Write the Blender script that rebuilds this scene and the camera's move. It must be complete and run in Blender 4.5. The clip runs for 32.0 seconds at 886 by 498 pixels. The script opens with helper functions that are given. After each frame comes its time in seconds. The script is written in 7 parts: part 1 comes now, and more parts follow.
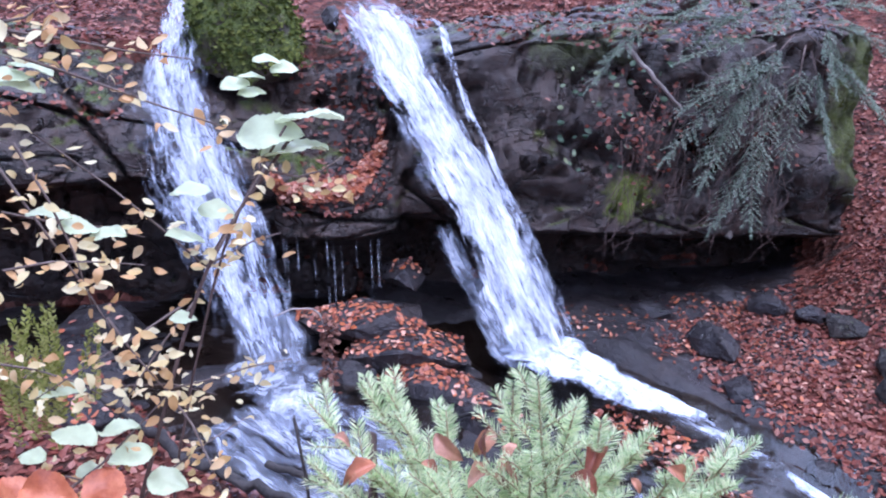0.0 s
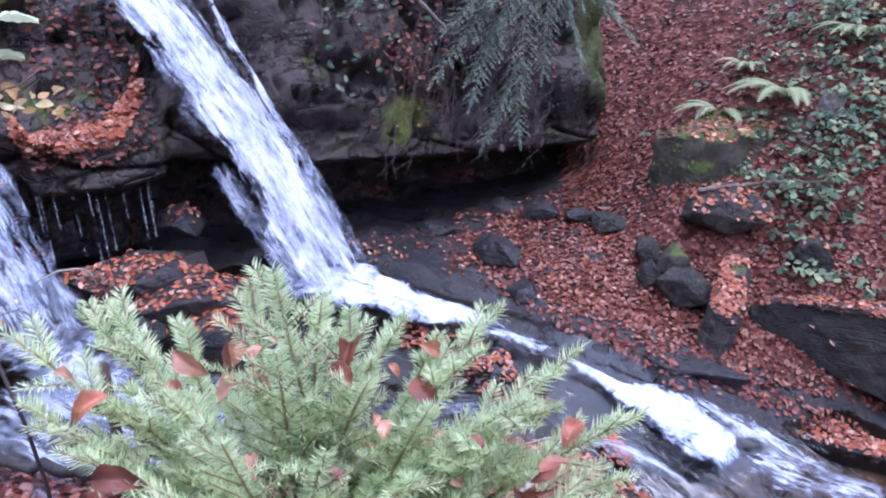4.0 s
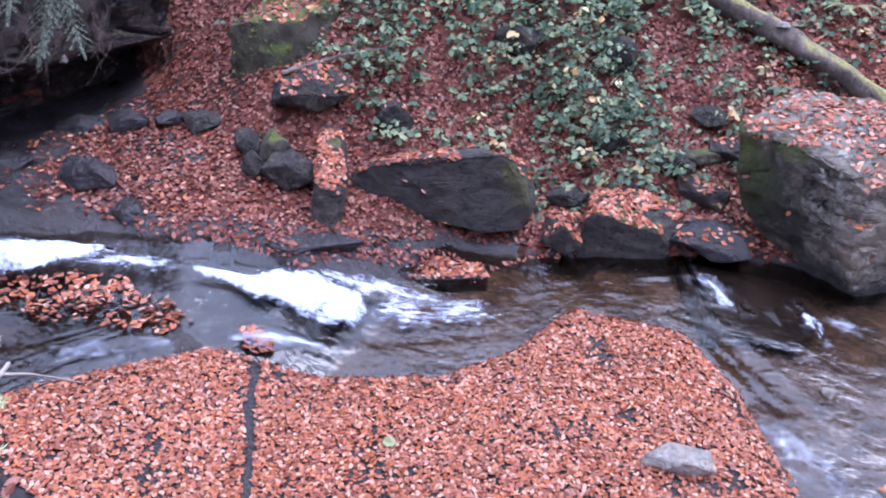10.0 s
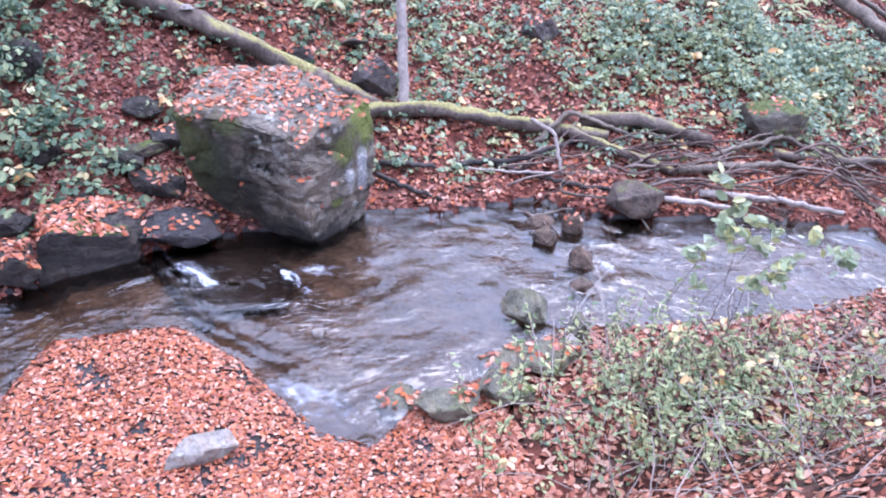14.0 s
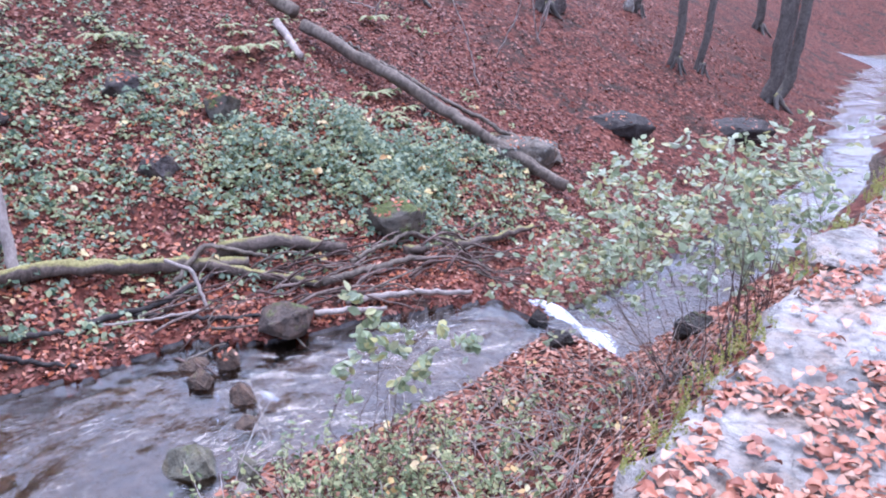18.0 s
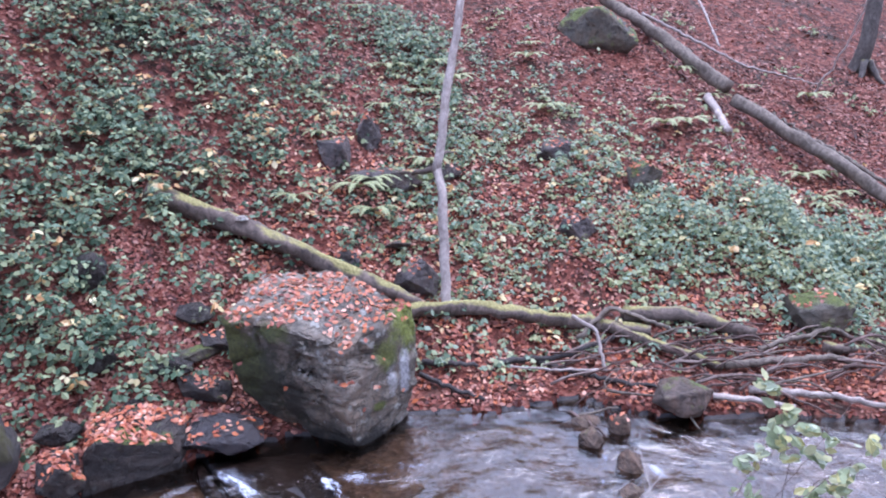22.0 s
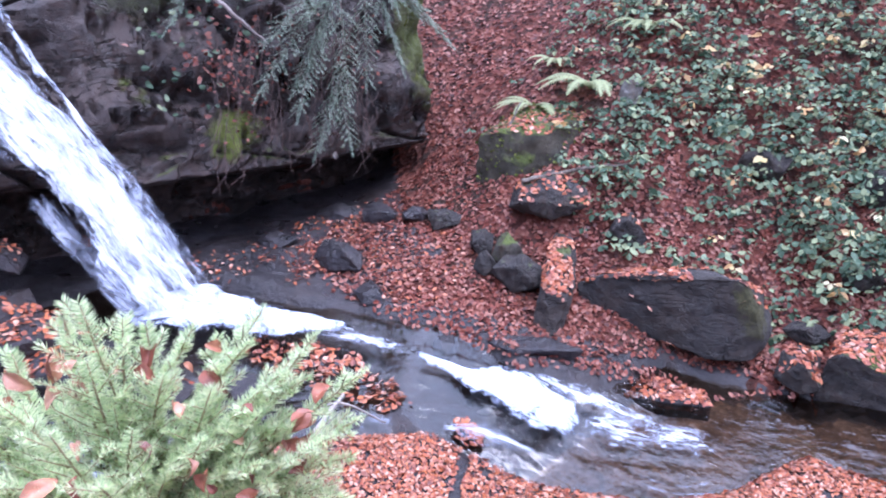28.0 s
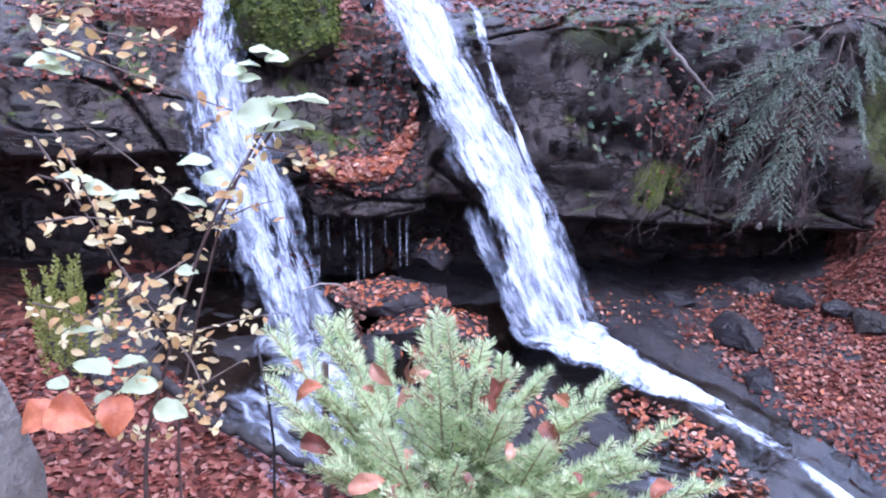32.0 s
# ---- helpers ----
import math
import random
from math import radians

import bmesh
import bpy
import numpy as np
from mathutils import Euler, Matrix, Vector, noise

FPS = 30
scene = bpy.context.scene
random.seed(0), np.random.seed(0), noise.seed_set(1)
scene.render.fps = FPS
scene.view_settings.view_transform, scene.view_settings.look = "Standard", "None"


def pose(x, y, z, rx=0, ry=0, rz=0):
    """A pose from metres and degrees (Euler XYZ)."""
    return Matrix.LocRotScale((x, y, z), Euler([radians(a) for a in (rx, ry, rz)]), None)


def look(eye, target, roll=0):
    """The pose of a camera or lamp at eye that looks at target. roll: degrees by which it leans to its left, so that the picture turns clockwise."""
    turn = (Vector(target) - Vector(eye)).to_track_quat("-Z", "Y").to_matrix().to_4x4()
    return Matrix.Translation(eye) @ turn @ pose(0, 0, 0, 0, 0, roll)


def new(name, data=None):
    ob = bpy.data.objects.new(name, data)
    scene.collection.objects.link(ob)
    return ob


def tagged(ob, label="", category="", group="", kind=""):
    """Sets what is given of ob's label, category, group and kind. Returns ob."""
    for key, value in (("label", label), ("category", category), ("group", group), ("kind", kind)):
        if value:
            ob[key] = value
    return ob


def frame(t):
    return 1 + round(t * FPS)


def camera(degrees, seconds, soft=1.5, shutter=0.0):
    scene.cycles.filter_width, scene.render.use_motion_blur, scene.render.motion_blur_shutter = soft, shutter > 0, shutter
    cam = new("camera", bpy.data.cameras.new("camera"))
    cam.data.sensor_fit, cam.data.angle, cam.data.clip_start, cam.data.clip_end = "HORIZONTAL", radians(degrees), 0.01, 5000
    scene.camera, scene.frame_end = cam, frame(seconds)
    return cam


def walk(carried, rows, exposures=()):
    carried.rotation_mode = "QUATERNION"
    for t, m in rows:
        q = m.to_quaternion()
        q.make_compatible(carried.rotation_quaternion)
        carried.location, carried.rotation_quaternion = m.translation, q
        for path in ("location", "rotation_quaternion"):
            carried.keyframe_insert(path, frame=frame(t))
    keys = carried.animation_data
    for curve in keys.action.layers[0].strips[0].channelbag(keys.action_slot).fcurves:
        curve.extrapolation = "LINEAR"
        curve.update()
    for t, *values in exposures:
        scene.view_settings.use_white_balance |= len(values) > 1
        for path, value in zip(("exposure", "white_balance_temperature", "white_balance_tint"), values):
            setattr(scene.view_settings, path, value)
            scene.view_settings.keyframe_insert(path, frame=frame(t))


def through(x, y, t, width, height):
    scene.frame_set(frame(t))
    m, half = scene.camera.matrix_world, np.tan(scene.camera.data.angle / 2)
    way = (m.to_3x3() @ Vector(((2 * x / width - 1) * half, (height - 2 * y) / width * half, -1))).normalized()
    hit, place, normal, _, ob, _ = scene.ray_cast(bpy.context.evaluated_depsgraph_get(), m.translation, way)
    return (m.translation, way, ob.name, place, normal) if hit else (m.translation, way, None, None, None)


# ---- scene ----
cam = camera(59.8, 32.0, soft=2.0)
PATH = [
    (0, (-0.459, -0.254, 3.864), (-9.768, 2.013, 1.002), 1.52),
    (0.5, (-0.458, -0.249, 3.862), (-9.735, 2.162, 1.011), 1.67),
    (1, (-0.452, -0.252, 3.864), (-9.673, 2.349, 0.999), 1.55),
    (1.5, (-0.443, -0.254, 3.870), (-9.555, 2.604, 0.905), 1.38),
    (2, (-0.429, -0.249, 3.870), (-9.351, 3.038, 0.775), 1.40),
    (2.5, (-0.416, -0.248, 3.869), (-9.197, 3.285, 0.644), 0.84),
    (3, (-0.421, -0.239, 3.863), (-9.003, 3.654, 0.517), 0.63),
    (3.5, (-0.450, -0.214, 3.835), (-8.758, 4.095, 0.312), -0.29),
    (4, (-0.469, -0.201, 3.816), (-8.527, 4.467, 0.172), 0.35),
    (4.5, (-0.462, -0.194, 3.814), (-8.291, 4.695, -0.033), 0.34),
    (6.5, (-0.408, -0.191, 3.850), (-7.346, 5.510, -0.549), -0.22),
    (7, (-0.395, -0.163, 3.843), (-7.062, 5.778, -0.657), -0.17),
    (7.5, (-0.387, -0.145, 3.832), (-6.824, 5.995, -0.737), -0.79),
    (8, (-0.364, -0.132, 3.826), (-6.442, 6.343, -0.771), -0.26),
    (8.5, (-0.336, -0.120, 3.830), (-6.118, 6.593, -0.809), -0.31),
    (9, (-0.326, -0.119, 3.833), (-5.757, 6.776, -0.960), -0.32),
    (9.5, (-0.299, -0.121, 3.852), (-5.366, 7.076, -0.896), -0.72),
    (10, (-0.253, -0.085, 3.868), (-4.678, 7.407, -1.061), -0.47),
    (10.5, (-0.215, -0.057, 3.862), (-4.316, 7.584, -1.118), -1.03),
    (11, (-0.164, -0.042, 3.847), (-3.672, 7.875, -1.156), -0.94),
    (11.5, (-0.128, -0.033, 3.844), (-2.931, 8.198, -1.095), -0.83),
    (12, (-0.077, -0.015, 3.824), (-1.994, 8.474, -1.103), -0.34),
    (12.5, (-0.043, -0.016, 3.807), (-0.943, 8.627, -1.142), 0.18),
    (13, (-0.003, 0.001, 3.800), (-0.004, 8.671, -1.182), 0.53),
    (13.5, (0.017, 0.017, 3.802), (0.708, 8.673, -1.159), 1.12),
    (14, (0.046, 0.004, 3.810), (1.587, 8.567, -1.119), 2.26),
    (14.5, (0.084, 0.008, 3.831), (2.274, 8.467, -1.033), 3.01),
    (16.5, (0.305, -0.014, 4.033), (5.020, 7.879, 0.100), 2.10),
    (17, (0.340, -0.007, 4.042), (5.434, 7.715, 0.245), 1.33),
    (17.5, (0.365, -0.012, 4.040), (5.831, 7.488, 0.315), 1.66),
    (18, (0.365, -0.003, 4.052), (5.864, 7.528, 0.438), 1.11),
    (18.5, (0.354, 0.013, 4.061), (5.766, 7.761, 0.791), 0.62),
    (19, (0.344, 0.009, 4.078), (5.495, 8.137, 1.355), -0.78),
    (19.5, (0.286, 0.006, 4.088), (4.867, 8.495, 1.453), -0.94),
    (20, (0.244, 0.011, 4.087), (4.092, 8.903, 1.613), -0.59),
    (20.5, (0.226, 0.029, 4.090), (3.192, 9.240, 1.566), -1.33),
    (21, (0.201, 0.035, 4.085), (2.411, 9.410, 1.397), -1.41),
    (21.5, (0.150, 0.023, 4.075), (1.771, 9.528, 1.424), -0.66),
    (22, (0.109, 0.010, 4.069), (1.139, 9.552, 1.263), -0.25),
    (22.5, (0.077, 0.025, 4.039), (0.268, 9.592, 1.134), -0.87),
    (23, (0.042, 0.008, 4.014), (-0.863, 9.481, 0.940), -2.09),
    (23.5, (0.012, -0.017, 4.012), (-1.614, 9.314, 0.805), -1.88),
    (24, (-0.002, -0.021, 4.004), (-2.393, 9.060, 0.566), -1.76),
    (24.5, (-0.043, -0.045, 3.993), (-3.111, 8.759, 0.376), -1.76),
    (25, (-0.086, -0.061, 3.983), (-3.851, 8.427, 0.273), -1.36),
    (25.5, (-0.111, -0.079, 3.971), (-4.593, 8.039, 0.229), -1.04),
    (27.5, (-0.258, -0.206, 3.883), (-6.655, 6.522, 0.168), -1.13),
    (28, (-0.240, -0.239, 3.906), (-7.173, 5.990, 0.281), -1.21),
    (28.5, (-0.254, -0.251, 3.905), (-7.565, 5.566, 0.340), -1.20),
    (29, (-0.267, -0.271, 3.910), (-8.154, 4.927, 0.626), -1.24),
    (29.5, (-0.275, -0.289, 3.910), (-8.603, 4.196, 0.664), -1.09),
    (30, (-0.280, -0.301, 3.911), (-8.857, 3.683, 0.659), -0.83),
    (30.5, (-0.291, -0.291, 3.912), (-9.019, 3.391, 0.709), -0.18),
    (31, (-0.285, -0.264, 3.915), (-9.118, 2.879, 0.436), 0.76),
    (31.5, (-0.275, -0.235, 3.913), (-9.316, 2.300, 0.471), 1.21),
    (32, (-0.297, -0.188, 3.891), (-9.636, 1.615, 0.804), 2.60),
]
walk(cam, [(t, look(eye, target, roll)) for t, eye, target, roll in PATH],
     [(t, stops, kelvin, 25) for t, stops, kelvin in ((0, 1.12, 5050), (4.5, 1.08, 5100), (7, 1.12, 5170), (9, 1.25, 5180), (11, 1.45, 5240), (13, 1.75, 5240), (18, 1.4, 5300), (21, 1.38, 5300), (25, 1.6, 5300), (28, 1.58, 5180), (30, 1.44, 5170), (32, 1.3, 5080))])

# ---- sky and light: an overcast autumn day in a wooded valley ----
world = bpy.data.worlds.new("sky")
scene.world = world
world.use_nodes = True
wn = world.node_tree.nodes
sky = wn.new("ShaderNodeTexSky")
sky.sky_type, sky.sun_disc = "NISHITA", False
sky.sun_elevation, sky.sun_rotation = radians(70), radians(52)
sky.air_density, sky.dust_density, sky.ozone_density = 1.0, 4.0, 1.0
veil = wn.new("ShaderNodeMixRGB")
veil.inputs["Fac"].default_value = 0.65
veil.inputs["Color2"].default_value = (9.0, 9.6, 10.9, 1)
world.node_tree.links.new(sky.outputs[0], veil.inputs["Color1"])
world.node_tree.links.new(veil.outputs[0], wn["Background"].inputs["Color"])
wn["Background"].inputs["Strength"].default_value = 0.125
sun = new("sun", bpy.data.lights.new("sun", "SUN"))
sun.data.energy, sun.data.angle, sun.data.color = 1.7, radians(50), (1.0, 0.96, 0.92)
sun.matrix_world = look((0, 0, 30), (-8.5, -6.5, 0))

# ---- materials ----
MATS = {}


class Nodes:
    """A short hand for node trees."""

    def __init__(self, name):
        self.mat = bpy.data.materials.new(name)
        self.mat.use_nodes = True
        self.tree = self.mat.node_tree
        self.bsdf = self.tree.nodes["Principled BSDF"]
        self.out = self.tree.nodes["Material Output"]
        self.co = self.tree.nodes.new("ShaderNodeTexCoord").outputs["Object"]

    def add(self, kind, **values):
        node = self.tree.nodes.new("ShaderNode" + kind)
        for key, value in values.items():
            if key in node.inputs:
                self.put(node.inputs[key], value)
        return node

    def put(self, socket, value):
        if isinstance(value, bpy.types.NodeSocket):
            self.tree.links.new(value, socket)
        else:
            socket.default_value = value

    def noise(self, scale, detail=4.0, rough=0.6, stretch=None, distortion=0.0, co=None):
        co = co or self.co
        if stretch:
            mp = self.add("Mapping", Vector=co)
            mp.inputs["Scale"].default_value = stretch
            co = mp.outputs[0]
        node = self.add("TexNoise", Vector=co, Scale=scale, Detail=detail, Roughness=rough, Distortion=distortion)
        return node.outputs["Fac"]

    def ramp(self, fac, stops):
        node = self.add("ValToRGB", Fac=fac)
        band = node.color_ramp
        while len(band.elements) < len(stops):
            band.elements.new(0.5)
        for el, (pos, col) in zip(band.elements, stops):
            el.position = pos
            el.color = (*col, 1) if len(col) == 3 else col
        return node.outputs[0]

    def mix(self, fac, a, b, blend="MIX"):
        node = self.add("MixRGB", Fac=fac, Color1=a, Color2=b)
        node.blend_type = blend
        return node.outputs[0]

    def math(self, op, a, b=0.0):
        node = self.tree.nodes.new("ShaderNodeMath")
        node.operation = op
        self.put(node.inputs[0], a)
        self.put(node.inputs[1], b)
        return node.outputs[0]

    def up(self):
        geo = self.add("NewGeometry")
        sep = self.add("SeparateXYZ", Vector=geo.outputs["Normal"])
        return sep.outputs["Z"]

    def island(self):
        return self.add("NewGeometry").outputs["Random Per Island"]

    def rand(self):
        return self.add("ObjectInfo").outputs["Random"]

    def bump(self, height, strength=0.5, distance=0.02):
        node = self.add("Bump", Height=height, Strength=strength, Distance=distance)
        self.put(self.bsdf.inputs["Normal"], node.outputs[0])

    def set(self, **values):
        for key, value in values.items():
            self.put(self.bsdf.inputs[key.replace("_", " ")], value)
        return self.mat


G3 = lambda v: (v, v, v)


def rock_material(name, dark, light, moss=0.0, lichen=0.0, wet=0.0, strata=False, patches=(), cracks=0.0):
    n = Nodes(name)
    big, fine = n.noise(1.3, 6), n.noise(14, 8, 0.7)
    col = n.ramp(big, [(0.34, dark), (0.66, light)])
    col = n.mix(0.8, col, n.ramp(fine, [(0.32, G3(0.18)), (0.5, G3(0.66)), (0.72, G3(1.0))]), "MULTIPLY")
    stain = n.ramp(n.noise(3.1, 7, 0.7, distortion=0.8), [(0.45, G3(0)), (0.65, G3(0.5))])
    col = n.mix(stain, col, tuple(c * f for c, f in zip(light, (0.72, 0.52, 0.36))) + (1,))
    height = n.math("ADD", n.math("MULTIPLY", n.noise(4, 8, 0.65), 1.0), n.math("ADD", n.math("MULTIPLY", fine, 0.35), n.math("MULTIPLY", n.noise(48, 5, 0.7), 0.18)))
    if strata:
        lay = n.noise(2.2, 6, 0.7, stretch=(0.6, 0.6, 4), distortion=0.8)
        height = n.math("ADD", height, n.math("MULTIPLY", lay, 0.35))
    if cracks:
        for scale, squeeze, width in ((1.1, 2.2, 0.016), (2.6, 2.6, 0.02)):
            seam = n.math("ABSOLUTE", n.math("SUBTRACT", n.noise(scale, 5, 0.55, stretch=(1, 1, squeeze), distortion=0.6), 0.5))
            gap = n.ramp(seam, [(0.0, G3(1)), (width, G3(0))])
            height = n.math("SUBTRACT", height, n.math("MULTIPLY", gap, cracks))
            col = n.mix(n.math("MULTIPLY", gap, min(0.75, cracks * 2)), col, (0.008, 0.007, 0.006, 1))
    if lichen:
        spots = n.noise(9, 3, 0.5)
        col = n.mix(n.ramp(spots, [(0.60, G3(0)), (0.66, G3(lichen))]), col, (0.42, 0.44, 0.40, 1))
    if moss:
        up = n.math("ADD", n.math("MULTIPLY", n.up(), 0.25), n.noise(2.2, 5, 0.6))
        cover = n.ramp(up, [(0.74 - 0.3 * moss, G3(0)), (0.86 - 0.3 * moss, G3(1))])
        green = n.ramp(n.noise(25, 4, 0.7), [(0.3, (0.03, 0.045, 0.008)), (0.7, (0.13, 0.16, 0.025))])
        col = n.mix(cover, col, green)
        height = n.math("ADD", height, n.math("MULTIPLY", cover, n.math("MULTIPLY", n.noise(60, 3, 0.7), 0.8)))
    for (px, py, pz), (rx, ry, rz), tone in patches:
        mp = n.add("Mapping", Vector=n.co)
        mp.inputs["Location"].default_value = (-px / rx, -py / ry, -pz / rz)
        mp.inputs["Scale"].default_value = (1 / rx, 1 / ry, 1 / rz)
        far = n.tree.nodes.new("ShaderNodeVectorMath")
        far.operation = "LENGTH"
        n.put(far.inputs[0], mp.outputs[0])
        edge = n.math("ADD", far.outputs["Value"], n.math("MULTIPLY", n.noise(3.5, 8, 0.75), 2.2))
        spot = n.ramp(n.math("MULTIPLY", edge, 0.4), [(0.62, G3(1)), (0.78, G3(0))])
        # patch tones serve moss, lichen and the painted shade on the boulder alike
        tuft = n.ramp(n.noise(25, 4, 0.7), [(0.3, tuple(0.35 * c for c in tone)), (0.7, tone)])
        col = n.mix(spot, col, tuft)
        height = n.math("ADD", height, n.math("MULTIPLY", spot, n.math("MULTIPLY", n.noise(60, 3, 0.7), 0.8)))
    n.bump(height, 0.9, 0.06)
    rough = n.ramp(n.noise(3, 3), [(0.35, G3(0.25 if wet else 0.7)), (0.7, G3(0.55 if wet else 0.95))])
    return n.set(Base_Color=col, Roughness=rough)


def leaf_material(name, colours, gloss=0.45, through=0.35, shine=0.5, wide=0.45):
    """Leaves whose colour changes from one to the next."""
    n = Nodes(name)
    step = 1.0 / len(colours)
    col = n.ramp(n.island(), [(i * step, c) for i, c in enumerate(colours)])
    col = n.mix(0.5, col, n.ramp(n.noise(30, 3), [(0.3, G3(0.55)), (0.7, G3(1.0))]), "MULTIPLY")
    col = n.mix(wide, col, n.ramp(n.noise(1.6, 5, 0.65, distortion=0.5), [(0.34, (0.62, 0.66, 0.72)), (0.5, (0.90, 0.90, 0.90)), (0.66, (1.0, 1.0, 1.0))]), "MULTIPLY")
    n.set(Base_Color=col, Roughness=gloss, Specular_IOR_Level=shine)
    tr = n.add("BsdfTranslucent", Color=col)
    mix = n.add("MixShader")
    mix.inputs[0].default_value = through
    n.put(mix.inputs[1], n.bsdf.outputs[0])
    n.put(mix.inputs[2], tr.outputs[0])
    n.put(n.out.inputs["Surface"], mix.outputs[0])
    return n.mat


def bark_material(name, dark, light, moss=0.0):
    n = Nodes(name)
    grain = n.noise(9, 6, 0.65, stretch=(1.5, 1.5, 1.0), distortion=0.8)
    col = n.ramp(grain, [(0.3, dark), (0.7, light)])
    col = n.mix(0.6, col, n.ramp(n.noise(2.5, 4), [(0.35, G3(0.45)), (0.65, G3(1))]), "MULTIPLY")
    if moss:
        up = n.math("ADD", n.math("MULTIPLY", n.up(), 0.4), n.noise(2.0, 5, 0.6))
        cover = n.ramp(up, [(0.85 - 0.3 * moss, G3(0)), (0.95 - 0.3 * moss, G3(1))])
        green = n.ramp(n.noise(30, 4, 0.7), [(0.3, (0.08, 0.072, 0.02)), (0.7, (0.30, 0.27, 0.10))])
        col = n.mix(cover, col, green)
    n.bump(n.math("ADD", grain, n.math("MULTIPLY", n.noise(40, 4), 0.4)), 0.8, 0.02)
    return n.set(Base_Color=col, Roughness=0.85)


def ground_material():
    n = Nodes("leaf_litter")
    vor = n.add("TexVoronoi", Vector=n.co, Scale=11.0)
    vor.inputs["Randomness"].default_value = 1.0
    tint = n.add("SeparateColor", Color=vor.outputs["Color"])
    col = n.ramp(tint.outputs[0], [(0.0, (0.020, 0.008, 0.006)), (0.3, (0.06, 0.019, 0.013)), (0.6, (0.10, 0.031, 0.021)), (0.9, (0.16, 0.060, 0.042))])
    soil = n.ramp(n.noise(7, 6, 0.7), [(0.3, (0.012, 0.009, 0.007)), (0.7, (0.06, 0.04, 0.03))])
    bare = n.ramp(n.noise(0.9, 7, 0.72, distortion=0.5), [(0.38, G3(1)), (0.50, G3(0))])
    col = n.mix(bare, col, soil)
    n.bump(n.math("ADD", vor.outputs["Distance"], n.noise(12, 5)), 0.9, 0.05)
    return n.set(Base_Color=col, Roughness=0.85, Specular_IOR_Level=0.15)


def water_material():
    """Clear peaty water: the bed shows through, tinted, under a rippled glossy surface."""
    n = Nodes("stream_water")
    long = n.noise(3.0, 3, 0.55, stretch=(0.75, 1.15, 1.0), distortion=0.9)
    short = n.noise(12.0, 3, 0.55, stretch=(0.7, 1.2, 1), distortion=0.7)
    calm = n.ramp(n.noise(0.62, 3, 0.55, distortion=0.6), [(0.40, G3(0.22)), (0.60, G3(1.0))])
    wave = n.math("MULTIPLY", n.math("ADD", long, n.math("MULTIPLY", short, 0.48)), calm)
    ripple = n.add("Bump", Height=wave, Strength=1.0, Distance=0.034)
    fres = n.add("Fresnel", IOR=1.75, Normal=ripple.outputs[0])
    tint = n.ramp(n.noise(1.3, 4, 0.6), [(0.35, (0.55, 0.45, 0.38)), (0.65, (0.80, 0.70, 0.60))])
    clear = n.add("BsdfTransparent", Color=tint)
    gloss = n.add("BsdfGlossy", Color=(1, 1, 1, 1), Roughness=0.06, Normal=ripple.outputs[0])
    mix = n.add("MixShader", Fac=fres.outputs[0])
    n.put(mix.inputs[1], clear.outputs[0])
    n.put(mix.inputs[2], gloss.outputs[0])
    n.put(n.out.inputs["Surface"], mix.outputs[0])
    return n.mat


def sand_material():
    n = Nodes("brown_stream_bed")
    col = n.ramp(n.noise(2.2, 6, 0.65), [(0.3, (0.045, 0.033, 0.025)), (0.5, (0.12, 0.088, 0.066)), (0.72, (0.20, 0.155, 0.12))])
    vor = n.add("TexVoronoi", Vector=n.co, Scale=14.0)
    stones_ = n.ramp(n.add("SeparateColor", Color=vor.outputs["Color"]).outputs[0], [(0.0, G3(0.45)), (0.7, G3(0.9)), (1.0, G3(1.3))])
    col = n.mix(0.7, col, stones_, "MULTIPLY")
    n.bump(n.math("ADD", vor.outputs["Distance"], n.noise(9, 5)), 0.8, 0.05)
    return n.set(Base_Color=col, Roughness=0.8)


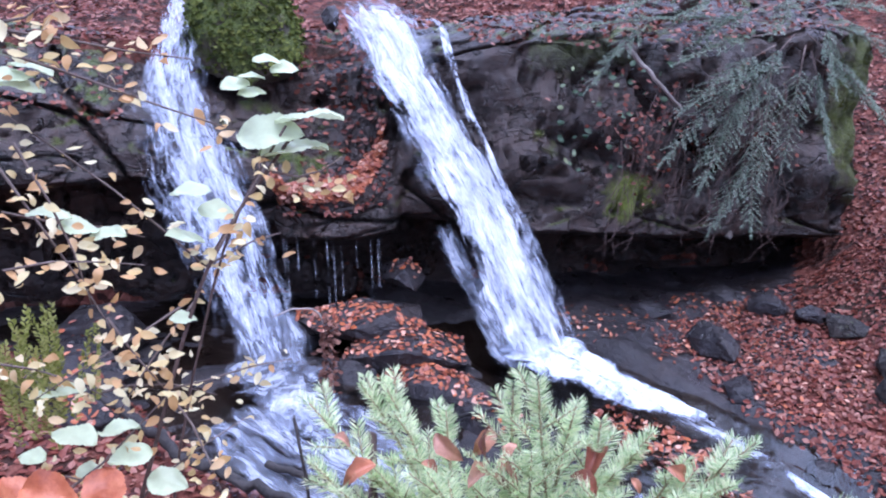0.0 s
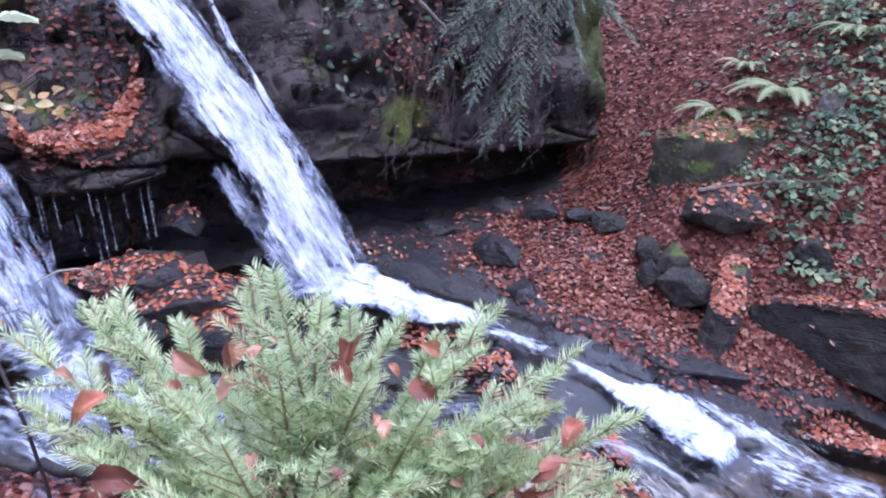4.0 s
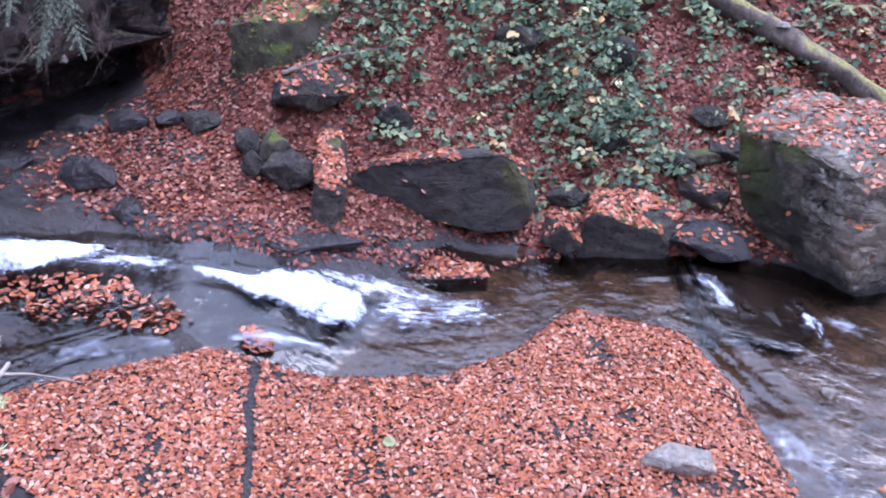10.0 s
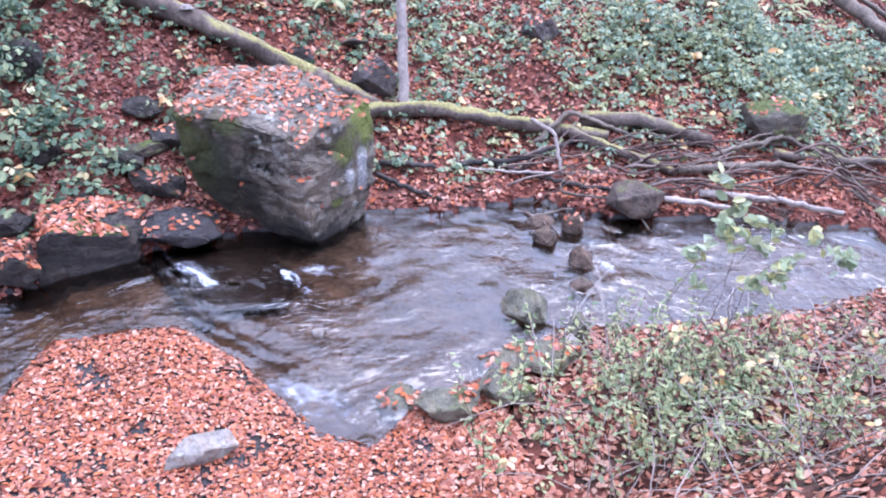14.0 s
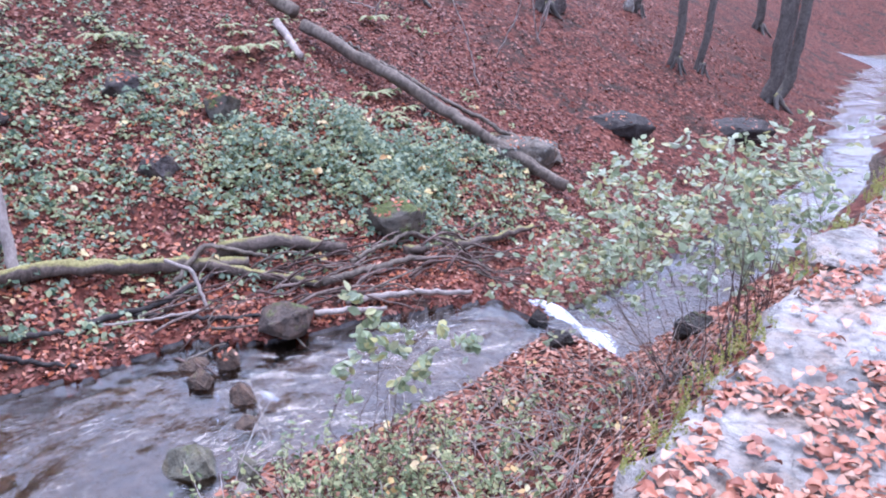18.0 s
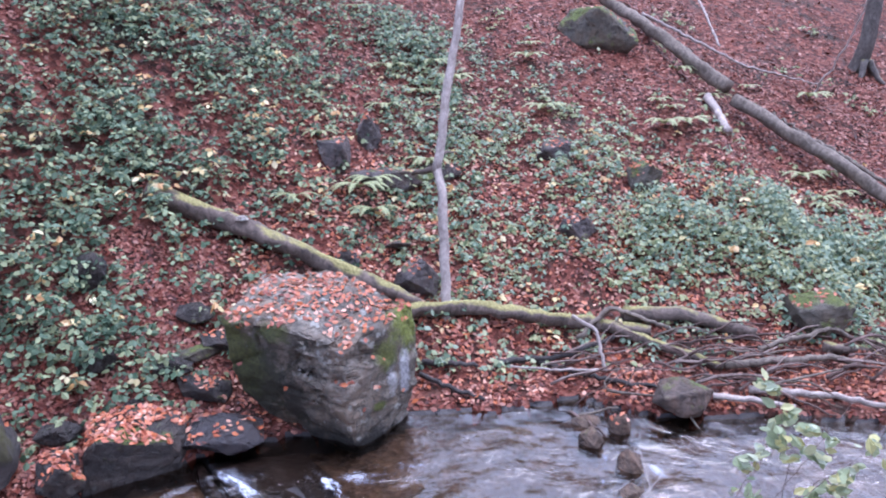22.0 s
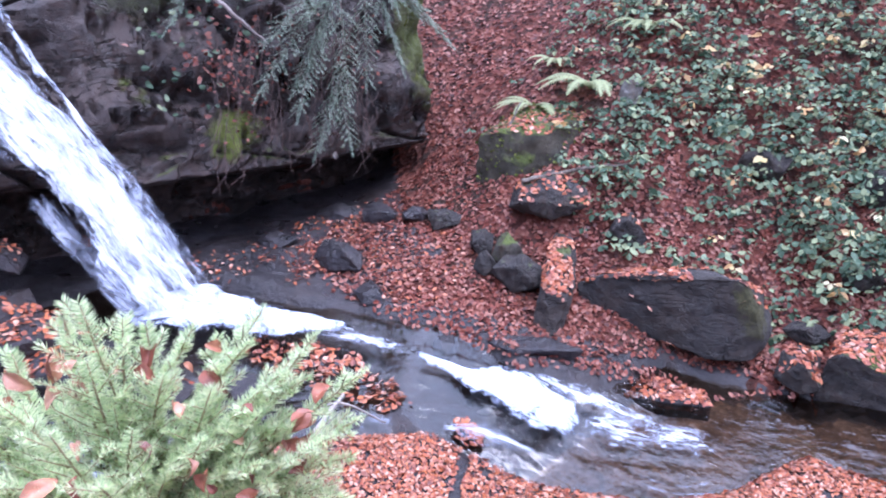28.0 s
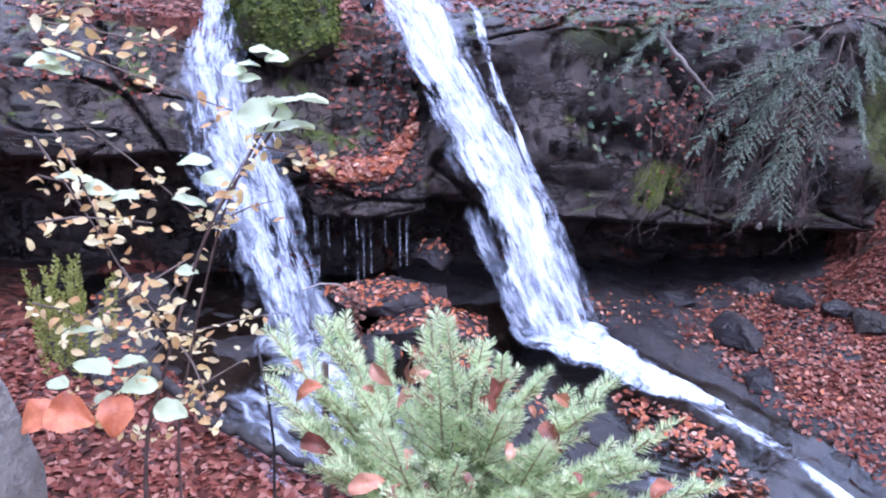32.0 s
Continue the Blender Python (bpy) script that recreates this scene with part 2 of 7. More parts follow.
def foam_material(name, cut, stretch, solid, fray=0.25, soft=0.2, white=0.5):
    """White water that thins into strands; the flow coordinates run across and along the sheet."""
    n = Nodes(name)
    flow = n.tree.nodes.new("ShaderNodeUVMap")
    flow.uv_map = "flow"
    span = n.tree.nodes.new("ShaderNodeUVMap")
    span.uv_map = "span"
    uv = flow.outputs[0]
    strand = n.noise(1.0, 8, 0.68, stretch=stretch, distortion=0.9, co=uv)
    fleck = n.noise(1.0, 5, 0.7, stretch=(stretch[0] * 1.6, stretch[1] * 3.0, 1), distortion=0.6, co=uv)
    wide = n.noise(1.0, 3, 0.6, stretch=(stretch[0] * 0.3, stretch[1] * 0.5, 1), distortion=0.3, co=uv)
    body = n.math("ADD", n.math("ADD", n.math("MULTIPLY", strand, 0.42), n.math("MULTIPLY", fleck, 0.2)), n.math("MULTIPLY", wide, 0.38))
    sep = n.add("SeparateXYZ", Vector=span.outputs[0])
    for axis, power in (("X", 2.6), ("Y", 9.0)):
        side = n.math("MULTIPLY", n.math("ABSOLUTE", n.math("SUBTRACT", sep.outputs[axis], 0.5)), 2.0)
        body = n.math("SUBTRACT", body, n.math("MULTIPLY", n.math("POWER", side, power), fray))
    cover = n.ramp(body, [(cut, G3(0)), (cut + soft * 0.5, G3(solid * 0.62)), (cut + soft, G3(solid))])
    # blue-grey shading of the thinner strands is painted into the base colour
    col = n.ramp(body, [(white - 0.14, (0.27, 0.31, 0.45)), (white - 0.04, (0.50, 0.55, 0.68)), (white + 0.08, (0.80, 0.82, 0.88))])
    n.set(Base_Color=col, Roughness=0.5)
    n.bump(n.math("ADD", strand, fleck), 0.7, 0.05)
    clear = n.add("BsdfTransparent")
    mix = n.add("MixShader", Fac=cover)
    n.put(mix.inputs[1], clear.outputs[0])
    n.put(mix.inputs[2], n.bsdf.outputs[0])
    n.put(n.out.inputs["Surface"], mix.outputs[0])
    return n.mat


M_LITTER = ground_material()
M_CLIFF = rock_material("wet_cliff_rock", (0.019, 0.014, 0.013), (0.064, 0.041, 0.033), moss=-0.04, wet=1, cracks=0.8, strata=True, patches=(((-8.35, 3.95, 1.95), (0.7, 0.5, 0.36), (0.22, 0.27, 0.035)), ((-8.5, 6.95, 3.0), (0.9, 0.5, 1.6), (0.11, 0.13, 0.02)), ((-8.6, 3.2, 3.6), (0.6, 0.8, 0.5), (0.06, 0.07, 0.015))))
M_BED = rock_material("wet_bedrock", (0.013, 0.011, 0.013), (0.042, 0.036, 0.040), wet=1, strata=True)
# the boulder's first patch paints the shade of its left face into the colour
M_BOULDER = rock_material("grey_boulder", (0.042, 0.034, 0.025), (0.26, 0.228, 0.185), lichen=0.34, strata=True, cracks=0.22, patches=(((-1.12, 7.85, 0.25), (0.8, 0.45, 0.85), (0.040, 0.040, 0.020)), ((-0.1, 7.6, -0.38), (1.0, 0.8, 0.30), (0.030, 0.026, 0.020)), ((-1.30, 7.95, 0.55), (0.45, 0.5, 0.6), (0.075, 0.085, 0.024)), ((-0.72, 7.65, 0.1), (0.22, 0.3, 0.6), (0.045, 0.038, 0.026)), ((0.40, 7.7, 0.30), (0.10, 0.25, 0.30), (0.62, 0.62, 0.62)), ((0.52, 7.95, 0.35), (0.09, 0.25, 0.40), (0.55, 0.55, 0.56)), ((-0.17, 7.36, 0.8), (0.10, 0.1, 0.07), (0.55, 0.55, 0.53)), ((-0.30, 7.52, 0.42), (0.03, 0.06, 0.04), (0.7, 0.72, 0.68)), ((0.60, 8.0, 0.85), (0.36, 0.6, 0.40), (0.21, 0.25, 0.04)), ((0.34, 7.72, 0.62), (0.26, 0.3, 0.24), (0.17, 0.19, 0.045)), ((0.25, 7.62, 0.05), (0.10, 0.2, 0.10), (0.16, 0.18, 0.04)), ((-1.42, 8.0, 0.75), (0.5, 0.45, 0.5), (0.13, 0.14, 0.035)), ((-0.95, 7.75, 0.92), (0.4, 0.25, 0.14), (0.09, 0.10, 0.025))))
M_DARK = rock_material("dark_damp_stone", (0.012, 0.010, 0.010), (0.062, 0.050, 0.043), moss=0.02, cracks=0.3, strata=True, lichen=0.06)
M_MOSSY = rock_material("mossy_stone", (0.05, 0.045, 0.035), (0.14, 0.12, 0.09), moss=0.45)
M_GREEN_GREY = rock_material("green_grey_stone", (0.09, 0.085, 0.06), (0.27, 0.26, 0.19), moss=0.1, lichen=0.2, cracks=0.12)
M_SLOPE = rock_material("purple_grey_slope_stone", (0.035, 0.028, 0.027), (0.15, 0.125, 0.12), moss=0.1, cracks=0.2, strata=True, lichen=0.1)
M_WARM = rock_material("brown_wet_stone", (0.035, 0.024, 0.019), (0.17, 0.125, 0.10), moss=0.12, cracks=0.15)
M_BROWN = rock_material("orange_brown_wet_stone", (0.05, 0.033, 0.024), (0.22, 0.145, 0.10), moss=0.05, cracks=0.15)
M_PALE = rock_material("pale_stone", (0.20, 0.18, 0.16), (0.42, 0.39, 0.35), lichen=0.5)
M_WATER = water_material()
M_SAND = sand_material()
M_SLAB = rock_material("laminated_dark_rock", (0.014, 0.012, 0.011), (0.062, 0.055, 0.052), strata=True, cracks=0.2, patches=(((-3.25, 6.75, 0.55), (0.34, 0.5, 0.45), (0.085, 0.08, 0.028)), ((-4.2, 7.0, 0.8), (1.2, 0.35, 0.12), (0.09, 0.085, 0.025))))
# mossy stone again, with the gully's shade put into darker base colours
M_MOSS_SHADED = rock_material("shaded_mossy_rock", (0.022, 0.020, 0.012), (0.07, 0.062, 0.04), moss=0.35)
M_MOSS_ROCK = rock_material("thickly_mossed_rock", (0.04, 0.035, 0.025), (0.12, 0.10, 0.07), moss=1.05)
M_LEAF_DRY = leaf_material("fallen_beech_leaves", [(0.13, 0.042, 0.030), (0.28, 0.072, 0.032), (0.46, 0.140, 0.050), (0.27, 0.098, 0.072), (0.38, 0.098, 0.040), (0.51, 0.20, 0.105), (0.22, 0.062, 0.037), (0.58, 0.32, 0.22)], 0.5, 0.1, 0.35)
# damp leaves, their colours also darkened for the shade of trees and cliff
M_LEAF_DAMP_SHADED = leaf_material("damp_shaded_beech_leaves", [(0.040, 0.012, 0.009), (0.10, 0.024, 0.016), (0.19, 0.046, 0.026), (0.14, 0.032, 0.020), (0.24, 0.075, 0.045), (0.31, 0.14, 0.10)], 0.5, 0.1, 0.3)
M_LEAF_GREEN = leaf_material("bramble_leaves", [(0.030, 0.060, 0.032), (0.068, 0.116, 0.068), (0.145, 0.205, 0.13), (0.085, 0.140, 0.082), (0.215, 0.28, 0.17), (0.31, 0.355, 0.19)], 0.5, 0.28, 0.2)
M_LOG = bark_material("rotten_bark", (0.06, 0.045, 0.035), (0.22, 0.18, 0.14))
M_LOG_MOSS = bark_material("mossy_bark", (0.04, 0.03, 0.026), (0.19, 0.145, 0.115), moss=0.34)
M_TRUNK = bark_material("beech_bark", (0.045, 0.038, 0.033), (0.17, 0.15, 0.13), moss=0.2)
M_WOOD_PALE = bark_material("bleached_dead_wood", (0.20, 0.16, 0.14), (0.42, 0.37, 0.33))
M_WOOD_DARK = bark_material("wet_black_wood", (0.012, 0.010, 0.010), (0.06, 0.05, 0.045))
M_SPRUCE = leaf_material("spruce_needles", [(0.30, 0.43, 0.20), (0.58, 0.72, 0.40), (0.82, 0.90, 0.54), (0.93, 0.96, 0.66)], 0.45, 0.55, 0.3, 0.0)
M_FIR = leaf_material("dull_fir_needles", [(0.12, 0.17, 0.115), (0.20, 0.27, 0.19), (0.30, 0.38, 0.28), (0.42, 0.49, 0.38)], 0.55, 0.4, 0.25)
M_LEAF_PATH = leaf_material("large_dry_leaves", [(0.20, 0.065, 0.04), (0.32, 0.115, 0.07), (0.42, 0.17, 0.10), (0.36, 0.14, 0.085), (0.46, 0.22, 0.14), (0.50, 0.31, 0.22)], 0.5, 0.1, 0.3)
M_HERB = leaf_material("herb_leaves", [(0.14, 0.19, 0.09), (0.21, 0.27, 0.135), (0.30, 0.36, 0.19), (0.38, 0.42, 0.21), (0.46, 0.48, 0.25)], 0.5, 0.38, 0.25)
M_YELLOW = leaf_material("yellowing_leaves", [(0.50, 0.27, 0.10), (0.66, 0.48, 0.19), (0.76, 0.64, 0.32), (0.82, 0.75, 0.46), (0.60, 0.36, 0.15)], 0.5, 0.4, wide=0.0)
near = Nodes("curled_dead_leaf")
near_col = near.ramp(near.rand(), [(0.0, (0.15, 0.048, 0.032)), (0.3, (0.28, 0.085, 0.05)), (0.6, (0.42, 0.155, 0.08)), (0.85, (0.58, 0.31, 0.20))])
near_col = near.mix(0.85, near_col, near.ramp(near.noise(45, 6, 0.7), [(0.32, G3(0.30)), (0.66, G3(1.0))]), "MULTIPLY")
near.bump(near.noise(150, 4), 0.5, 0.002)
M_LEAF_NEAR = near.set(Base_Color=near_col, Roughness=0.5)
broad = Nodes("broad_orange_leaf")
broad_col = broad.ramp(broad.noise(22, 5, 0.65), [(0.3, (0.17, 0.042, 0.022)), (0.5, (0.36, 0.10, 0.040)), (0.7, (0.52, 0.19, 0.085))])
broad.bump(broad.noise(150, 4), 0.5, 0.002)
M_LEAF_BROAD = broad.set(Base_Color=broad_col, Roughness=0.5)
single = Nodes("single_path_leaf")
single_col = single.ramp(single.rand(), [(0.0, (0.19, 0.058, 0.034)), (0.35, (0.33, 0.11, 0.062)), (0.65, (0.42, 0.165, 0.095)), (0.9, (0.50, 0.27, 0.18))])
M_LEAF_SINGLE = single.set(Base_Color=single_col, Roughness=0.5)
M_HAZEL = leaf_material("pale_hazel_leaves", [(0.40, 0.48, 0.25), (0.52, 0.60, 0.34), (0.62, 0.68, 0.44)], 0.4, 0.35, wide=0.0)
M_SHRUB = leaf_material("pale_shrub_leaves", [(0.17, 0.22, 0.11), (0.27, 0.33, 0.18), (0.36, 0.42, 0.25), (0.45, 0.43, 0.17), (0.44, 0.50, 0.36)], 0.45, 0.35, 0.4)
M_LEAF_ORANGE = leaf_material("orange_beech_leaves", [(0.42, 0.15, 0.06), (0.55, 0.24, 0.11), (0.60, 0.33, 0.18), (0.50, 0.20, 0.09)], 0.5, 0.35)
M_MOSS_LEAF = leaf_material("clumped_moss", [(0.035, 0.05, 0.010), (0.07, 0.09, 0.018), (0.12, 0.145, 0.03), (0.18, 0.20, 0.05)], 0.7, 0.3, 0.1)
M_NETTLE = leaf_material("pale_blue_green_leaves", [(0.075, 0.125, 0.080), (0.13, 0.19, 0.125), (0.21, 0.285, 0.195), (0.30, 0.375, 0.265), (0.17, 0.235, 0.15), (0.40, 0.44, 0.26)], 0.5, 0.3, 0.2)
M_DOCK = leaf_material("withered_seed_heads", [(0.12, 0.055, 0.040), (0.20, 0.095, 0.070), (0.27, 0.14, 0.10)], 0.7, 0.1, 0.1)
M_TUFT = leaf_material("olive_moss", [(0.16, 0.18, 0.03), (0.28, 0.30, 0.06), (0.42, 0.42, 0.13)], 0.6, 0.4)
M_STEM = bark_material("brown_stems", (0.05, 0.03, 0.025), (0.17, 0.11, 0.09))
M_PATH = rock_material("pale_path_stone", (0.22, 0.205, 0.19), (0.46, 0.44, 0.42), lichen=0.2, cracks=0.12)
M_TWIG_TAN = bark_material("tan_young_twig", (0.20, 0.15, 0.08), (0.44, 0.36, 0.20))
M_STICK = bark_material("bare_twig", (0.09, 0.06, 0.05), (0.26, 0.20, 0.17))

# ---- the lie of the land ----


def smooth(a, b, v):
    w = np.clip((v - a) / (b - a), 0, 1)
    return w * w * (3 - 2 * w)


def line(xs, ys):
    return lambda x: np.interp(x, xs, ys)


water_z = line([-12, -8, -6.6, -5.4, -4.5, -3.7, 0, 6.6, 7.3, 12, 18, 40, 200], [0.55, 0.48, 0.36, 0.18, 0.0, -0.32, -0.36, -0.42, -0.9, -1.05, -1.3, -1.7, -5])
far_y = line([-14, -9.6, -7.4, -6.2, -5.1, -4.5, -4.15, -3.9, -3.3, -2.95, -1.7, -1.0, 0.6, 1.6, 2.6, 3.5, 5.0, 6.4, 7.3, 9, 12, 18, 21, 29, 38, 50, 62, 200],
             [7.5, 6.0, 4.4, 4.2, 4.95, 5.38, 5.8, 6.25, 6.55, 6.7, 7.45, 7.7, 8.2, 8.1, 8.35, 7.8, 7.65, 7.3, 7.1, 7.4, 8.1, 9.7, 10.6, 14.4, 18.8, 23.8, 25.0, 26.6])
near_y = line([-9, -7.0, -6.2, -5.6, -5.2, -4.5, -3.6, -2.9, -2.5, -2.3, -1.25, -0.7, -0.05, 0.35, 0.7, 1.3, 2.1, 3.9, 5.0, 6.5, 7.3, 8.5, 12, 18, 21, 29, 38, 50, 62, 200],
              [-3.2, -1.3, -0.75, 0.0, 2.2, 3.42, 3.9, 4.33, 5.0, 5.87, 6.0, 5.45, 4.5, 4.3, 4.7, 5.0, 5.6, 5.6, 5.75, 6.2, 5.5, 5.0, 5.6, 7.6, 9.2, 13.0, 17.4, 22.4, 23.5, 25])
EDGE = [(-3.2, -4.0), (-2.1, -0.7), (-0.5, 0.62), (2.0, 1.32), (5.1, 2.25), (12, 4.2), (40, 11)]


CHUTE = [(-8.0, 2.3), (-7.2, 2.7), (-6.2, 3.3), (-5.2, 4.1), (-4.2, 4.1), (-3.4, 4.7), (-2.5, 5.6)]


def past_edge(x, y):
    """How far a place lies beyond the edge of the path, towards the stream; negative on the path."""
    best = np.full(np.shape(x), 1e9)
    sign = np.ones(np.shape(x))
    for (ax, ay), (bx, by) in zip(EDGE, EDGE[1:]):
        ux, uy = bx - ax, by - ay
        k = np.clip(((x - ax) * ux + (y - ay) * uy) / (ux * ux + uy * uy), 0, 1)
        d = np.hypot(x - ax - k * ux, y - ay - k * uy)
        side = np.sign(ux * (y - ay) - uy * (x - ax))
        sign = np.where(d < best, side, sign)
        best = np.minimum(d, best)
    return best * sign


def waves(x, y, scale, seed=0.0):
    """A cheap smooth unevenness, about -1 to 1."""
    a, b = x * scale + seed * 1.7, y * scale - seed * 2.3
    return (np.sin(a + 1.3 * np.sin(b * 0.9)) + np.sin(b * 1.13 + 1.1 * np.sin(a * 1.27 + 2)) + 0.6 * np.sin(2.1 * a + 1.7 * b) + 0.4 * np.sin(3.9 * b - 2.7 * a)) / 3.0


def land(x, y):
    x, y = np.asarray(x, float), np.asarray(y, float)
    wz = water_z(x)
    bed = wz - 0.16 + 0.05 * waves(x, y, 5.0)
    # bare wet rock stands out of the water on both sides of the chute
    off = np.full(np.shape(x), 9.0)
    for (ax, ay), (bx, by) in zip(CHUTE, CHUTE[1:]):
        k = np.clip(((x - ax) * (bx - ax) + (y - ay) * (by - ay)) / ((bx - ax) ** 2 + (by - ay) ** 2), 0, 1)
        off = np.minimum(off, np.hypot(x - ax - k * (bx - ax), y - ay - k * (by - ay)))
    dry = smooth(0.40, 0.75, off) * smooth(1.0, 1.35, np.hypot(x + 6.4, y - 0.1)) * smooth(-3.7, -4.3, x)
    bed = bed + dry * (0.15 + 0.09 * smooth(-0.3, 0.3, y - 3.9 - 0.62 * (x + 5.2)) + 0.05 * waves(x, y, 3.3, 9) + 0.03 * waves(x, y, 8.0, 4))
    df = (y - far_y(x)) * 0.88
    first = np.interp(x, [-8, -5, -3, 0, 30], [0.25, 0.22, 0.30, 0.25, 0.2])
    steep = np.interp(x, [-12, -6, -2, 2, 8, 20, 60], [0.62, 0.78, 0.78, 0.60, 0.48, 0.52, 0.55])
    flat = np.interp(x, [-8, -5, -3, 0, 4, 30], [1.2, 1.5, 0.9, 0.7, 1.3, 1.2])
    up = np.minimum(df, flat) * first + np.clip(df - flat, 0, 30) * steep + np.clip(df - flat - 30, 0, 400) * 0.15
    far = wz + 0.04 + up + 0.10 * waves(x, y, 1.1, 3) * smooth(0.8, 3, df) + 0.04 * waves(x, y, 3.7, 5) * smooth(0.1, 1, df)
    far = far + 0.55 * np.clip(-8.3 - x, 0, 6) * smooth(6.6, 7.8, y)
    dn = (near_y(x) - y) * 0.85
    mat = wz + 0.03 + np.minimum(dn, 0.4) * 0.25 + 0.02 * dn + 0.015 * waves(x, y, 4.0, 2)
    pe = past_edge(x, y)
    wall = smooth(0.5, 2.0, x)
    ramp = np.where(pe > 0, 2.3 - 0.9 * wall - pe * (1.15 - 0.35 * wall), 2.35)
    ramp = ramp + np.where(pe > 0.1, 0.08 * waves(x, y, 2.1, 7), 0.0)
    back = 2.35 + 0.5 * np.clip(-2.2 - pe, 0, 40)
    near = np.maximum(np.maximum(mat, ramp), np.where(pe < -2.2, back, -9))
    z = np.where(df > 0, np.maximum(far, bed), np.where(dn > 0, np.maximum(near, bed), bed))
    # the high ground that the falls come from
    top = 3.55 + 0.30 * np.clip(-10.5 - x, 0, 60) + 0.12 * waves(x, y, 1.3, 4) + 0.25 * np.clip(y - 2.5, 0, 6) * smooth(-10, -12, x)
    behind = smooth(-9.75, -10.1, x) * (1 - smooth(6.6, 7.6, y))
    z = np.where(behind > 0, np.maximum(z, z * (1 - behind) + top * behind), z)
    return z


def spaced(parts):
    out = []
    for a, b, step in parts:
        out += list(np.arange(a, b - 1e-6, step))
    return np.array(out + [parts[-1][1]])


def mesh_from(name, verts, faces, material, smooth_shade=True, uvs=None):
    me = bpy.data.meshes.new(name)
    me.from_pydata(np.asarray(verts).reshape(-1, 3).tolist(), [], np.asarray(faces).tolist() if not isinstance(faces, list) else faces)
    for key, uv in (uvs or {}).items():
        layer = me.uv_layers.new(name=key)
        index = np.zeros(len(me.loops), dtype=np.int32)
        me.loops.foreach_get("vertex_index", index)
        layer.data.foreach_set("uv", np.asarray(uv, dtype=np.float32).reshape(-1, 2)[index].ravel())
    for mat in material if isinstance(material, (list, tuple)) else [material]:
        me.materials.append(mat)
    if smooth_shade:
        me.polygons.foreach_set("use_smooth", [True] * len(me.polygons))
    return me


def grid_faces(rows, cols):
    i = np.arange((rows - 1) * cols).reshape(rows - 1, cols)[:, :-1].ravel()
    return np.stack([i, i + cols, i + cols + 1, i + 1], 1)


def sheet(name, p, material, uvs=None):
    """A mesh from an array of places, rows by columns by 3."""
    return mesh_from(name, p.reshape(-1, 3), grid_faces(p.shape[0], p.shape[1]), material, True, uvs)


gx = spaced([(-220, -60, 16), (-60, -20, 4), (-20, -11, 0.5), (-11, 9, 0.09), (9, 24, 0.25), (24, 60, 3), (60, 220, 16)])
gy = spaced([(-120, -20, 12), (-20, -4, 1.5), (-4, 1, 0.2), (1, 10, 0.09), (10, 22, 0.25), (22, 60, 3), (60, 260, 16)])
GX, GY = np.meshgrid(gx, gy)
GZ = land(GX, GY)
ground = tagged(new("ground", sheet("ground", np.stack([GX, GY, GZ], -1), [M_LITTER, M_BED, M_SAND])), "forest floor of red-brown beech litter over dark soil", "ground", kind="structure")
# bare wet rock along the stream
cx = np.array([0.25 * (GX[:-1, :-1] + GX[1:, :-1] + GX[:-1, 1:] + GX[1:, 1:])]).ravel()
cy = np.array([0.25 * (GY[:-1, :-1] + GY[1:, :-1] + GY[:-1, 1:] + GY[1:, 1:])]).ravel()
rocky = (cy < far_y(cx) + np.where(cx > -3.3, 0.03, 0.25) + 0.9 * (cx < -6.5)) & (cy > near_y(cx) - 0.08) & (cx > -9.7)
carpet = (cy < near_y(cx)) & (cx > -5.8) & (cx < 1.2) & (cy > 1.2) & (past_edge(cx, cy) > 1.6)
rocky = rocky | carpet
ground.data.polygons.foreach_set("material_index", (rocky * np.where((cx > -3.85) & (cy < far_y(cx) - 0.12) & ~carpet, 2, 1)).astype(np.int32))

# ---- the stream ----
wx = spaced([(-10, 9, 0.08), (9, 70, 0.5)])
wv = np.linspace(0, 1, 60)
WX = np.repeat(wx[None, :], 60, 0)
WY = near_y(WX) - 0.35 + (far_y(WX) - near_y(WX) + 0.7) * wv[:, None]
WZ = water_z(WX) + 0.016 * waves(WX, WY, 5, 1) + 0.012 * waves(WX * 0.7, WY, 13, 2) + 0.006 * waves(WX * 0.7, WY, 31, 3)
stream = tagged(new("water", sheet("water", np.stack([WX, WY, WZ], -1)[::-1], M_WATER)), "shallow brown stream with rippled glossy surface", "stream", kind="structure")

# ---- rocks ----


def part(name, bm, material, parent, label=""):
    me = bpy.data.meshes.new(name)
    bm.to_mesh(me)
    bm.free()
    me.materials.append(material)
    ob = new(name, me)
    ob.parent = parent
    return tagged(ob, label)


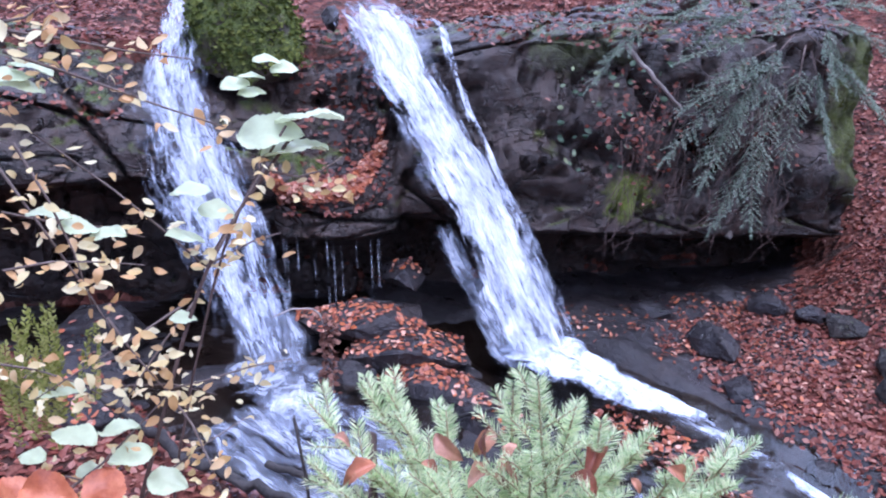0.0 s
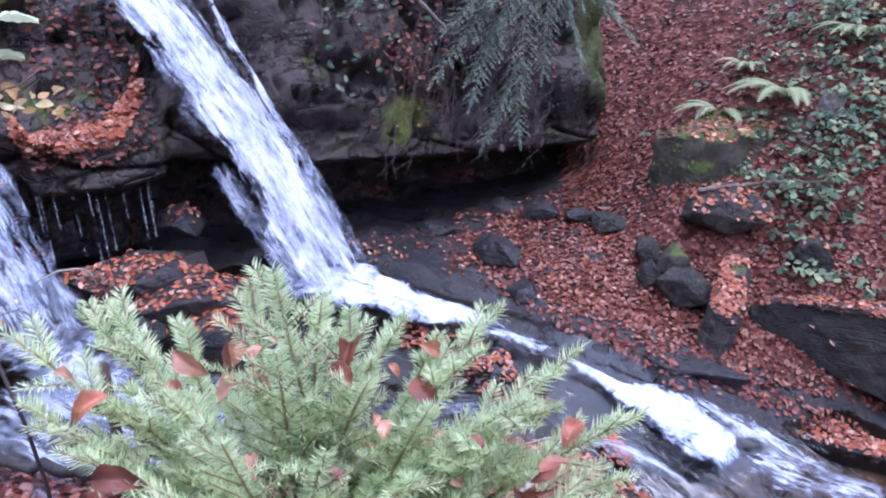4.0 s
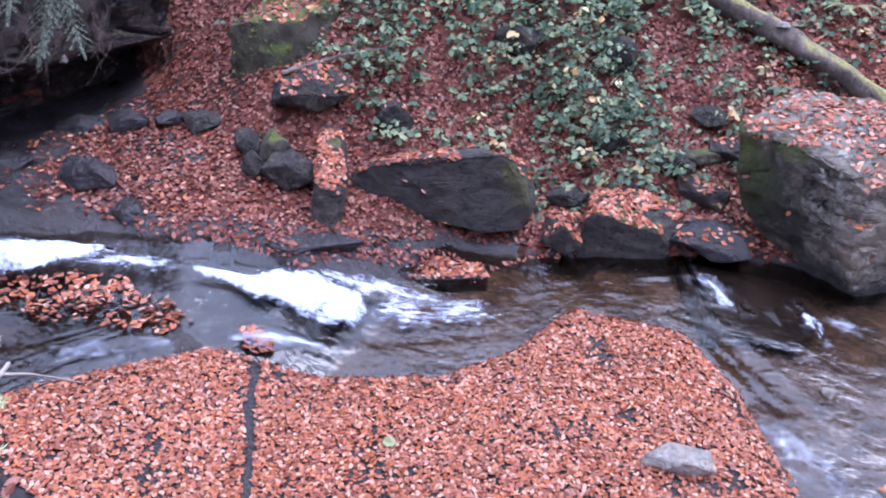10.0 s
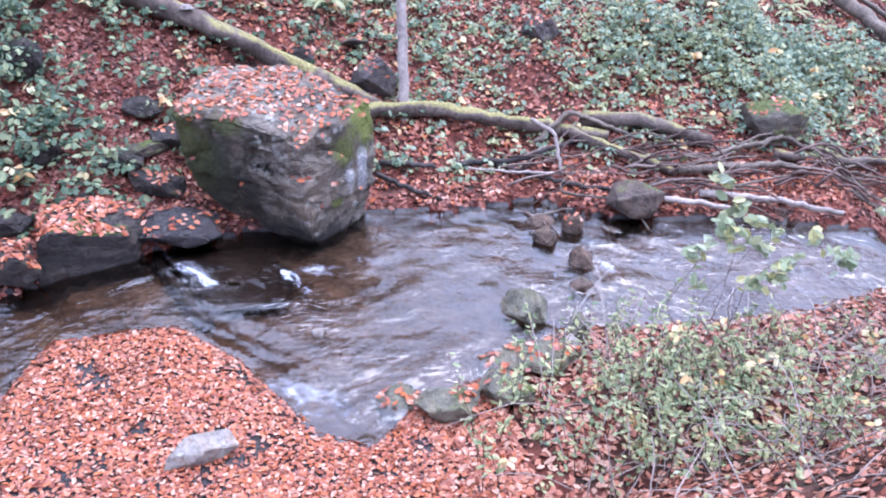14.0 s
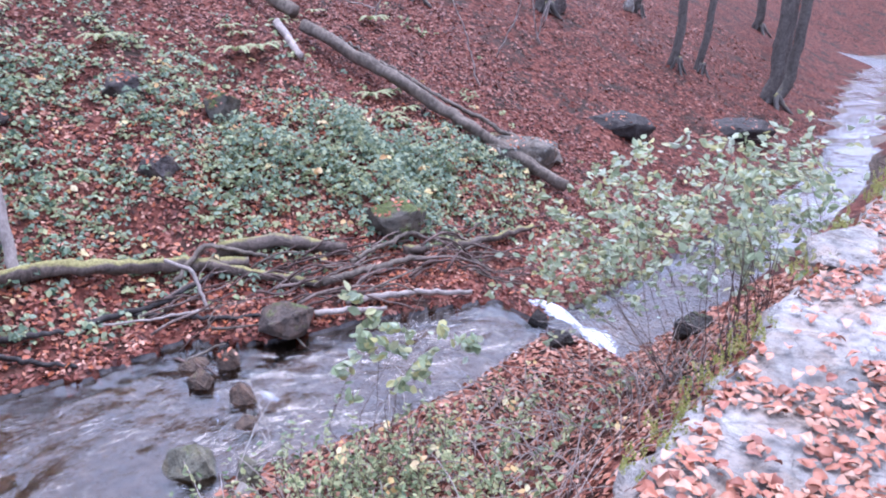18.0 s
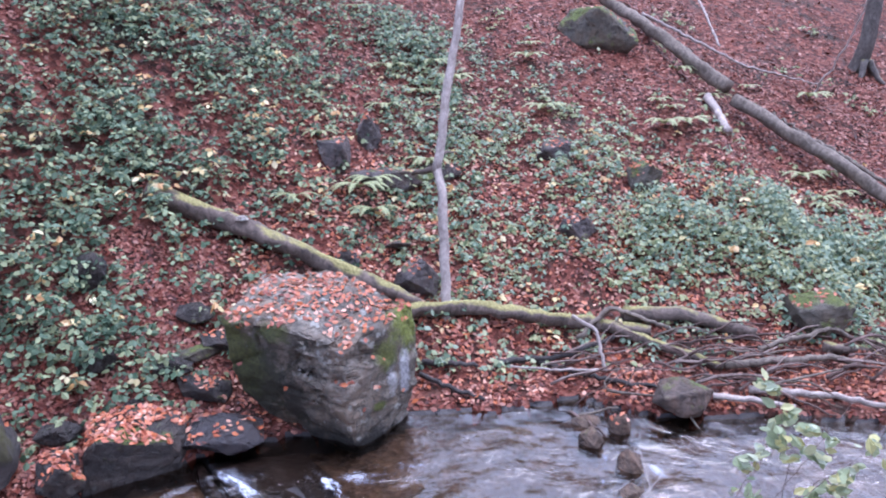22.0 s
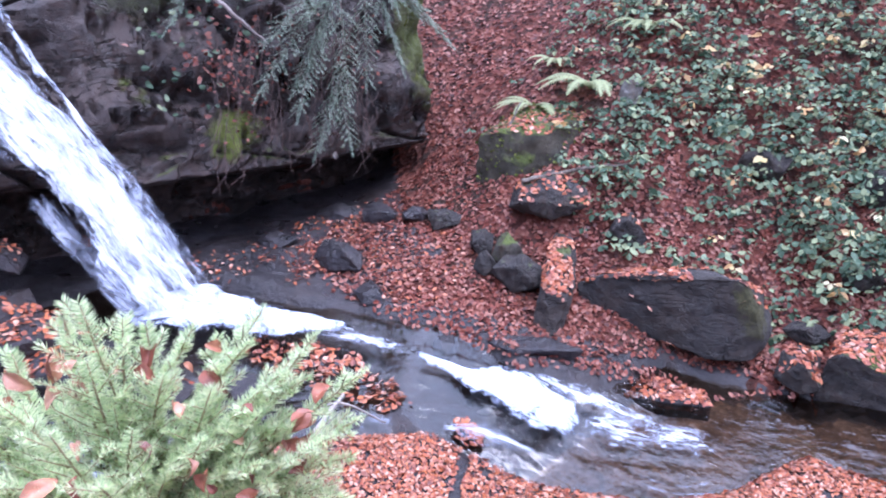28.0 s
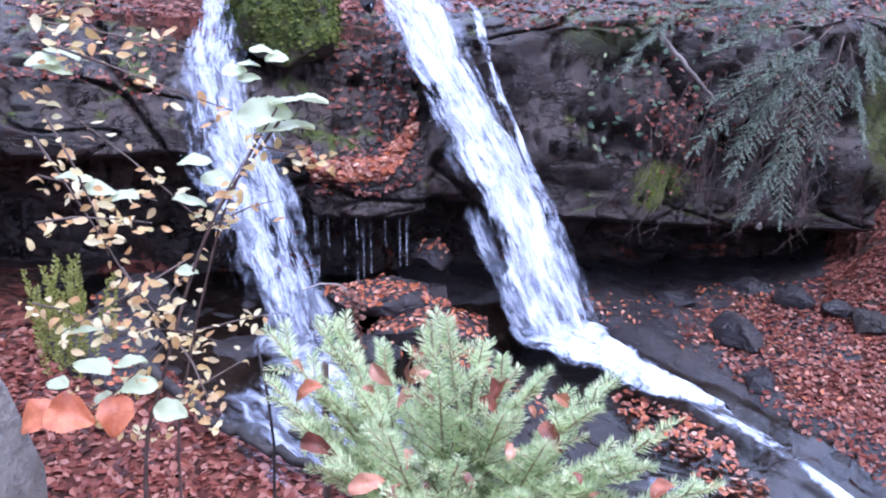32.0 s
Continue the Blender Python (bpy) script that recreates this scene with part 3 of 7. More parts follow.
def rock_mesh(name, corners, material, seed, cuts=5, rough=0.024, fine=0.014, grain=18, most=3600):
    """A block through eight corners (four below, four above), broken and worn."""
    bm = bmesh.new()
    vs = [bm.verts.new(c) for c in corners]
    bmesh.ops.convex_hull(bm, input=vs)
    loose = [v for v in bm.verts if not v.link_faces]
    bmesh.ops.delete(bm, geom=loose, context="VERTS")
    size = max((Vector(a) - Vector(b)).length for a in corners for b in corners)
    bmesh.ops.bevel(bm, geom=bm.edges[:], offset=size * 0.014, segments=1, profile=0.6, affect="EDGES")
    bmesh.ops.triangulate(bm, faces=bm.faces[:])
    for _ in range(cuts):
        long = [e for e in bm.edges if e.calc_length() > size / grain]
        if not long or len(bm.verts) > most:
            break
        bmesh.ops.subdivide_edges(bm, edges=long, cuts=1)
        bmesh.ops.triangulate(bm, faces=[f for f in bm.faces if len(f.verts) > 3])
    bm.normal_update()
    off = Vector((seed * 7.1, seed * 3.3, seed * 5.7))
    for v in bm.verts:
        p = v.co / size
        a = noise.noise(p * 3 + off)
        b = noise.noise(Vector((p.x * 9, p.y * 9, p.z * 16)) + off)
        c = abs(noise.noise(p * 6 - off))
        d = noise.noise(p * 22 + off)
        v.co += v.normal * size * (rough * a + fine * b + 0.5 * fine * d - rough * max(0.0, 0.10 - c) * 5)
    me = bpy.data.meshes.new(name)
    bm.to_mesh(me)
    bm.free()
    me.materials.append(material)
    me.polygons.foreach_set("use_smooth", [True] * len(me.polygons))
    me.set_sharp_from_angle(angle=radians(24))
    return me


def stone(loc, size, turn=0, lean=(0, 0), material=None, seed=1, taper=0.75, name="stone", label="dark damp stone among fallen leaves", sink=0.30, group="", jitter=0.42):
    """An irregular stone resting in the ground: length, depth, height."""
    rng = random.Random(seed)
    a, b, c = size[0] / 2, size[1] / 2, size[2]
    corners = []
    for k in range(12):
        zz = -1 + 2 * (k + 0.5) / 12
        an = k * 2.39996 + rng.uniform(-0.5, 0.5)
        w = (1 - abs(zz) ** 4.5) ** 0.5
        grow = 1.12 * rng.uniform(1 - 0.7 * jitter, 1 + jitter * 0.5) * (taper + (1 - taper) * (1 - zz) / 2)
        ca, sa = math.cos(an), math.sin(an)
        sq = 1.0 / max(abs(ca), abs(sa)) ** 0.55
        corners.append(Vector((a * w * sq * ca * grow, b * w * sq * sa * grow, 1.2 * c * (0.5 + 0.5 * zz * rng.uniform(0.8, 1.05)) - sink * c)))
    ob = new(name, rock_mesh(name, corners, material or M_DARK, seed))
    ob.matrix_world = pose(*loc, lean[0], lean[1], turn)
    return tagged(ob, label, "stone" if max(size) < 0.8 else "boulder", group)


def on_land(x, y, lift=0.0):
    return (x, y, float(land(x, y)) + lift)


# the great cube-like boulder in the water
big = new("boulder", rock_mesh("boulder", [
    (0.0, 7.5, -0.5), (-0.75, 7.95, -0.42), (-0.5, 8.9, -0.4), (0.45, 8.3, -0.5),
    (-0.17, 7.38, 0.86), (-0.10, 7.36, 0.2), (-0.62, 7.66, 0.98), (-1.42, 8.05, 1.02), (-1.38, 8.05, 0.45), (-1.12, 8.9, 1.22), (-0.3, 9.1, 1.22), (0.66, 8.25, 1.02), (0.64, 8.05, 0.1), (0.6, 8.2, -0.35), (-1.28, 8.1, 0.12)], M_BOULDER, 3, 8, 0.030, 0.017, 34, 8000))
for v in big.data.vertices:
    # a steep hollow down the left face and bedding seams across both faces
    x, y, z = v.co
    if z < 0.92 and y < 8.6:
        pull = 0.10 * math.exp(-((x + 0.45 + 0.12 * z) / 0.10) ** 2) * min(1.0, max(0.0, z + 0.3)) if y < 7.9 else 0.0
        for level, tilt, depth in ((0.50, 0.10, 0.026), (0.14, -0.22, 0.03), (0.33, 0.02, 0.014)):
            wander = 0.03 * noise.noise(Vector((x * 3, y * 3, level * 9)))
            pull += depth * math.exp(-((z - level - tilt * x - wander) / 0.018) ** 2) * (0.1 + 0.9 * (noise.noise(Vector((x * 1.7, y * 1.7, level * 5))) > -0.1))
        v.co -= v.normal * pull
tagged(big, "huge squared grey sandstone boulder with moss and leaves on top", "boulder")
# the long dark slab
slab = new("boulder", rock_mesh("boulder", [
    (-5.04, 6.00, 0.48), (-4.98, 5.98, 0.30), (-4.70, 6.08, 0.65), (-4.28, 6.20, 0.05), (-4.10, 6.35, 0.70), (-3.66, 6.60, 0.76), (-3.46, 6.68, 0.74), (-3.29, 6.70, 0.53), (-3.21, 6.75, 0.18), (-3.28, 6.72, -0.10), (-3.55, 6.45, -0.12),
    (-4.7, 6.9, 0.2), (-3.4, 7.4, 0.0), (-4.75, 6.8, 0.50), (-4.2, 7.2, 0.52), (-3.5, 7.2, 0.52)], M_SLAB, 5, 8, 0.012, 0.012, 34, 8000))
tagged(slab, "long dark undercut boulder with mossy leaf-strewn top", "boulder")

LEAFY = []


def bed_stone(x, y, size, turn=0, lean=(0, 0), mat=None, seed=1, label="dark damp stone among fallen leaves", lift=0.0, leafy=0, **kw):
    ob = stone(on_land(x, y, lift), size, turn, lean, mat, seed, label=label, **kw)
    if leafy:
        LEAFY.append((ob, leafy, seed))
    return ob


LEAFY.append((big, 620, 71))
LEAFY.append((slab, 420, 72))
# stones below the far slope
tilted = tagged(new("stone", rock_mesh("stone", [(-4.78, 5.32, 0.10), (-5.06, 5.30, 0.10), (-4.72, 5.50, 0.52), (-5.02, 5.44, 0.56), (-5.16, 5.62, 0.66), (-5.42, 6.45, 0.80), (-5.66, 6.4, 0.82), (-5.35, 6.5, 0.3), (-5.75, 6.4, 0.3), (-4.85, 5.6, 0.0), (-5.2, 5.6, 0.0)], M_DARK, 21, 7, 0.014, 0.012, 26, 4000)), "long tilted dark stone with leaves along its back", "boulder")
LEAFY.append((tilted, 300, 21))
bed_stone(-5.52, 5.58, (0.54, 0.38, 0.42), 14, (0, 10), M_DARK, 22, group="stones below the slope")
bed_stone(-6.18, 5.68, (0.36, 0.34, 0.34), 30, (0, 6), M_DARK, 23, group="stones below the slope")
bed_stone(-5.86, 5.80, (0.50, 0.36, 0.44), -20, (8, 0), M_MOSSY, 24, "small mossy stone beside others", group="stones below the slope")
bed_stone(-5.88, 5.46, (0.26, 0.24, 0.3), 60, (0, 0), M_DARK, 25, group="stones below the slope")
bed_stone(-5.95, 6.55, (0.95, 0.75, 0.52), 28, (10, 0), M_DARK, 26, "dark stone with a cap of leaves", leafy=130)
bed_stone(-5.05, 6.95, (0.42, 0.4, 0.46), 8, (0, 0), M_DARK, 18, "dark stone beside the long slab", leafy=12)
gully = tagged(new("boulder", rock_mesh("boulder", [(-6.98, 6.3, 0.9), (-6.35, 6.62, 0.9), (-6.05, 6.95, 1.0), (-7.02, 6.5, 1.74), (-6.75, 6.56, 1.80), (-6.30, 6.85, 1.78), (-6.1, 7.05, 1.5), (-7.1, 7.6, 1.98), (-6.2, 7.7, 1.95), (-7.1, 7.5, 1.2), (-6.1, 7.6, 1.2)], M_MOSS_SHADED, 27, 7, 0.022, 0.012, 26, 4000)), "dark mossy boulder bedded in the leafy gully", "boulder")
LEAFY.append((gully, 240, 27))
bed_stone(-5.9, 8.05, (0.36, 0.16, 0.44), 15, (-10, 0), M_PALE, 28, "small pale slab standing on the slope")
bed_stone(-7.3, 4.45, (0.78, 0.36, 0.36), 22, (0, 8), M_BED, 29, "long black wet stone under the cliff")
bed_stone(-6.95, 5.78, (0.5, 0.4, 0.24), 20, (0, 0), M_DARK, 30)
bed_stone(-7.3, 5.66, (0.42, 0.36, 0.2), 70, (0, 0), M_BED, 17, "low wet stone under the cliff")
bed_stone(-7.8, 5.5, (0.7, 0.45, 0.22), 0, (0, 0), M_BED, 31, "low wet stone under the cliff")
bed_stone(-8.5, 5.3, (0.9, 0.5, 0.22), 25, (0, 0), M_BED, 32, "low wet stone under the cliff")
bed_stone(-8.3, 4.2, (0.7, 0.45, 0.2), 0, (0, 0), M_BED, 33, "low wet stone under the cliff")
bed_stone(-6.45, 4.25, (0.6, 0.3, 0.2), -20, (0, 0), M_BED, 34, "black wet stone at the chute")
bed_stone(-5.5, 4.5, (0.42, 0.3, 0.24), -15, (0, 0), M_BED, 35, "black wet stone at the chute")
bed_stone(-4.7, 5.0, (1.0, 0.4, 0.16), 28, (0, 0), M_BED, 36, "flat wet rock shelf by the rapid")
tagged(new("stone", rock_mesh("stone", [(-1.62, 7.4, -0.36), (-0.6, 7.5, -0.36), (-0.2, 6.9, -0.37), (-0.33, 6.4, -0.38), (-1.0, 6.3, -0.38), (-1.5, 7.3, -0.5), (-0.5, 6.5, -0.5)], M_BED, 37, 4, 0.006, 0.004)), "smooth black slab under a film of water beside the boulder", "stone")
tagged(new("stone", rock_mesh("stone", [(-1.74, 7.38, -0.35), (-1.68, 7.42, -0.35), (-1.03, 6.2, -0.36), (-1.08, 6.14, -0.36), (-1.78, 7.38, -0.5), (-1.62, 7.46, -0.5), (-0.96, 6.2, -0.5), (-1.12, 6.12, -0.5)], M_BED, 38, 4, 0.006, 0.006)), "straight black rock sill across the stream", "stone")
# stones along the far shore
bed_stone(-2.9, 6.95, (0.5, 0.62, 0.42), 25, (0, 0), M_DARK, 41, "low stone at the waterline capped with leaves", leafy=110, taper=0.9)
tongue = tagged(new("stone", rock_mesh("stone", [(-4.6, 5.2, -0.25), (-4.2, 5.35, -0.27), (-3.7, 5.72, -0.28), (-3.3, 5.98, -0.29), (-3.45, 6.15, -0.28), (-4.0, 6.0, -0.25), (-4.5, 5.7, -0.2), (-4.6, 5.2, -0.6), (-3.3, 5.98, -0.6), (-4.4, 5.8, -0.6)], M_BED, 39, 5, 0.006, 0.006)), "low wet rock tongue under leaves beside the rapid", "stone")
LEAFY.append((tongue, 420, 39))
wedge = tagged(new("stone", rock_mesh("stone", [(-2.72, 6.86, -0.5), (-2.62, 6.84, 0.16), (-2.50, 6.92, 0.22), (-1.85, 7.3, -0.5), (-1.84, 7.28, -0.12), (-1.9, 7.24, -0.02), (-2.75, 7.5, 0.2), (-2.3, 7.75, 0.22), (-1.8, 7.75, 0.02), (-2.6, 7.6, -0.4), (-1.8, 7.6, -0.4)], M_DARK, 42, 7, 0.014, 0.012, 26, 4000)), "wedge-shaped stone at the waterline under leaves", "boulder")
LEAFY.append((wedge, 340, 42))

bed_stone(-1.45, 7.6, (1.0, 0.6, 0.36), 12, (0, 2), M_BED, 43, "low dark kerb-like stone at the waterline", leafy=40, lift=0.05)
bed_stone(-3.1, 7.5, (0.45, 0.3, 0.25), 0, (0, 0), M_DARK, 44)
bed_stone(-2.15, 8.5, (0.55, 0.3, 0.22), 15, (0, 0), M_DARK, 45)
bed_stone(-2.0, 9.15, (0.5, 0.3, 0.25), 0, (0, 0), M_DARK, 46)
bed_stone(-1.85, 8.75, (0.6, 0.25, 0.2), 35, (0, 0), M_MOSSY, 47, "flat mossy stone in the leaves")
bed_stone(-2.45, 8.0, (0.4, 0.25, 0.2), 70, (0, 0), M_DARK, 48)
bed_stone(-1.75, 8.35, (0.7, 0.5, 0.3), 30, (0, 12), M_DARK, 14, "flat ledge beside the great boulder", leafy=30)
bed_stone(-1.62, 8.95, (0.8, 0.35, 0.25), 40, (0, 15), M_DARK, 15, "flat ledge beside the great boulder", leafy=20)
bed_stone(-2.9, 8.3, (0.5, 0.3, 0.3), 20, (0, 0), M_DARK, 16, "dark stone among the brambles", leafy=10)
bed_stone(-4.3, 8.6, (0.7, 0.4, 0.4), 10, (0, 0), M_DARK, 49, "dark stone among the brambles")
bed_stone(-3.2, 9.2, (0.5, 0.4, 0.5), 0, (0, 0), M_DARK, 50, "dark stone among the brambles")
# stones of the near bank
bed_stone(-0.9, 4.18, (0.52, 0.26, 0.2), 28, (0, -4), M_PALE, 51, "tilted grey stone slab on the leaf carpet", taper=0.85)
bed_stone(-0.03, 5.82, (0.13, 0.1, 0.12), 0, (0, 0), M_PALE, 52, "small stone in shallow water", lift=0.1)
bed_stone(1.98, 6.0, (0.56, 0.40, 0.34), -10, (10, 8), M_GREEN_GREY, 53, "squared grey stone standing in the stream", lift=0.1)
bed_stone(2.12, 5.15, (0.24, 0.2, 0.2), 30, (0, 0), M_PALE, 55, "small grey stone on the bank")
SHORE_LABEL = "flat grey-green slab with leaves at the water's edge"
for sx, sy, size, turn, lean, seed, leafy in ((1.62, 5.32, (0.55, 0.34, 0.22), 6, (4, 0), 201, 40), (1.85, 4.98, (0.75, 0.32, 0.2), 10, (0, 5), 202, 30), (1.42, 4.62, (0.40, 0.48, 0.2), 35, (0, 0), 203, 8), (2.28, 5.42, (0.2, 0.28, 0.3), 10, (0, 0), 204, 0), (0.62, 4.85, (0.4, 0.36, 0.22), 20, (0, 0), 205, 30), (0.95, 4.5, (0.5, 0.36, 0.22), -15, (0, 0), 206, 24)):
    bed_stone(sx, sy, size, turn, lean, M_GREEN_GREY, seed, SHORE_LABEL, lift=0.04, leafy=leafy, group="slabs on the near shore", taper=0.95)
# stones in the stream
bed_stone(2.62, 7.80, (0.40, 0.28, 0.30), 10, (0, 0), M_BROWN, 61, "brown stone at the water's edge", lift=0.03)
bed_stone(2.55, 7.36, (0.32, 0.30, 0.34), 20, (0, 0), M_BROWN, 62, "wet brown stone in the stream", lift=0.03, jitter=0.25)
bed_stone(2.95, 7.58, (0.26, 0.24, 0.38), 0, (0, 0), M_BROWN, 63, "wet brown stone in the stream", lift=0.03, leafy=6)
bed_stone(3.28, 7.64, (0.52, 0.26, 0.24), 5, (0, 0), M_BROWN, 64, "pinkish flat stone in the stream", lift=0.03)
bed_stone(3.80, 7.90, (0.72, 0.5, 0.46), -15, (0, 0), M_WARM, 65, "rounded mossy stone under the driftwood", lift=0.02, jitter=0.2)
bed_stone(2.80, 6.85, (0.32, 0.28, 0.32), 0, (0, 0), M_BROWN, 66, "round orange-brown wet stone breaking the stream", lift=0.03, jitter=0.22)
bed_stone(2.66, 6.42, (0.3, 0.26, 0.2), 0, (0, 0), M_BROWN, 70, "flat orange-brown stone awash in the stream", lift=0.06, jitter=0.22)
bed_stone(6.75, 6.6, (0.28, 0.24, 0.36), 0, (0, 0), M_DARK, 67, "black wet stone above the small fall", lift=0.05)
bed_stone(6.3, 5.75, (0.35, 0.3, 0.22), 0, (0, 0), M_DARK, 68, "stone on the near shore")
bed_stone(7.2, 4.6, (0.5, 0.4, 0.35), 0, (0, 0), M_DARK, 69, "dark stone on the near bank")
# stones on the far slope
bed_stone(6.2, 9.2, (0.95, 0.6, 0.7), -20, (0, 0), M_MOSSY, 81, "mossy boulder above the driftwood", lift=-0.08, leafy=26)
bed_stone(3.5, 13.0, (0.62, 0.5, 0.5), 0, (0, 0), M_SLOPE, 82, "grey stone among brambles", lift=-0.08, leafy=26)
bed_stone(4.8, 12.2, (0.6, 0.5, 0.65), 0, (0, 0), M_MOSSY, 83, "mossy stone among brambles", lift=-0.08, leafy=26)
bed_stone(5.2, 17.0, (2.0, 0.8, 1.1), -30, (0, 12), M_MOSSY, 84, "long mossy outcrop high on the slope", lift=-0.08, leafy=26)
bed_stone(0.85, 10.3, (0.75, 0.5, 0.6), 20, (0, 0), M_SLOPE, 85, "pointed grey stone by the fallen log", lift=-0.08, leafy=26)
bed_stone(3.4, 11.2, (0.55, 0.5, 0.42), 0, (0, 0), M_SLOPE, 86, "dark stone among brambles", lift=-0.08, leafy=26)
bed_stone(10.3, 11.1, (1.7, 0.9, 0.75), -35, (0, 10), M_BOULDER, 87, "grey layered rock outcrop below the fallen trunk", lift=-0.08, leafy=26)
bed_stone(11.2, 11.3, (0.9, 0.7, 0.5), -10, (0, 0), M_BOULDER, 88, "grey broken rock of the outcrop", lift=-0.08, leafy=26)
bed_stone(-0.35, 12.2, (0.7, 0.4, 0.6), -20, (0, 25), M_SLOPE, 89, "tilted rock ledge in the leaves", leafy=20, lift=-0.08)
bed_stone(0.25, 12.8, (0.4, 0.3, 0.75), 0, (0, 0), M_SLOPE, 90, "upright dark stone on the slope", lift=-0.08, leafy=26)
bed_stone(0.5, 12.1, (1.5, 0.5, 0.4), 5, (0, 0), M_SLOPE, 91, "undercut rock ledge in the leaves", leafy=30, lift=-0.08)
bed_stone(1.4, 12.4, (0.7, 0.4, 0.35), -10, (0, 0), M_SLOPE, 92, "undercut rock ledge in the leaves", lift=-0.08, leafy=26)
bed_stone(-0.15, 10.45, (0.4, 0.3, 0.35), 0, (0, 0), M_SLOPE, 93, "small grey stone behind the boulder", lift=-0.08, leafy=26)
bed_stone(0.6, 11.0, (0.4, 0.9, 0.12), 18, (-22, 0), M_SLOPE, 94, "flat slab lying down the slope", lift=-0.08, leafy=26)
# two added stones in near-black wood colour imitate dark hollows under the bank
bed_stone(14.6, 12.3, (2.0, 1.4, 0.8), -20, (-8, 0), M_WOOD_DARK, 95, "black stone standing in for a shaded hollow in the far bank", lift=-0.2, leafy=60)
bed_stone(19.5, 12.4, (2.2, 1.5, 0.9), -10, (-8, 0), M_WOOD_DARK, 96, "black stone standing in for a shaded hollow in the far bank", lift=-0.2, leafy=60)
bed_stone(18.0, 18.6, (1.2, 0.8, 0.7), 0, (0, 0), M_SLOPE, 97, "stone between tree roots", lift=-0.08, leafy=26)
bed_stone(23.2, 20.0, (0.7, 0.5, 0.7), 0, (0, 0), M_PALE, 98, "pale stone beside a trunk", lift=-0.08, leafy=26)
# ledges between and beside the falls
for k, (lx, ly, lz, size, turn, lf) in enumerate([
        (-8.1, 0.75, 0.62, (1.5, 0.8, 0.42), 84, 220), (-7.7, 1.1, 0.42, (1.3, 0.8, 0.40), 70, 280), (-7.15, 1.3, 0.3, (1.1, 0.7, 0.34), 55, 260),
        (-8.55, 1.25, 1.0, (0.5, 0.5, 0.3), 80, 20), (-7.5, 0.5, 0.35, (0.6, 0.4, 0.3), 40, 10), (-7.5, -2.0, 0.5, (1.2, 1.0, 0.5), 30, 40),
        (-8.3, -1.9, 0.6, (1.0, 0.7, 0.5), 60, 10), (-6.9, -1.75, 0.45, (0.8, 0.6, 0.4), 10, 40), (-6.35, 1.75, 0.25, (0.9, 0.6, 0.3), 40, 40)]):
    LEAFY.append((stone((lx, ly, lz), size, turn, (0, 0), M_BED, 110 + k, 0.85, label="black wet rock ledge at the foot of the falls", group="ledges under the falls"), lf, 110 + k))
mossy_head = stone((-9.8, -0.35, 3.3), (1.2, 1.5, 1.45), 10, (0, 0), M_MOSS_ROCK, 131, 0.6, label="moss-covered boulder between the two falls", name="mossy_boulder", jitter=0.45)
stone((-9.9, 0.62, 3.75), (0.35, 0.2, 0.28), 20, (0, 0), M_BED, 132, label="small black stone in the lip of the fall")
stone((-8.42, 5.25, 1.42), (0.1, 0.1, 0.1), 0, (0, 0), M_PALE, 135, label="small pale stone in the cliff", name="stone")
near_rock = stone((-1.5, -0.84, 2.36), (0.5, 0.5, 0.98), 20, (0, 0), M_PALE, 136, label="pale grey rock at the edge of the path", sink=0.05)

# ---- the cliff under the falls ----
CY = [-7, -4, -2.2, -1.6, -1.2, -0.6, -0.12, -0.05, 0.7, 1.0, 1.15, 1.25, 1.9, 2.6, 4.4, 7.0, 9]
low_z = line(CY, [2.3, 2.25, 2.2, 2.25, 2.2, 2.0, 1.75, 1.6, 1.58, 1.62, 1.64, 1.78, 1.68, 1.58, 1.45, 1.33, 1.3])
low_x = line(CY, [-7.6, -8.2, -8.5, -8.6, -8.6, -8.55, -8.45, -8.4, -8.35, -8.38, -8.42, -8.6, -8.6, -8.4, -8.4, -8.45, -8.5])
top_z = line(CY, [3.2, 3.1, 3.0, 2.82, 2.72, 2.65, 2.3, 2.15, 2.2, 2.5, 2.8, 3.2, 3.45, 3.65, 3.72, 3.9, 4.0])
top_x = line(CY, [-7.9, -8.5, -8.8, -8.8, -8.8, -8.7, -8.5, -8.45, -8.5, -8.75, -8.9, -9.1, -9.2, -8.95, -8.7, -8.75, -8.8])
back_z = line(CY, [3.9, 3.8, 3.7, 3.55, 3.5, 3.6, 3.7, 3.7, 3.72, 3.7, 3.7, 3.7, 3.74, 3.95, 4.1, 4.5, 4.6])

cys = np.concatenate([np.linspace(-7, 7.0, 480), np.linspace(7.04, 7.4, 14)])
turn_in = np.clip((cys - 7.0) / 0.4, 0, 1) ** 2.2
prof = []
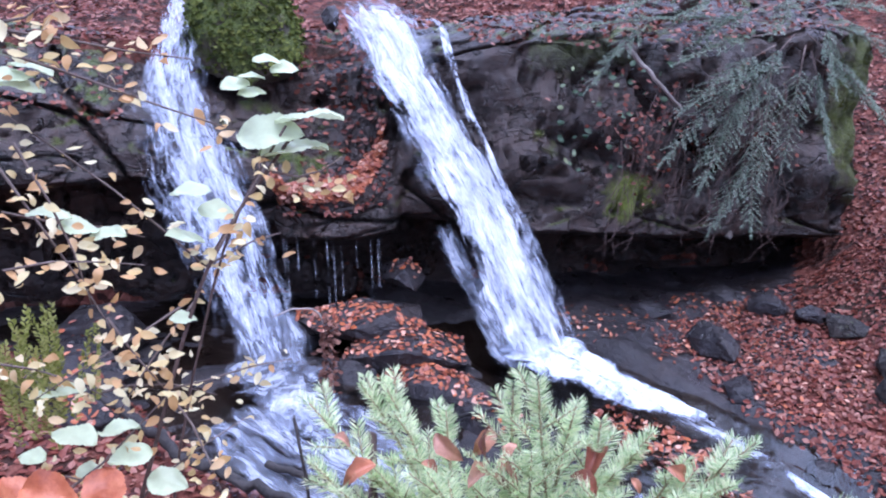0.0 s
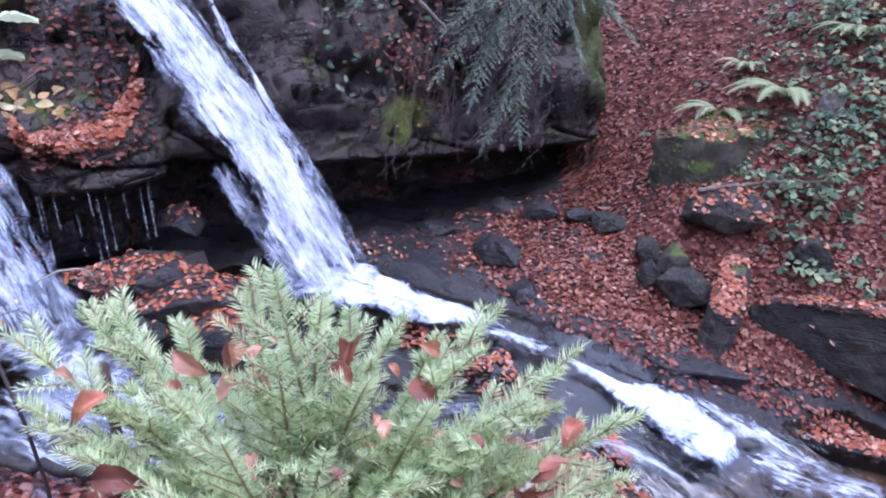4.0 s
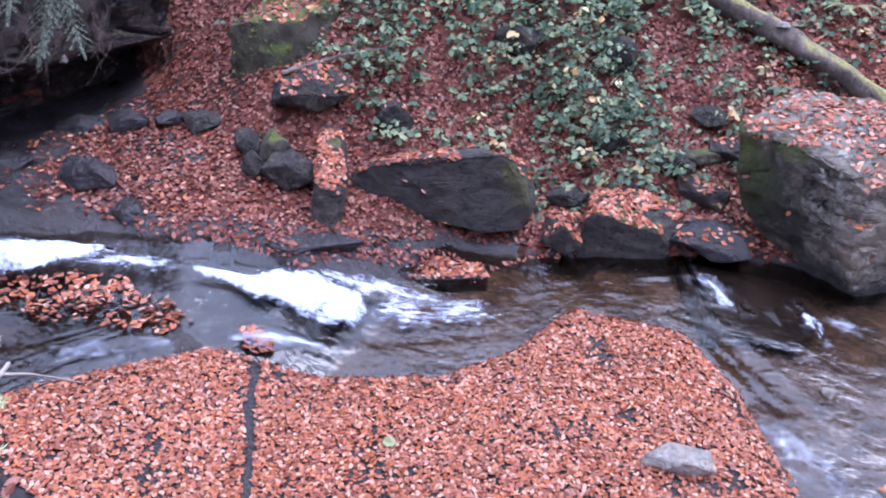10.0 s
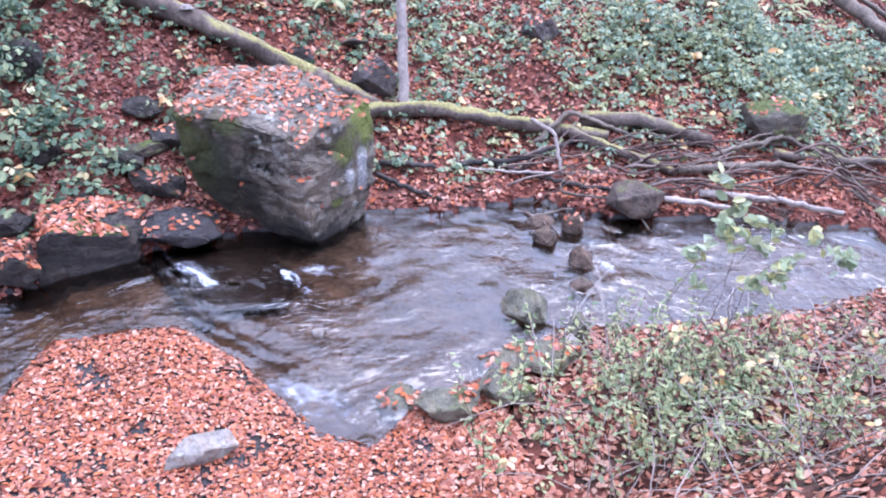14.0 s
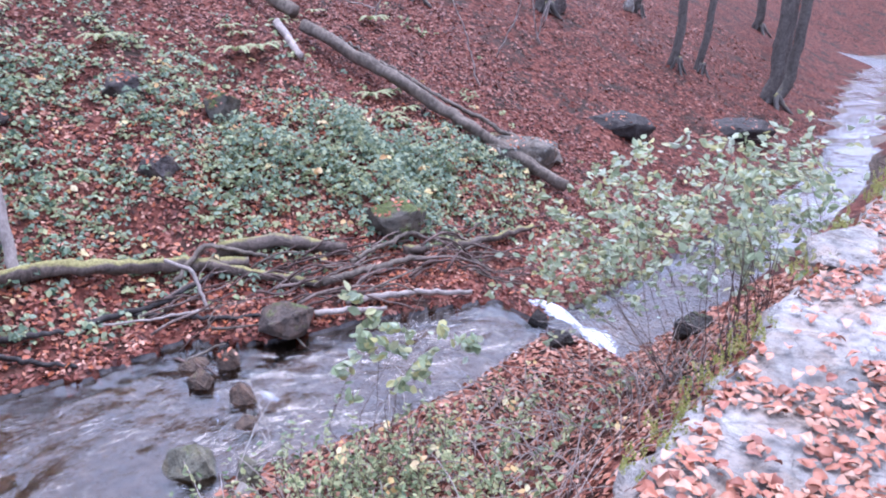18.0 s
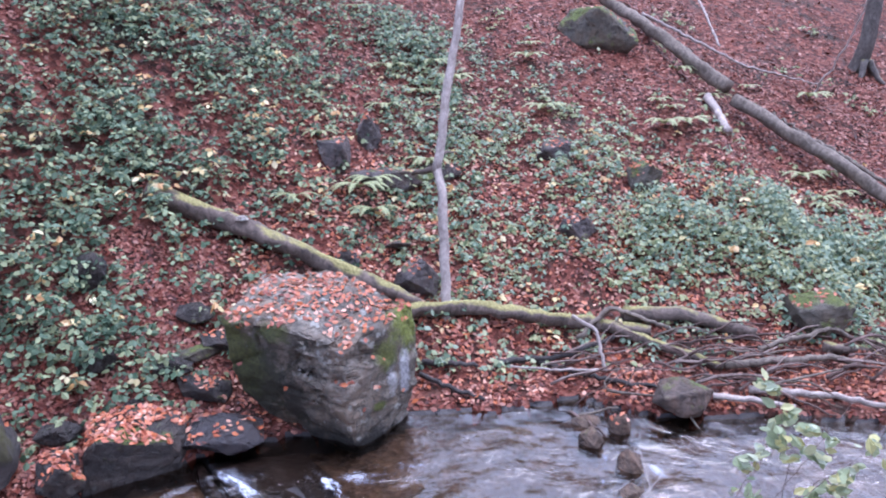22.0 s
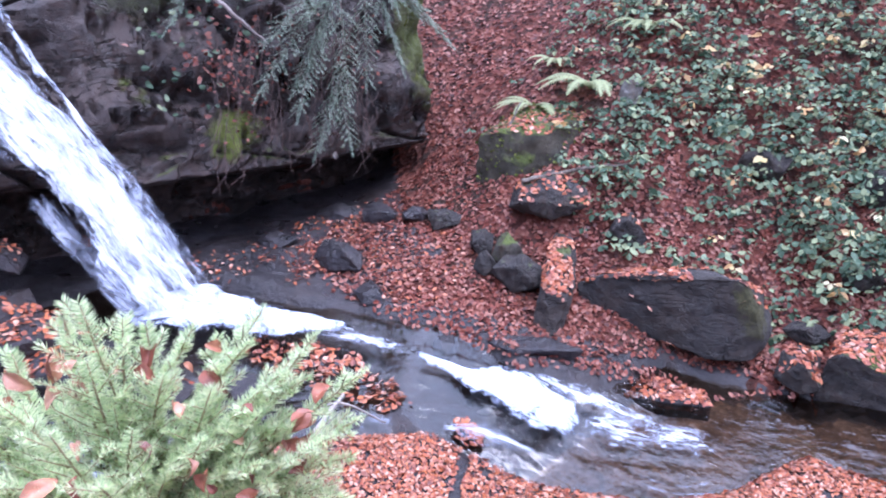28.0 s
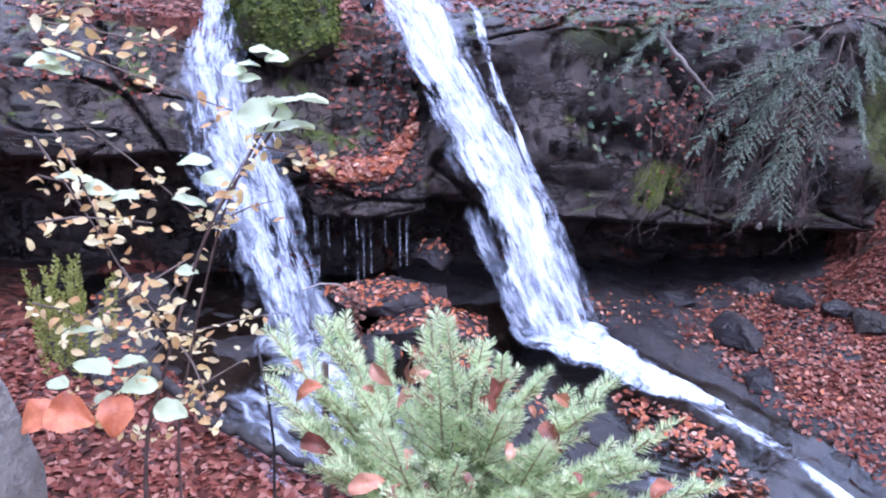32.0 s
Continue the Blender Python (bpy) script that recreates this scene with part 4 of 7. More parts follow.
for y, k in zip(cys, turn_in):
    lz, lx, tz, tx, bz = (float(f(y)) for f in (low_z, low_x, top_z, top_x, back_z))
    knots = np.array([(-9.7, 0.25), (-9.62, 0.9), (-9.35, lz - 0.12), (lx - 0.12, lz - 0.04), (lx, lz + 0.03), (lx - 0.02, lz + 0.25), (0.5 * lx + 0.5 * tx + 0.06, 0.5 * lz + 0.5 * tz),
                      (tx + 0.03, tz - 0.08), (tx - 0.1, tz + 0.02), (-9.7, 0.45 * tz + 0.55 * bz), (-10.6, bz), (-12.5, bz - 0.6)])
    knots[:, 0] = knots[:, 0] * (1 - k) + (-10.3 - 0.2 * (knots[:, 0] + 8)) * k
    s = np.concatenate([[0], np.cumsum(np.hypot(*np.diff(knots, axis=0).T))])
    q = np.interp(np.linspace(0, 1, 110), np.linspace(0, 1, len(s)), s)
    prof.append(np.stack([np.interp(q, s, knots[:, 0]), np.full(110, y), np.interp(q, s, knots[:, 1])], 1))
CP = np.array(prof)
for i in range(CP.shape[0]):
    for j in range(4, CP.shape[1] - 1):
        p = Vector(CP[i, j])
        big_n = noise.noise(Vector((p.x * 0.8, p.y * 0.9, p.z * 1.1)))
        mid_n = noise.noise(Vector((p.x * 2.2, p.y * 1.5, p.z * 3.4)) + Vector((9, 3, 1)))
        fine_n = noise.noise(Vector((p.x * 6, p.y * 6, p.z * 8)))
        block = noise.noise(Vector((p.x * 0.5, p.y * 0.8 + 0.35 * p.z, p.z * 1.6)) + Vector((2, 5, 7)))
        block = math.floor(block * 3.5) / 3.5
        crack = abs(noise.noise(Vector((p.x * 1.0, p.y * 0.75, p.z * 2.1 + 0.5 * p.y)) + Vector((4, 8, 2))))
        step = -0.26 * max(0.0, 0.05 - crack) / 0.05
        split = abs(noise.noise(Vector((p.x * 1.5, p.y * 1.1 - 0.6 * p.z, p.z * 3.2)) + Vector((14, 2, 6))))
        step -= 0.13 * max(0.0, 0.06 - split) / 0.06
        d = 0.13 * big_n + 0.08 * mid_n + 0.025 * fine_n + 0.20 * block + step
        CP[i, j, 0] += d
        CP[i, j, 2] += 0.25 * d
        CP[i, j, 1] += 0.5 * d * turn_in[i]
cliff = tagged(new("cliff", sheet("cliff", CP, M_CLIFF)), "dark wet overhanging sandstone cliff with cracks and moss", "cliff", kind="structure")

# ---- falling water ----
M_FALL = foam_material("falling_water", 0.385, (15, 2.6, 1), 0.97, 0.19, 0.15, 0.45)
M_FALL_THIN = foam_material("thin_falling_water", 0.43, (18, 3.4, 1), 0.9, 0.14, 0.16, 0.52)
M_VEIL = foam_material("water_strands", 0.42, (16, 2.6, 1), 0.75, 0.14, 0.24, 0.54)
M_DRIP = foam_material("thin_drips", 0.44, (4, 5, 1), 0.4, 0.12, 0.2)
M_RIPPLE = foam_material("broken_ripples", 0.48, (9, 4.0, 1), 0.5, 0.22, 0.2, 0.56)
M_CORE = foam_material("boiling_white_water", 0.34, (9, 5, 1), 0.98, 0.36, 0.16, 0.47)
M_LACE = foam_material("lacy_foam", 0.45, (17, 6, 1), 0.8, 0.22, 0.15, 0.53)
M_CURL = foam_material("white_curl", 0.37, (14, 7, 1), 0.9, 0.22, 0.12, 0.47)
M_LACE_THICK = foam_material("white_splash_beads", 0.38, (22, 18, 1), 0.95, 0.30, 0.08, 0.46)
M_SPLASH = foam_material("thin_splash", 0.40, (6, 6, 1), 0.8, 0.34, 0.3, 0.52)


def ribbon(name, path, material, parent, rows=70, cols=26, bulge=0.08, seed=0.0, label="", ragged=0.12):
    """A sheet of water down a path of (x, y, z, width); its width lies level, across the flow."""
    path = np.array(path, float)
    s = np.concatenate([[0], np.cumsum(np.linalg.norm(np.diff(path[:, :3], axis=0), axis=1))])
    q = np.linspace(0, s[-1], rows)
    c = np.stack([np.interp(q, s, path[:, k]) for k in range(4)], 1)
    for _ in range(3):
        c[1:-1] = 0.25 * c[:-2] + 0.5 * c[1:-1] + 0.25 * c[2:]
    d = np.gradient(c[:, :3], axis=0)
    d /= np.linalg.norm(d, axis=1)[:, None]
    across = np.stack([-d[:, 1], d[:, 0], 0 * d[:, 0]], 1)
    across = across + np.array([0.35, -1.0, 0])[None] * np.clip(1 - np.linalg.norm(across, axis=1), 0, 1)[:, None] * -1.0
    across /= np.linalg.norm(across, axis=1)[:, None]
    out = np.cross(across, d)
    out *= np.where(out[:, :1] * 1.0 + out[:, 2:] > 0, 1, -1)
    v = np.linspace(-0.5, 0.5, cols)
    u2, q2 = np.meshgrid(v, q)
    lift = bulge * (1 - (2 * v[None, :]) ** 2) + 0.35 * bulge * waves(u2 * 9, q2 * 1.5, 2.0, seed) + 0.2 * bulge * waves(u2 * 30, q2 * 3, 2.0, seed + 3)
    wide = c[:, 3:] * (1 + ragged * np.where(v[None] < 0, waves(q2 * 3.1, q2, 2.0, seed + 5), waves(q2 * 2.7, q2, 2.0, seed + 8)))
    p = c[:, None, :3] + across[:, None] * (v[None, :] * wide)[..., None] + out[:, None] * lift[..., None]
    across_m = v[None, :] * c[:, 3:] + 5 + 0 * q2
    uv = {"flow": np.stack([across_m, q2 + seed * 3.1], -1), "span": np.stack([u2 + 0.5, q2 / s[-1]], -1)}
    ob = new(name, sheet(name, p, material, uv))
    ob.parent = parent
    return tagged(ob, label)


RIGHT = [(-10.1, 1.05, 3.86, 1.0), (-9.6, 1.1, 3.82, 1.1), (-9.2, 1.2, 3.55, 0.9), (-8.95, 1.32, 3.15, 0.85), (-8.6, 1.6, 2.65, 0.98), (-8.25, 1.98, 1.9, 1.08), (-7.85, 2.28, 1.2, 1.15), (-7.35, 2.58, 0.40, 1.4)]
SIDE = [(-10.0, 1.75, 3.84, 0.25), (-9.5, 1.8, 3.78, 0.25), (-9.1, 1.85, 3.45, 0.2), (-8.8, 2.0, 2.9, 0.16), (-8.55, 2.22, 2.4, 0.14), (-8.3, 2.45, 1.85, 0.14), (-8.1, 2.55, 1.5, 0.2)]
LEFT = [(-11.4, -0.95, 4.25, 0.2), (-10.4, -1.15, 3.85, 0.25), (-9.6, -1.12, 3.55, 0.36), (-8.9, -1.1, 3.02, 0.78), (-8.5, -0.95, 2.5, 1.05), (-8.1, -0.68, 1.8, 0.9), (-7.6, -0.42, 1.1, 0.8), (-7.1, -0.15, 0.45, 0.95)]


def fall(path, label, seed, body=None):
    top = tagged(new("waterfall"), label, "waterfall")
    a = np.array(path)
    ribbon("water_sheet", a, body or M_FALL, top, bulge=0.12, seed=seed)
    b = a + [0.06, 0.03, 0.02, 0]
    b[:, 3] *= 1.15
    ribbon("water_veil", b, M_VEIL, top, bulge=0.2, seed=seed + 2.7)
    return top


right_fall = fall(RIGHT, "tall white waterfall sliding over the dark cliff", 1.0)
ribbon("water_veil", [(-8.3, 1.62, 1.75, 0.25), (-8.0, 1.8, 1.3, 0.4), (-7.65, 2.0, 0.85, 0.5), (-7.25, 2.25, 0.45, 0.6)], M_VEIL, right_fall, bulge=0.08, seed=13.0)
fall(LEFT, "narrower white waterfall breaking over a ledge", 5.0, M_FALL_THIN)
ribbon("side_strand", SIDE, M_FALL_THIN, right_fall, bulge=0.05, cols=10, seed=9.0)
for k in range(12):
    y0 = -0.05 + 0.095 * k + 0.07 * math.sin(k * 5.1)
    ribbon("dripping_strand", [(-8.42, y0, 1.62, 0.012), (-8.37, y0 + 0.01, 1.3, 0.022), (-8.34, y0 + 0.02, 1.0 - 0.25 * math.sin(k * 2.2), 0.035)], M_DRIP, right_fall, rows=12, cols=4, bulge=0.01, seed=20.0 + k)

foam_top = tagged(new("rapid"), "churning white foam below the falls", "rapids")
ribbon("foam", [(-7.8, 2.3, 0.45, 1.15), (-7.35, 2.58, 0.50, 1.25), (-6.9, 2.88, 0.46, 1.0), (-6.5, 3.14, 0.41, 0.75), (-6.1, 3.46, 0.36, 0.42), (-5.9, 3.6, 0.33, 0.2)], M_CORE, foam_top, 60, 30, 0.13, 31.0, ragged=0.3)
ribbon("foam_streak", [(-6.4, 3.3, 0.42, 0.5), (-6.0, 3.55, 0.35, 0.5), (-5.6, 3.82, 0.27, 0.36), (-5.3, 3.98, 0.21, 0.24)], M_LACE, foam_top, 40, 16, 0.04, 33.0)
ribbon("foam", [(-7.6, -0.5, 0.55, 1.2), (-7.0, -0.1, 0.56, 1.4), (-6.6, 0.05, 0.46, 1.2), (-6.2, 0.3, 0.40, 0.7)], M_SPLASH, foam_top, 50, 26, 0.14, 35.0)
ribbon("foam_streak", [(-7.0, -0.4, 0.45, 1.6), (-6.3, 0.0, 0.40, 2.0), (-5.7, 0.5, 0.36, 1.8), (-5.3, 1.1, 0.30, 1.2)], M_VEIL, foam_top, 50, 26, 0.04, 36.0)
low_rapid = tagged(new("rapid"), "white rapid pouring into a round brown pool", "rapids")
ribbon("foam", [(-5.45, 3.95, 0.24, 0.06), (-5.2, 4.04, 0.19, 0.2), (-4.9, 4.18, 0.12, 0.38), (-4.6, 4.32, 0.07, 0.72), (-4.35, 4.44, 0.02, 0.95), (-4.12, 4.55, -0.06, 0.95), (-3.95, 4.64, -0.18, 0.8), (-3.86, 4.7, -0.28, 0.6)], M_CORE, low_rapid, 80, 40, 0.04, 41.0, ragged=0.35)
ribbon("foam_strip", [(-4.5, 3.52, 0.03, 0.12), (-4.32, 3.7, 0.0, 0.3), (-4.1, 3.9, -0.10, 0.34), (-3.9, 4.1, -0.24, 0.2)], M_VEIL, low_rapid, 24, 20, 0.02, 43.0, ragged=0.4)
ribbon("foam", [(-4.5, 4.7, 0.05, 0.4), (-4.1, 4.95, -0.10, 0.55), (-3.75, 5.15, -0.25, 0.5), (-3.4, 5.3, -0.29, 0.3)], M_LACE, low_rapid, 40, 30, 0.05, 47.0, ragged=0.4)
ribbon("foam_streak", [(-4.0, 4.75, -0.22, 0.7), (-3.6, 5.0, -0.29, 0.8), (-3.25, 5.25, -0.31, 0.75), (-2.9, 5.5, -0.32, 0.4)], M_LACE, low_rapid, 40, 24, 0.03, 45.0)
ribbon("foam_curl", [(-3.7, 5.05, -0.28, 0.10), (-3.4, 5.32, -0.3, 0.12), (-3.2, 5.5, -0.31, 0.10), (-3.05, 5.4, -0.31, 0.08)], M_VEIL, low_rapid, 40, 8, 0.02, 48.0, ragged=0.4)
ribbon("foam_curl", [(-3.8, 4.85, -0.29, 0.10), (-3.5, 5.0, -0.3, 0.10), (-3.3, 5.2, -0.31, 0.12), (-3.1, 5.15, -0.31, 0.08)], M_VEIL, low_rapid, 40, 8, 0.02, 49.0, ragged=0.4)
for k in range(5):
    r = 0.55 + 0.13 * k
    arc = [(-3.2 + r * math.cos(a) * 0.9, 5.0 + r * math.sin(a) * 0.75, -0.308, 0.035 + 0.02 * (k % 2)) for a in np.linspace(-2.2 + 0.15 * k, 0.35 - 0.12 * k, 9)]
    ribbon("foam_ring", arc, M_RIPPLE, low_rapid, 40, 5, 0.008, 60.0 + k, ragged=0.6)
small_fall = tagged(new("small_waterfall"), "small white fall where the stream steps down", "waterfall")
ribbon("water_sheet", [(6.85, 6.95, -0.37, 0.12), (7.0, 6.80, -0.39, 0.25), (7.12, 6.62, -0.44, 0.55), (7.3, 6.45, -0.64, 0.95), (7.5, 6.3, -0.86, 1.1), (7.8, 6.12, -0.885, 0.8)], M_CURL, small_fall, 30, 18, 0.06, 51.0)
eddy = tagged(new("rapid"), "small white curl of water beside the boulder", "rapids")
ribbon("foam", [(-0.40, 6.93, -0.325, 0.12), (-0.33, 6.84, -0.318, 0.2), (-0.26, 6.70, -0.318, 0.26), (-0.17, 6.54, -0.32, 0.26), (-0.05, 6.38, -0.328, 0.16)], M_LACE, eddy, 30, 16, 0.015, 53.0, ragged=0.5)
ribbon("foam", [(-1.52, 7.18, -0.318, 0.1), (-1.36, 7.02, -0.315, 0.2), (-1.16, 6.83, -0.315, 0.26), (-0.98, 6.62, -0.325, 0.2)], M_LACE, eddy, 26, 14, 0.015, 56.0, ragged=0.5)
ribbon("foam", [(2.58, 7.02, -0.33, 0.05), (2.54, 6.86, -0.32, 0.10), (2.46, 6.66, -0.33, 0.12), (2.38, 6.46, -0.35, 0.06)], M_LACE, eddy, 20, 10, 0.02, 60.0, ragged=0.5)
ribbon("foam_streak", [(-0.3, 6.8, -0.32, 0.5), (0.2, 6.95, -0.33, 0.5), (0.8, 7.0, -0.34, 0.4)], M_RIPPLE, eddy, 24, 16, 0.02, 54.0)
ribbon("foam_streak", [(-1.75, 7.5, -0.30, 0.2), (-1.4, 7.15, -0.31, 0.42), (-1.0, 6.8, -0.32, 0.4), (-0.7, 6.5, -0.33, 0.2)], M_RIPPLE, eddy, 24, 14, 0.02, 55.0)
ribbon("foam_streak", [(2.95, 6.86, -0.35, 0.12), (3.02, 6.70, -0.35, 0.24), (3.06, 6.5, -0.36, 0.2)], M_RIPPLE, eddy, 14, 10, 0.02, 57.0)
ribbon("foam_streak", [(-0.6, 5.2, -0.33, 0.3), (0.05, 4.75, -0.33, 0.6), (0.35, 4.5, -0.33, 0.4)], M_RIPPLE, eddy, 24, 14, 0.02, 58.0)
ribbon("foam_streak", [(-5.9, 2.3, 0.2, 0.5), (-5.3, 2.7, 0.15, 0.6), (-4.6, 3.3, 0.08, 0.5)], M_RIPPLE, eddy, 24, 14, 0.02, 59.0)

# ---- fallen leaves and green cover ----


def leaf_mesh(name, base, nrm, size, material, seed=1, curl=0.25, shape=0.62, spin=None, close=False):
    """Many small bent leaves of real geometry: six corners each, or fifteen for those seen close by."""
    rng = np.random.default_rng(seed)
    n = len(base)
    nrm = nrm / np.linalg.norm(nrm, axis=1)[:, None]
    ang = rng.uniform(0, 2 * np.pi, n)
    a = np.stack([np.cos(ang), np.sin(ang), 0 * ang], 1) if spin is None else spin
    a = a - nrm * (a * nrm).sum(1)[:, None]
    a = a / (np.linalg.norm(a, axis=1)[:, None] + 1e-9)
    b = np.cross(nrm, a)
    bend = rng.normal(0, curl, n)
    if close:
        t = np.array([-0.5, -0.32, -0.05, 0.25, 0.52])
        w = shape * np.array([0.06, 0.40, 0.5, 0.34, 0.02])
        rise = bend[:, None] * (1 - 4 * t[None] ** 2) + rng.normal(0, 0.06, (n, 5))
        fold = np.abs(rng.normal(0.25, 0.2, n))
        rows = [base[:, None] + size[:, None, None] * (t[None, :, None] * a[:, None] + (u * w)[None, :, None] * b[:, None] + (rise * 0.5 + abs(u) * fold[:, None] * w[None])[..., None] * nrm[:, None]) for u in (-1, 0, 1)]
        verts = np.stack(rows, 2).reshape(-1, 3)
        q = np.array([[r * 3 + c, r * 3 + c + 1, r * 3 + c + 4, r * 3 + c + 3] for r in range(4) for c in range(2)])
        faces = (np.arange(n)[:, None, None] * 15 + q[None]).reshape(-1, 4)
        return mesh_from(name, verts, faces, material, True)
    form = [(-0.5, 0, 0), (-0.15, shape / 2, 1), (0.22, shape * 0.4, 1), (0.55, 0, 0.3), (0.22, -shape * 0.4, 1), (-0.15, -shape / 2, 1)]
    vs = [base + size[:, None] * (fa * a + fb * b + (fc * bend * 0.5)[:, None] * nrm) for fa, fb, fc in form]
    i = np.arange(n)[:, None] * 6
    faces = np.concatenate([i + [0, 1, 2, 3], i + [0, 3, 4, 5]], 1).reshape(-1, 4)
    return mesh_from(name, np.stack(vs, 1).reshape(-1, 3), faces, material, False)


def slope_normal(x, y):
    e = 0.06
    return np.stack([-(land(x + e, y) - land(x - e, y)) / (2 * e), -(land(x, y + e) - land(x, y - e)) / (2 * e), np.ones(len(x))], 1).clip(-2, 2)


def litter(x, y, z, size, label, seed, material=None, tilt=0.35, lift=0.014, close=False):
    rng = np.random.default_rng(seed)
    n = len(x)
    nrm = slope_normal(x, y) + np.stack([rng.normal(0, tilt, n), rng.normal(0, tilt, n), np.zeros(n)], 1)
    base = np.stack([x, y, z + lift * rng.uniform(0.6, 2.2, n)], 1)
    me = leaf_mesh("fallen_leaves", base, nrm, size * rng.uniform(0.65, 1.25, n), material or M_LEAF_DRY, seed, 0.35 if close else 0.25, 0.62, None, close)
    return tagged(new("fallen_leaves", me), label, "leaves", kind="stuff")


def scatter(n, x0, x1, y0, y1, keep, seed):
    rng = np.random.default_rng(seed)
    x, y = rng.uniform(x0, x1, n), rng.uniform(y0, y1, n)
    k = keep(x, y, rng.uniform(0, 1, n))
    x, y = x[k], y[k]
    return x, y, land(x, y)


def cover(x, y):
    """How thick the brambles grow, 0 to 1."""
    a = np.exp(-(((x + 3.9) / 1.9) ** 2 + ((y - 9.9) / 2.2) ** 2) ** 2) * 1.1
    a2 = np.exp(-(((x + 5.2) / 0.8) ** 2 + ((y - 7.3) / 0.8) ** 2)) * 1.2
    b = np.exp(-(((x - 6.9) / 2.7) ** 2 + ((y - 10.7) / 1.5) ** 2) ** 2) * 1.0
    c = np.exp(-(((x - 2.8) / 2.6) ** 2 + ((y - 12.3) / 3.0) ** 2)) * 0.38
    d = np.exp(-(((x + 6.3) / 1.5) ** 2 + ((y - 9.3) / 1.3) ** 2)) * 0.6
    e = np.exp(-(((x + 1.6) / 1.6) ** 2 + ((y - 11.6) / 2.0) ** 2)) * 0.36
    low = np.exp(-(((x + 2.6) / 1.0) ** 2 + ((y - 8.1) / 0.5) ** 2)) * 0.45
    high = np.exp(-(((x + 3.2) / 2.4) ** 2 + ((y - 13.6) / 2.6) ** 2) ** 2) * 0.85 + np.exp(-(((x - 0.6) / 1.5) ** 2 + ((y - 16.0) / 1.6) ** 2)) * 0.6
    patchy = np.clip(0.62 + 0.75 * waves(x, y, 2.4, 6) + 0.35 * waves(x, y, 6.1, 2), 0.05, 1)
    return np.clip(a + a2 + b + c + d + e + low + high, 0, 1) * patchy * (y - far_y(x) > 0.5)


def herb_cover(x, y):
    """Scattered clumps of herbs all over the slope above the stream."""
    return np.clip(1.6 * waves(x, y, 1.7, 12) + 0.8 * waves(x, y, 4.4, 13) - 0.75, 0, 0.8) * (y - far_y(x) > 1.0)


def z_dry(x, y):
    return land(x, y) > water_z(x) + 0.03


def on_mat(x, y, r):
    dn = near_y(x) - y
    gap = np.abs(x + 3.77 + 0.81 * (y - 3) + 0.03 * waves(x, y, 6)) < 0.05
    gap2 = np.abs(x + 2.57 + 0.85 * (y - 3) + 0.03 * waves(x, y, 6)) < 0.03
    return (dn > 0.03) & (past_edge(x, y) > 1.6) & (r < 0.97 - 0.62 * (waves(x, y, 5.3, 8) + 0.5 * waves(x, y, 11.0, 3) < -0.62)) & ~gap & ~(gap2 & (r > 0.3)) & (x < 1.4)


drift_y = line([-9, -7.4, -6.4, -5.84, -5.54, -4.74, -4.42, -4.15, -3.95, -3.35, -3.1, -2.9, -1.7], [4.2, 3.95, 4.05, 4.28, 4.45, 4.66, 4.9, 5.35, 5.58, 6.0, 6.45, 6.68, 7.45])


def on_apron(x, y, r):
    df = y - drift_y(x) - 0.08 * waves(x, y, 4.3, 3)
    dim = smooth(-8.1, -7.5, x + 0.35 * (y - 4.4))
    thin = np.clip(0.35 + df * 1.6, 0, 0.97) * (0.08 + 0.92 * dim) * np.where(waves(x, y, 2.7, 5) < -0.62, 0.35, 1)
    raft = (x > -4.25) & (x < -2.9) & (y > drift_y(x) + 0.45 - 0.30 * smooth(-3.9, -3.3, x)) & (y < far_y(x) + 0.1)
    return (df > 0.0) & (df < 3.4) & (r < thin) & ~raft & ~((x < -8.4) & (y < 7.1))


MAT_LABEL = "thick carpet of orange-brown beech leaves on flat rock"
x, y, z = scatter(88000, -5.8, 1.5, 1.6, 6.1, on_mat, 11)
litter(x, y, z, 0.044, MAT_LABEL, 1, None, 0.3)
x, y, z = scatter(44000, -9.8, -1.6, 3.8, 11, on_apron, 12)
litter(x, y, np.maximum(z, water_z(x) + 0.02), 0.062, "red-brown beech leaves drifted below the slope", 2, M_LEAF_DAMP_SHADED)
x, y, z = scatter(74000, -12, 13, 7, 18, lambda x, y, r: (y - far_y(x) > 0.02) & (r < (0.9 - 0.35 * (waves(x, y, 1.9, 4) < -0.4)) * (1 - 0.75 * smooth(0.25, 0.7, cover(x, y)) * smooth(1.0, -0.5, x))) & ~((x < -8) & (y < 7.3)), 13)
litter(x, y, z, 0.076, "red-brown beech litter covering the far slope", 3, M_LEAF_DAMP_SHADED)
x, y, z = scatter(15000, -1.6, 9.5, 7.8, 13, lambda x, y, r: (y - far_y(x) > 0.1) & (r < 0.85 - 0.5 * (waves(x, y, 1.6, 7) < -0.1)), 27)
litter(x, y, z, 0.078, "dry pale beech leaves about the driftwood and the log", 12, M_LEAF_DRY, 0.4, 0.02)
x, y, z = scatter(16000, -9, 9, 18, 27, lambda x, y, r: r < 0.85, 33)
litter(x, y, z, 0.10, "red-brown beech litter high on the slope", 14, M_LEAF_DAMP_SHADED)
x, y, z = scatter(26000, 8, 32, 9, 34, lambda x, y, r: (y - far_y(x) > 0.2) & (r < 0.8), 14)
litter(x, y, z, 0.11, "red-brown beech litter on the distant hillside", 4, M_LEAF_DAMP_SHADED)
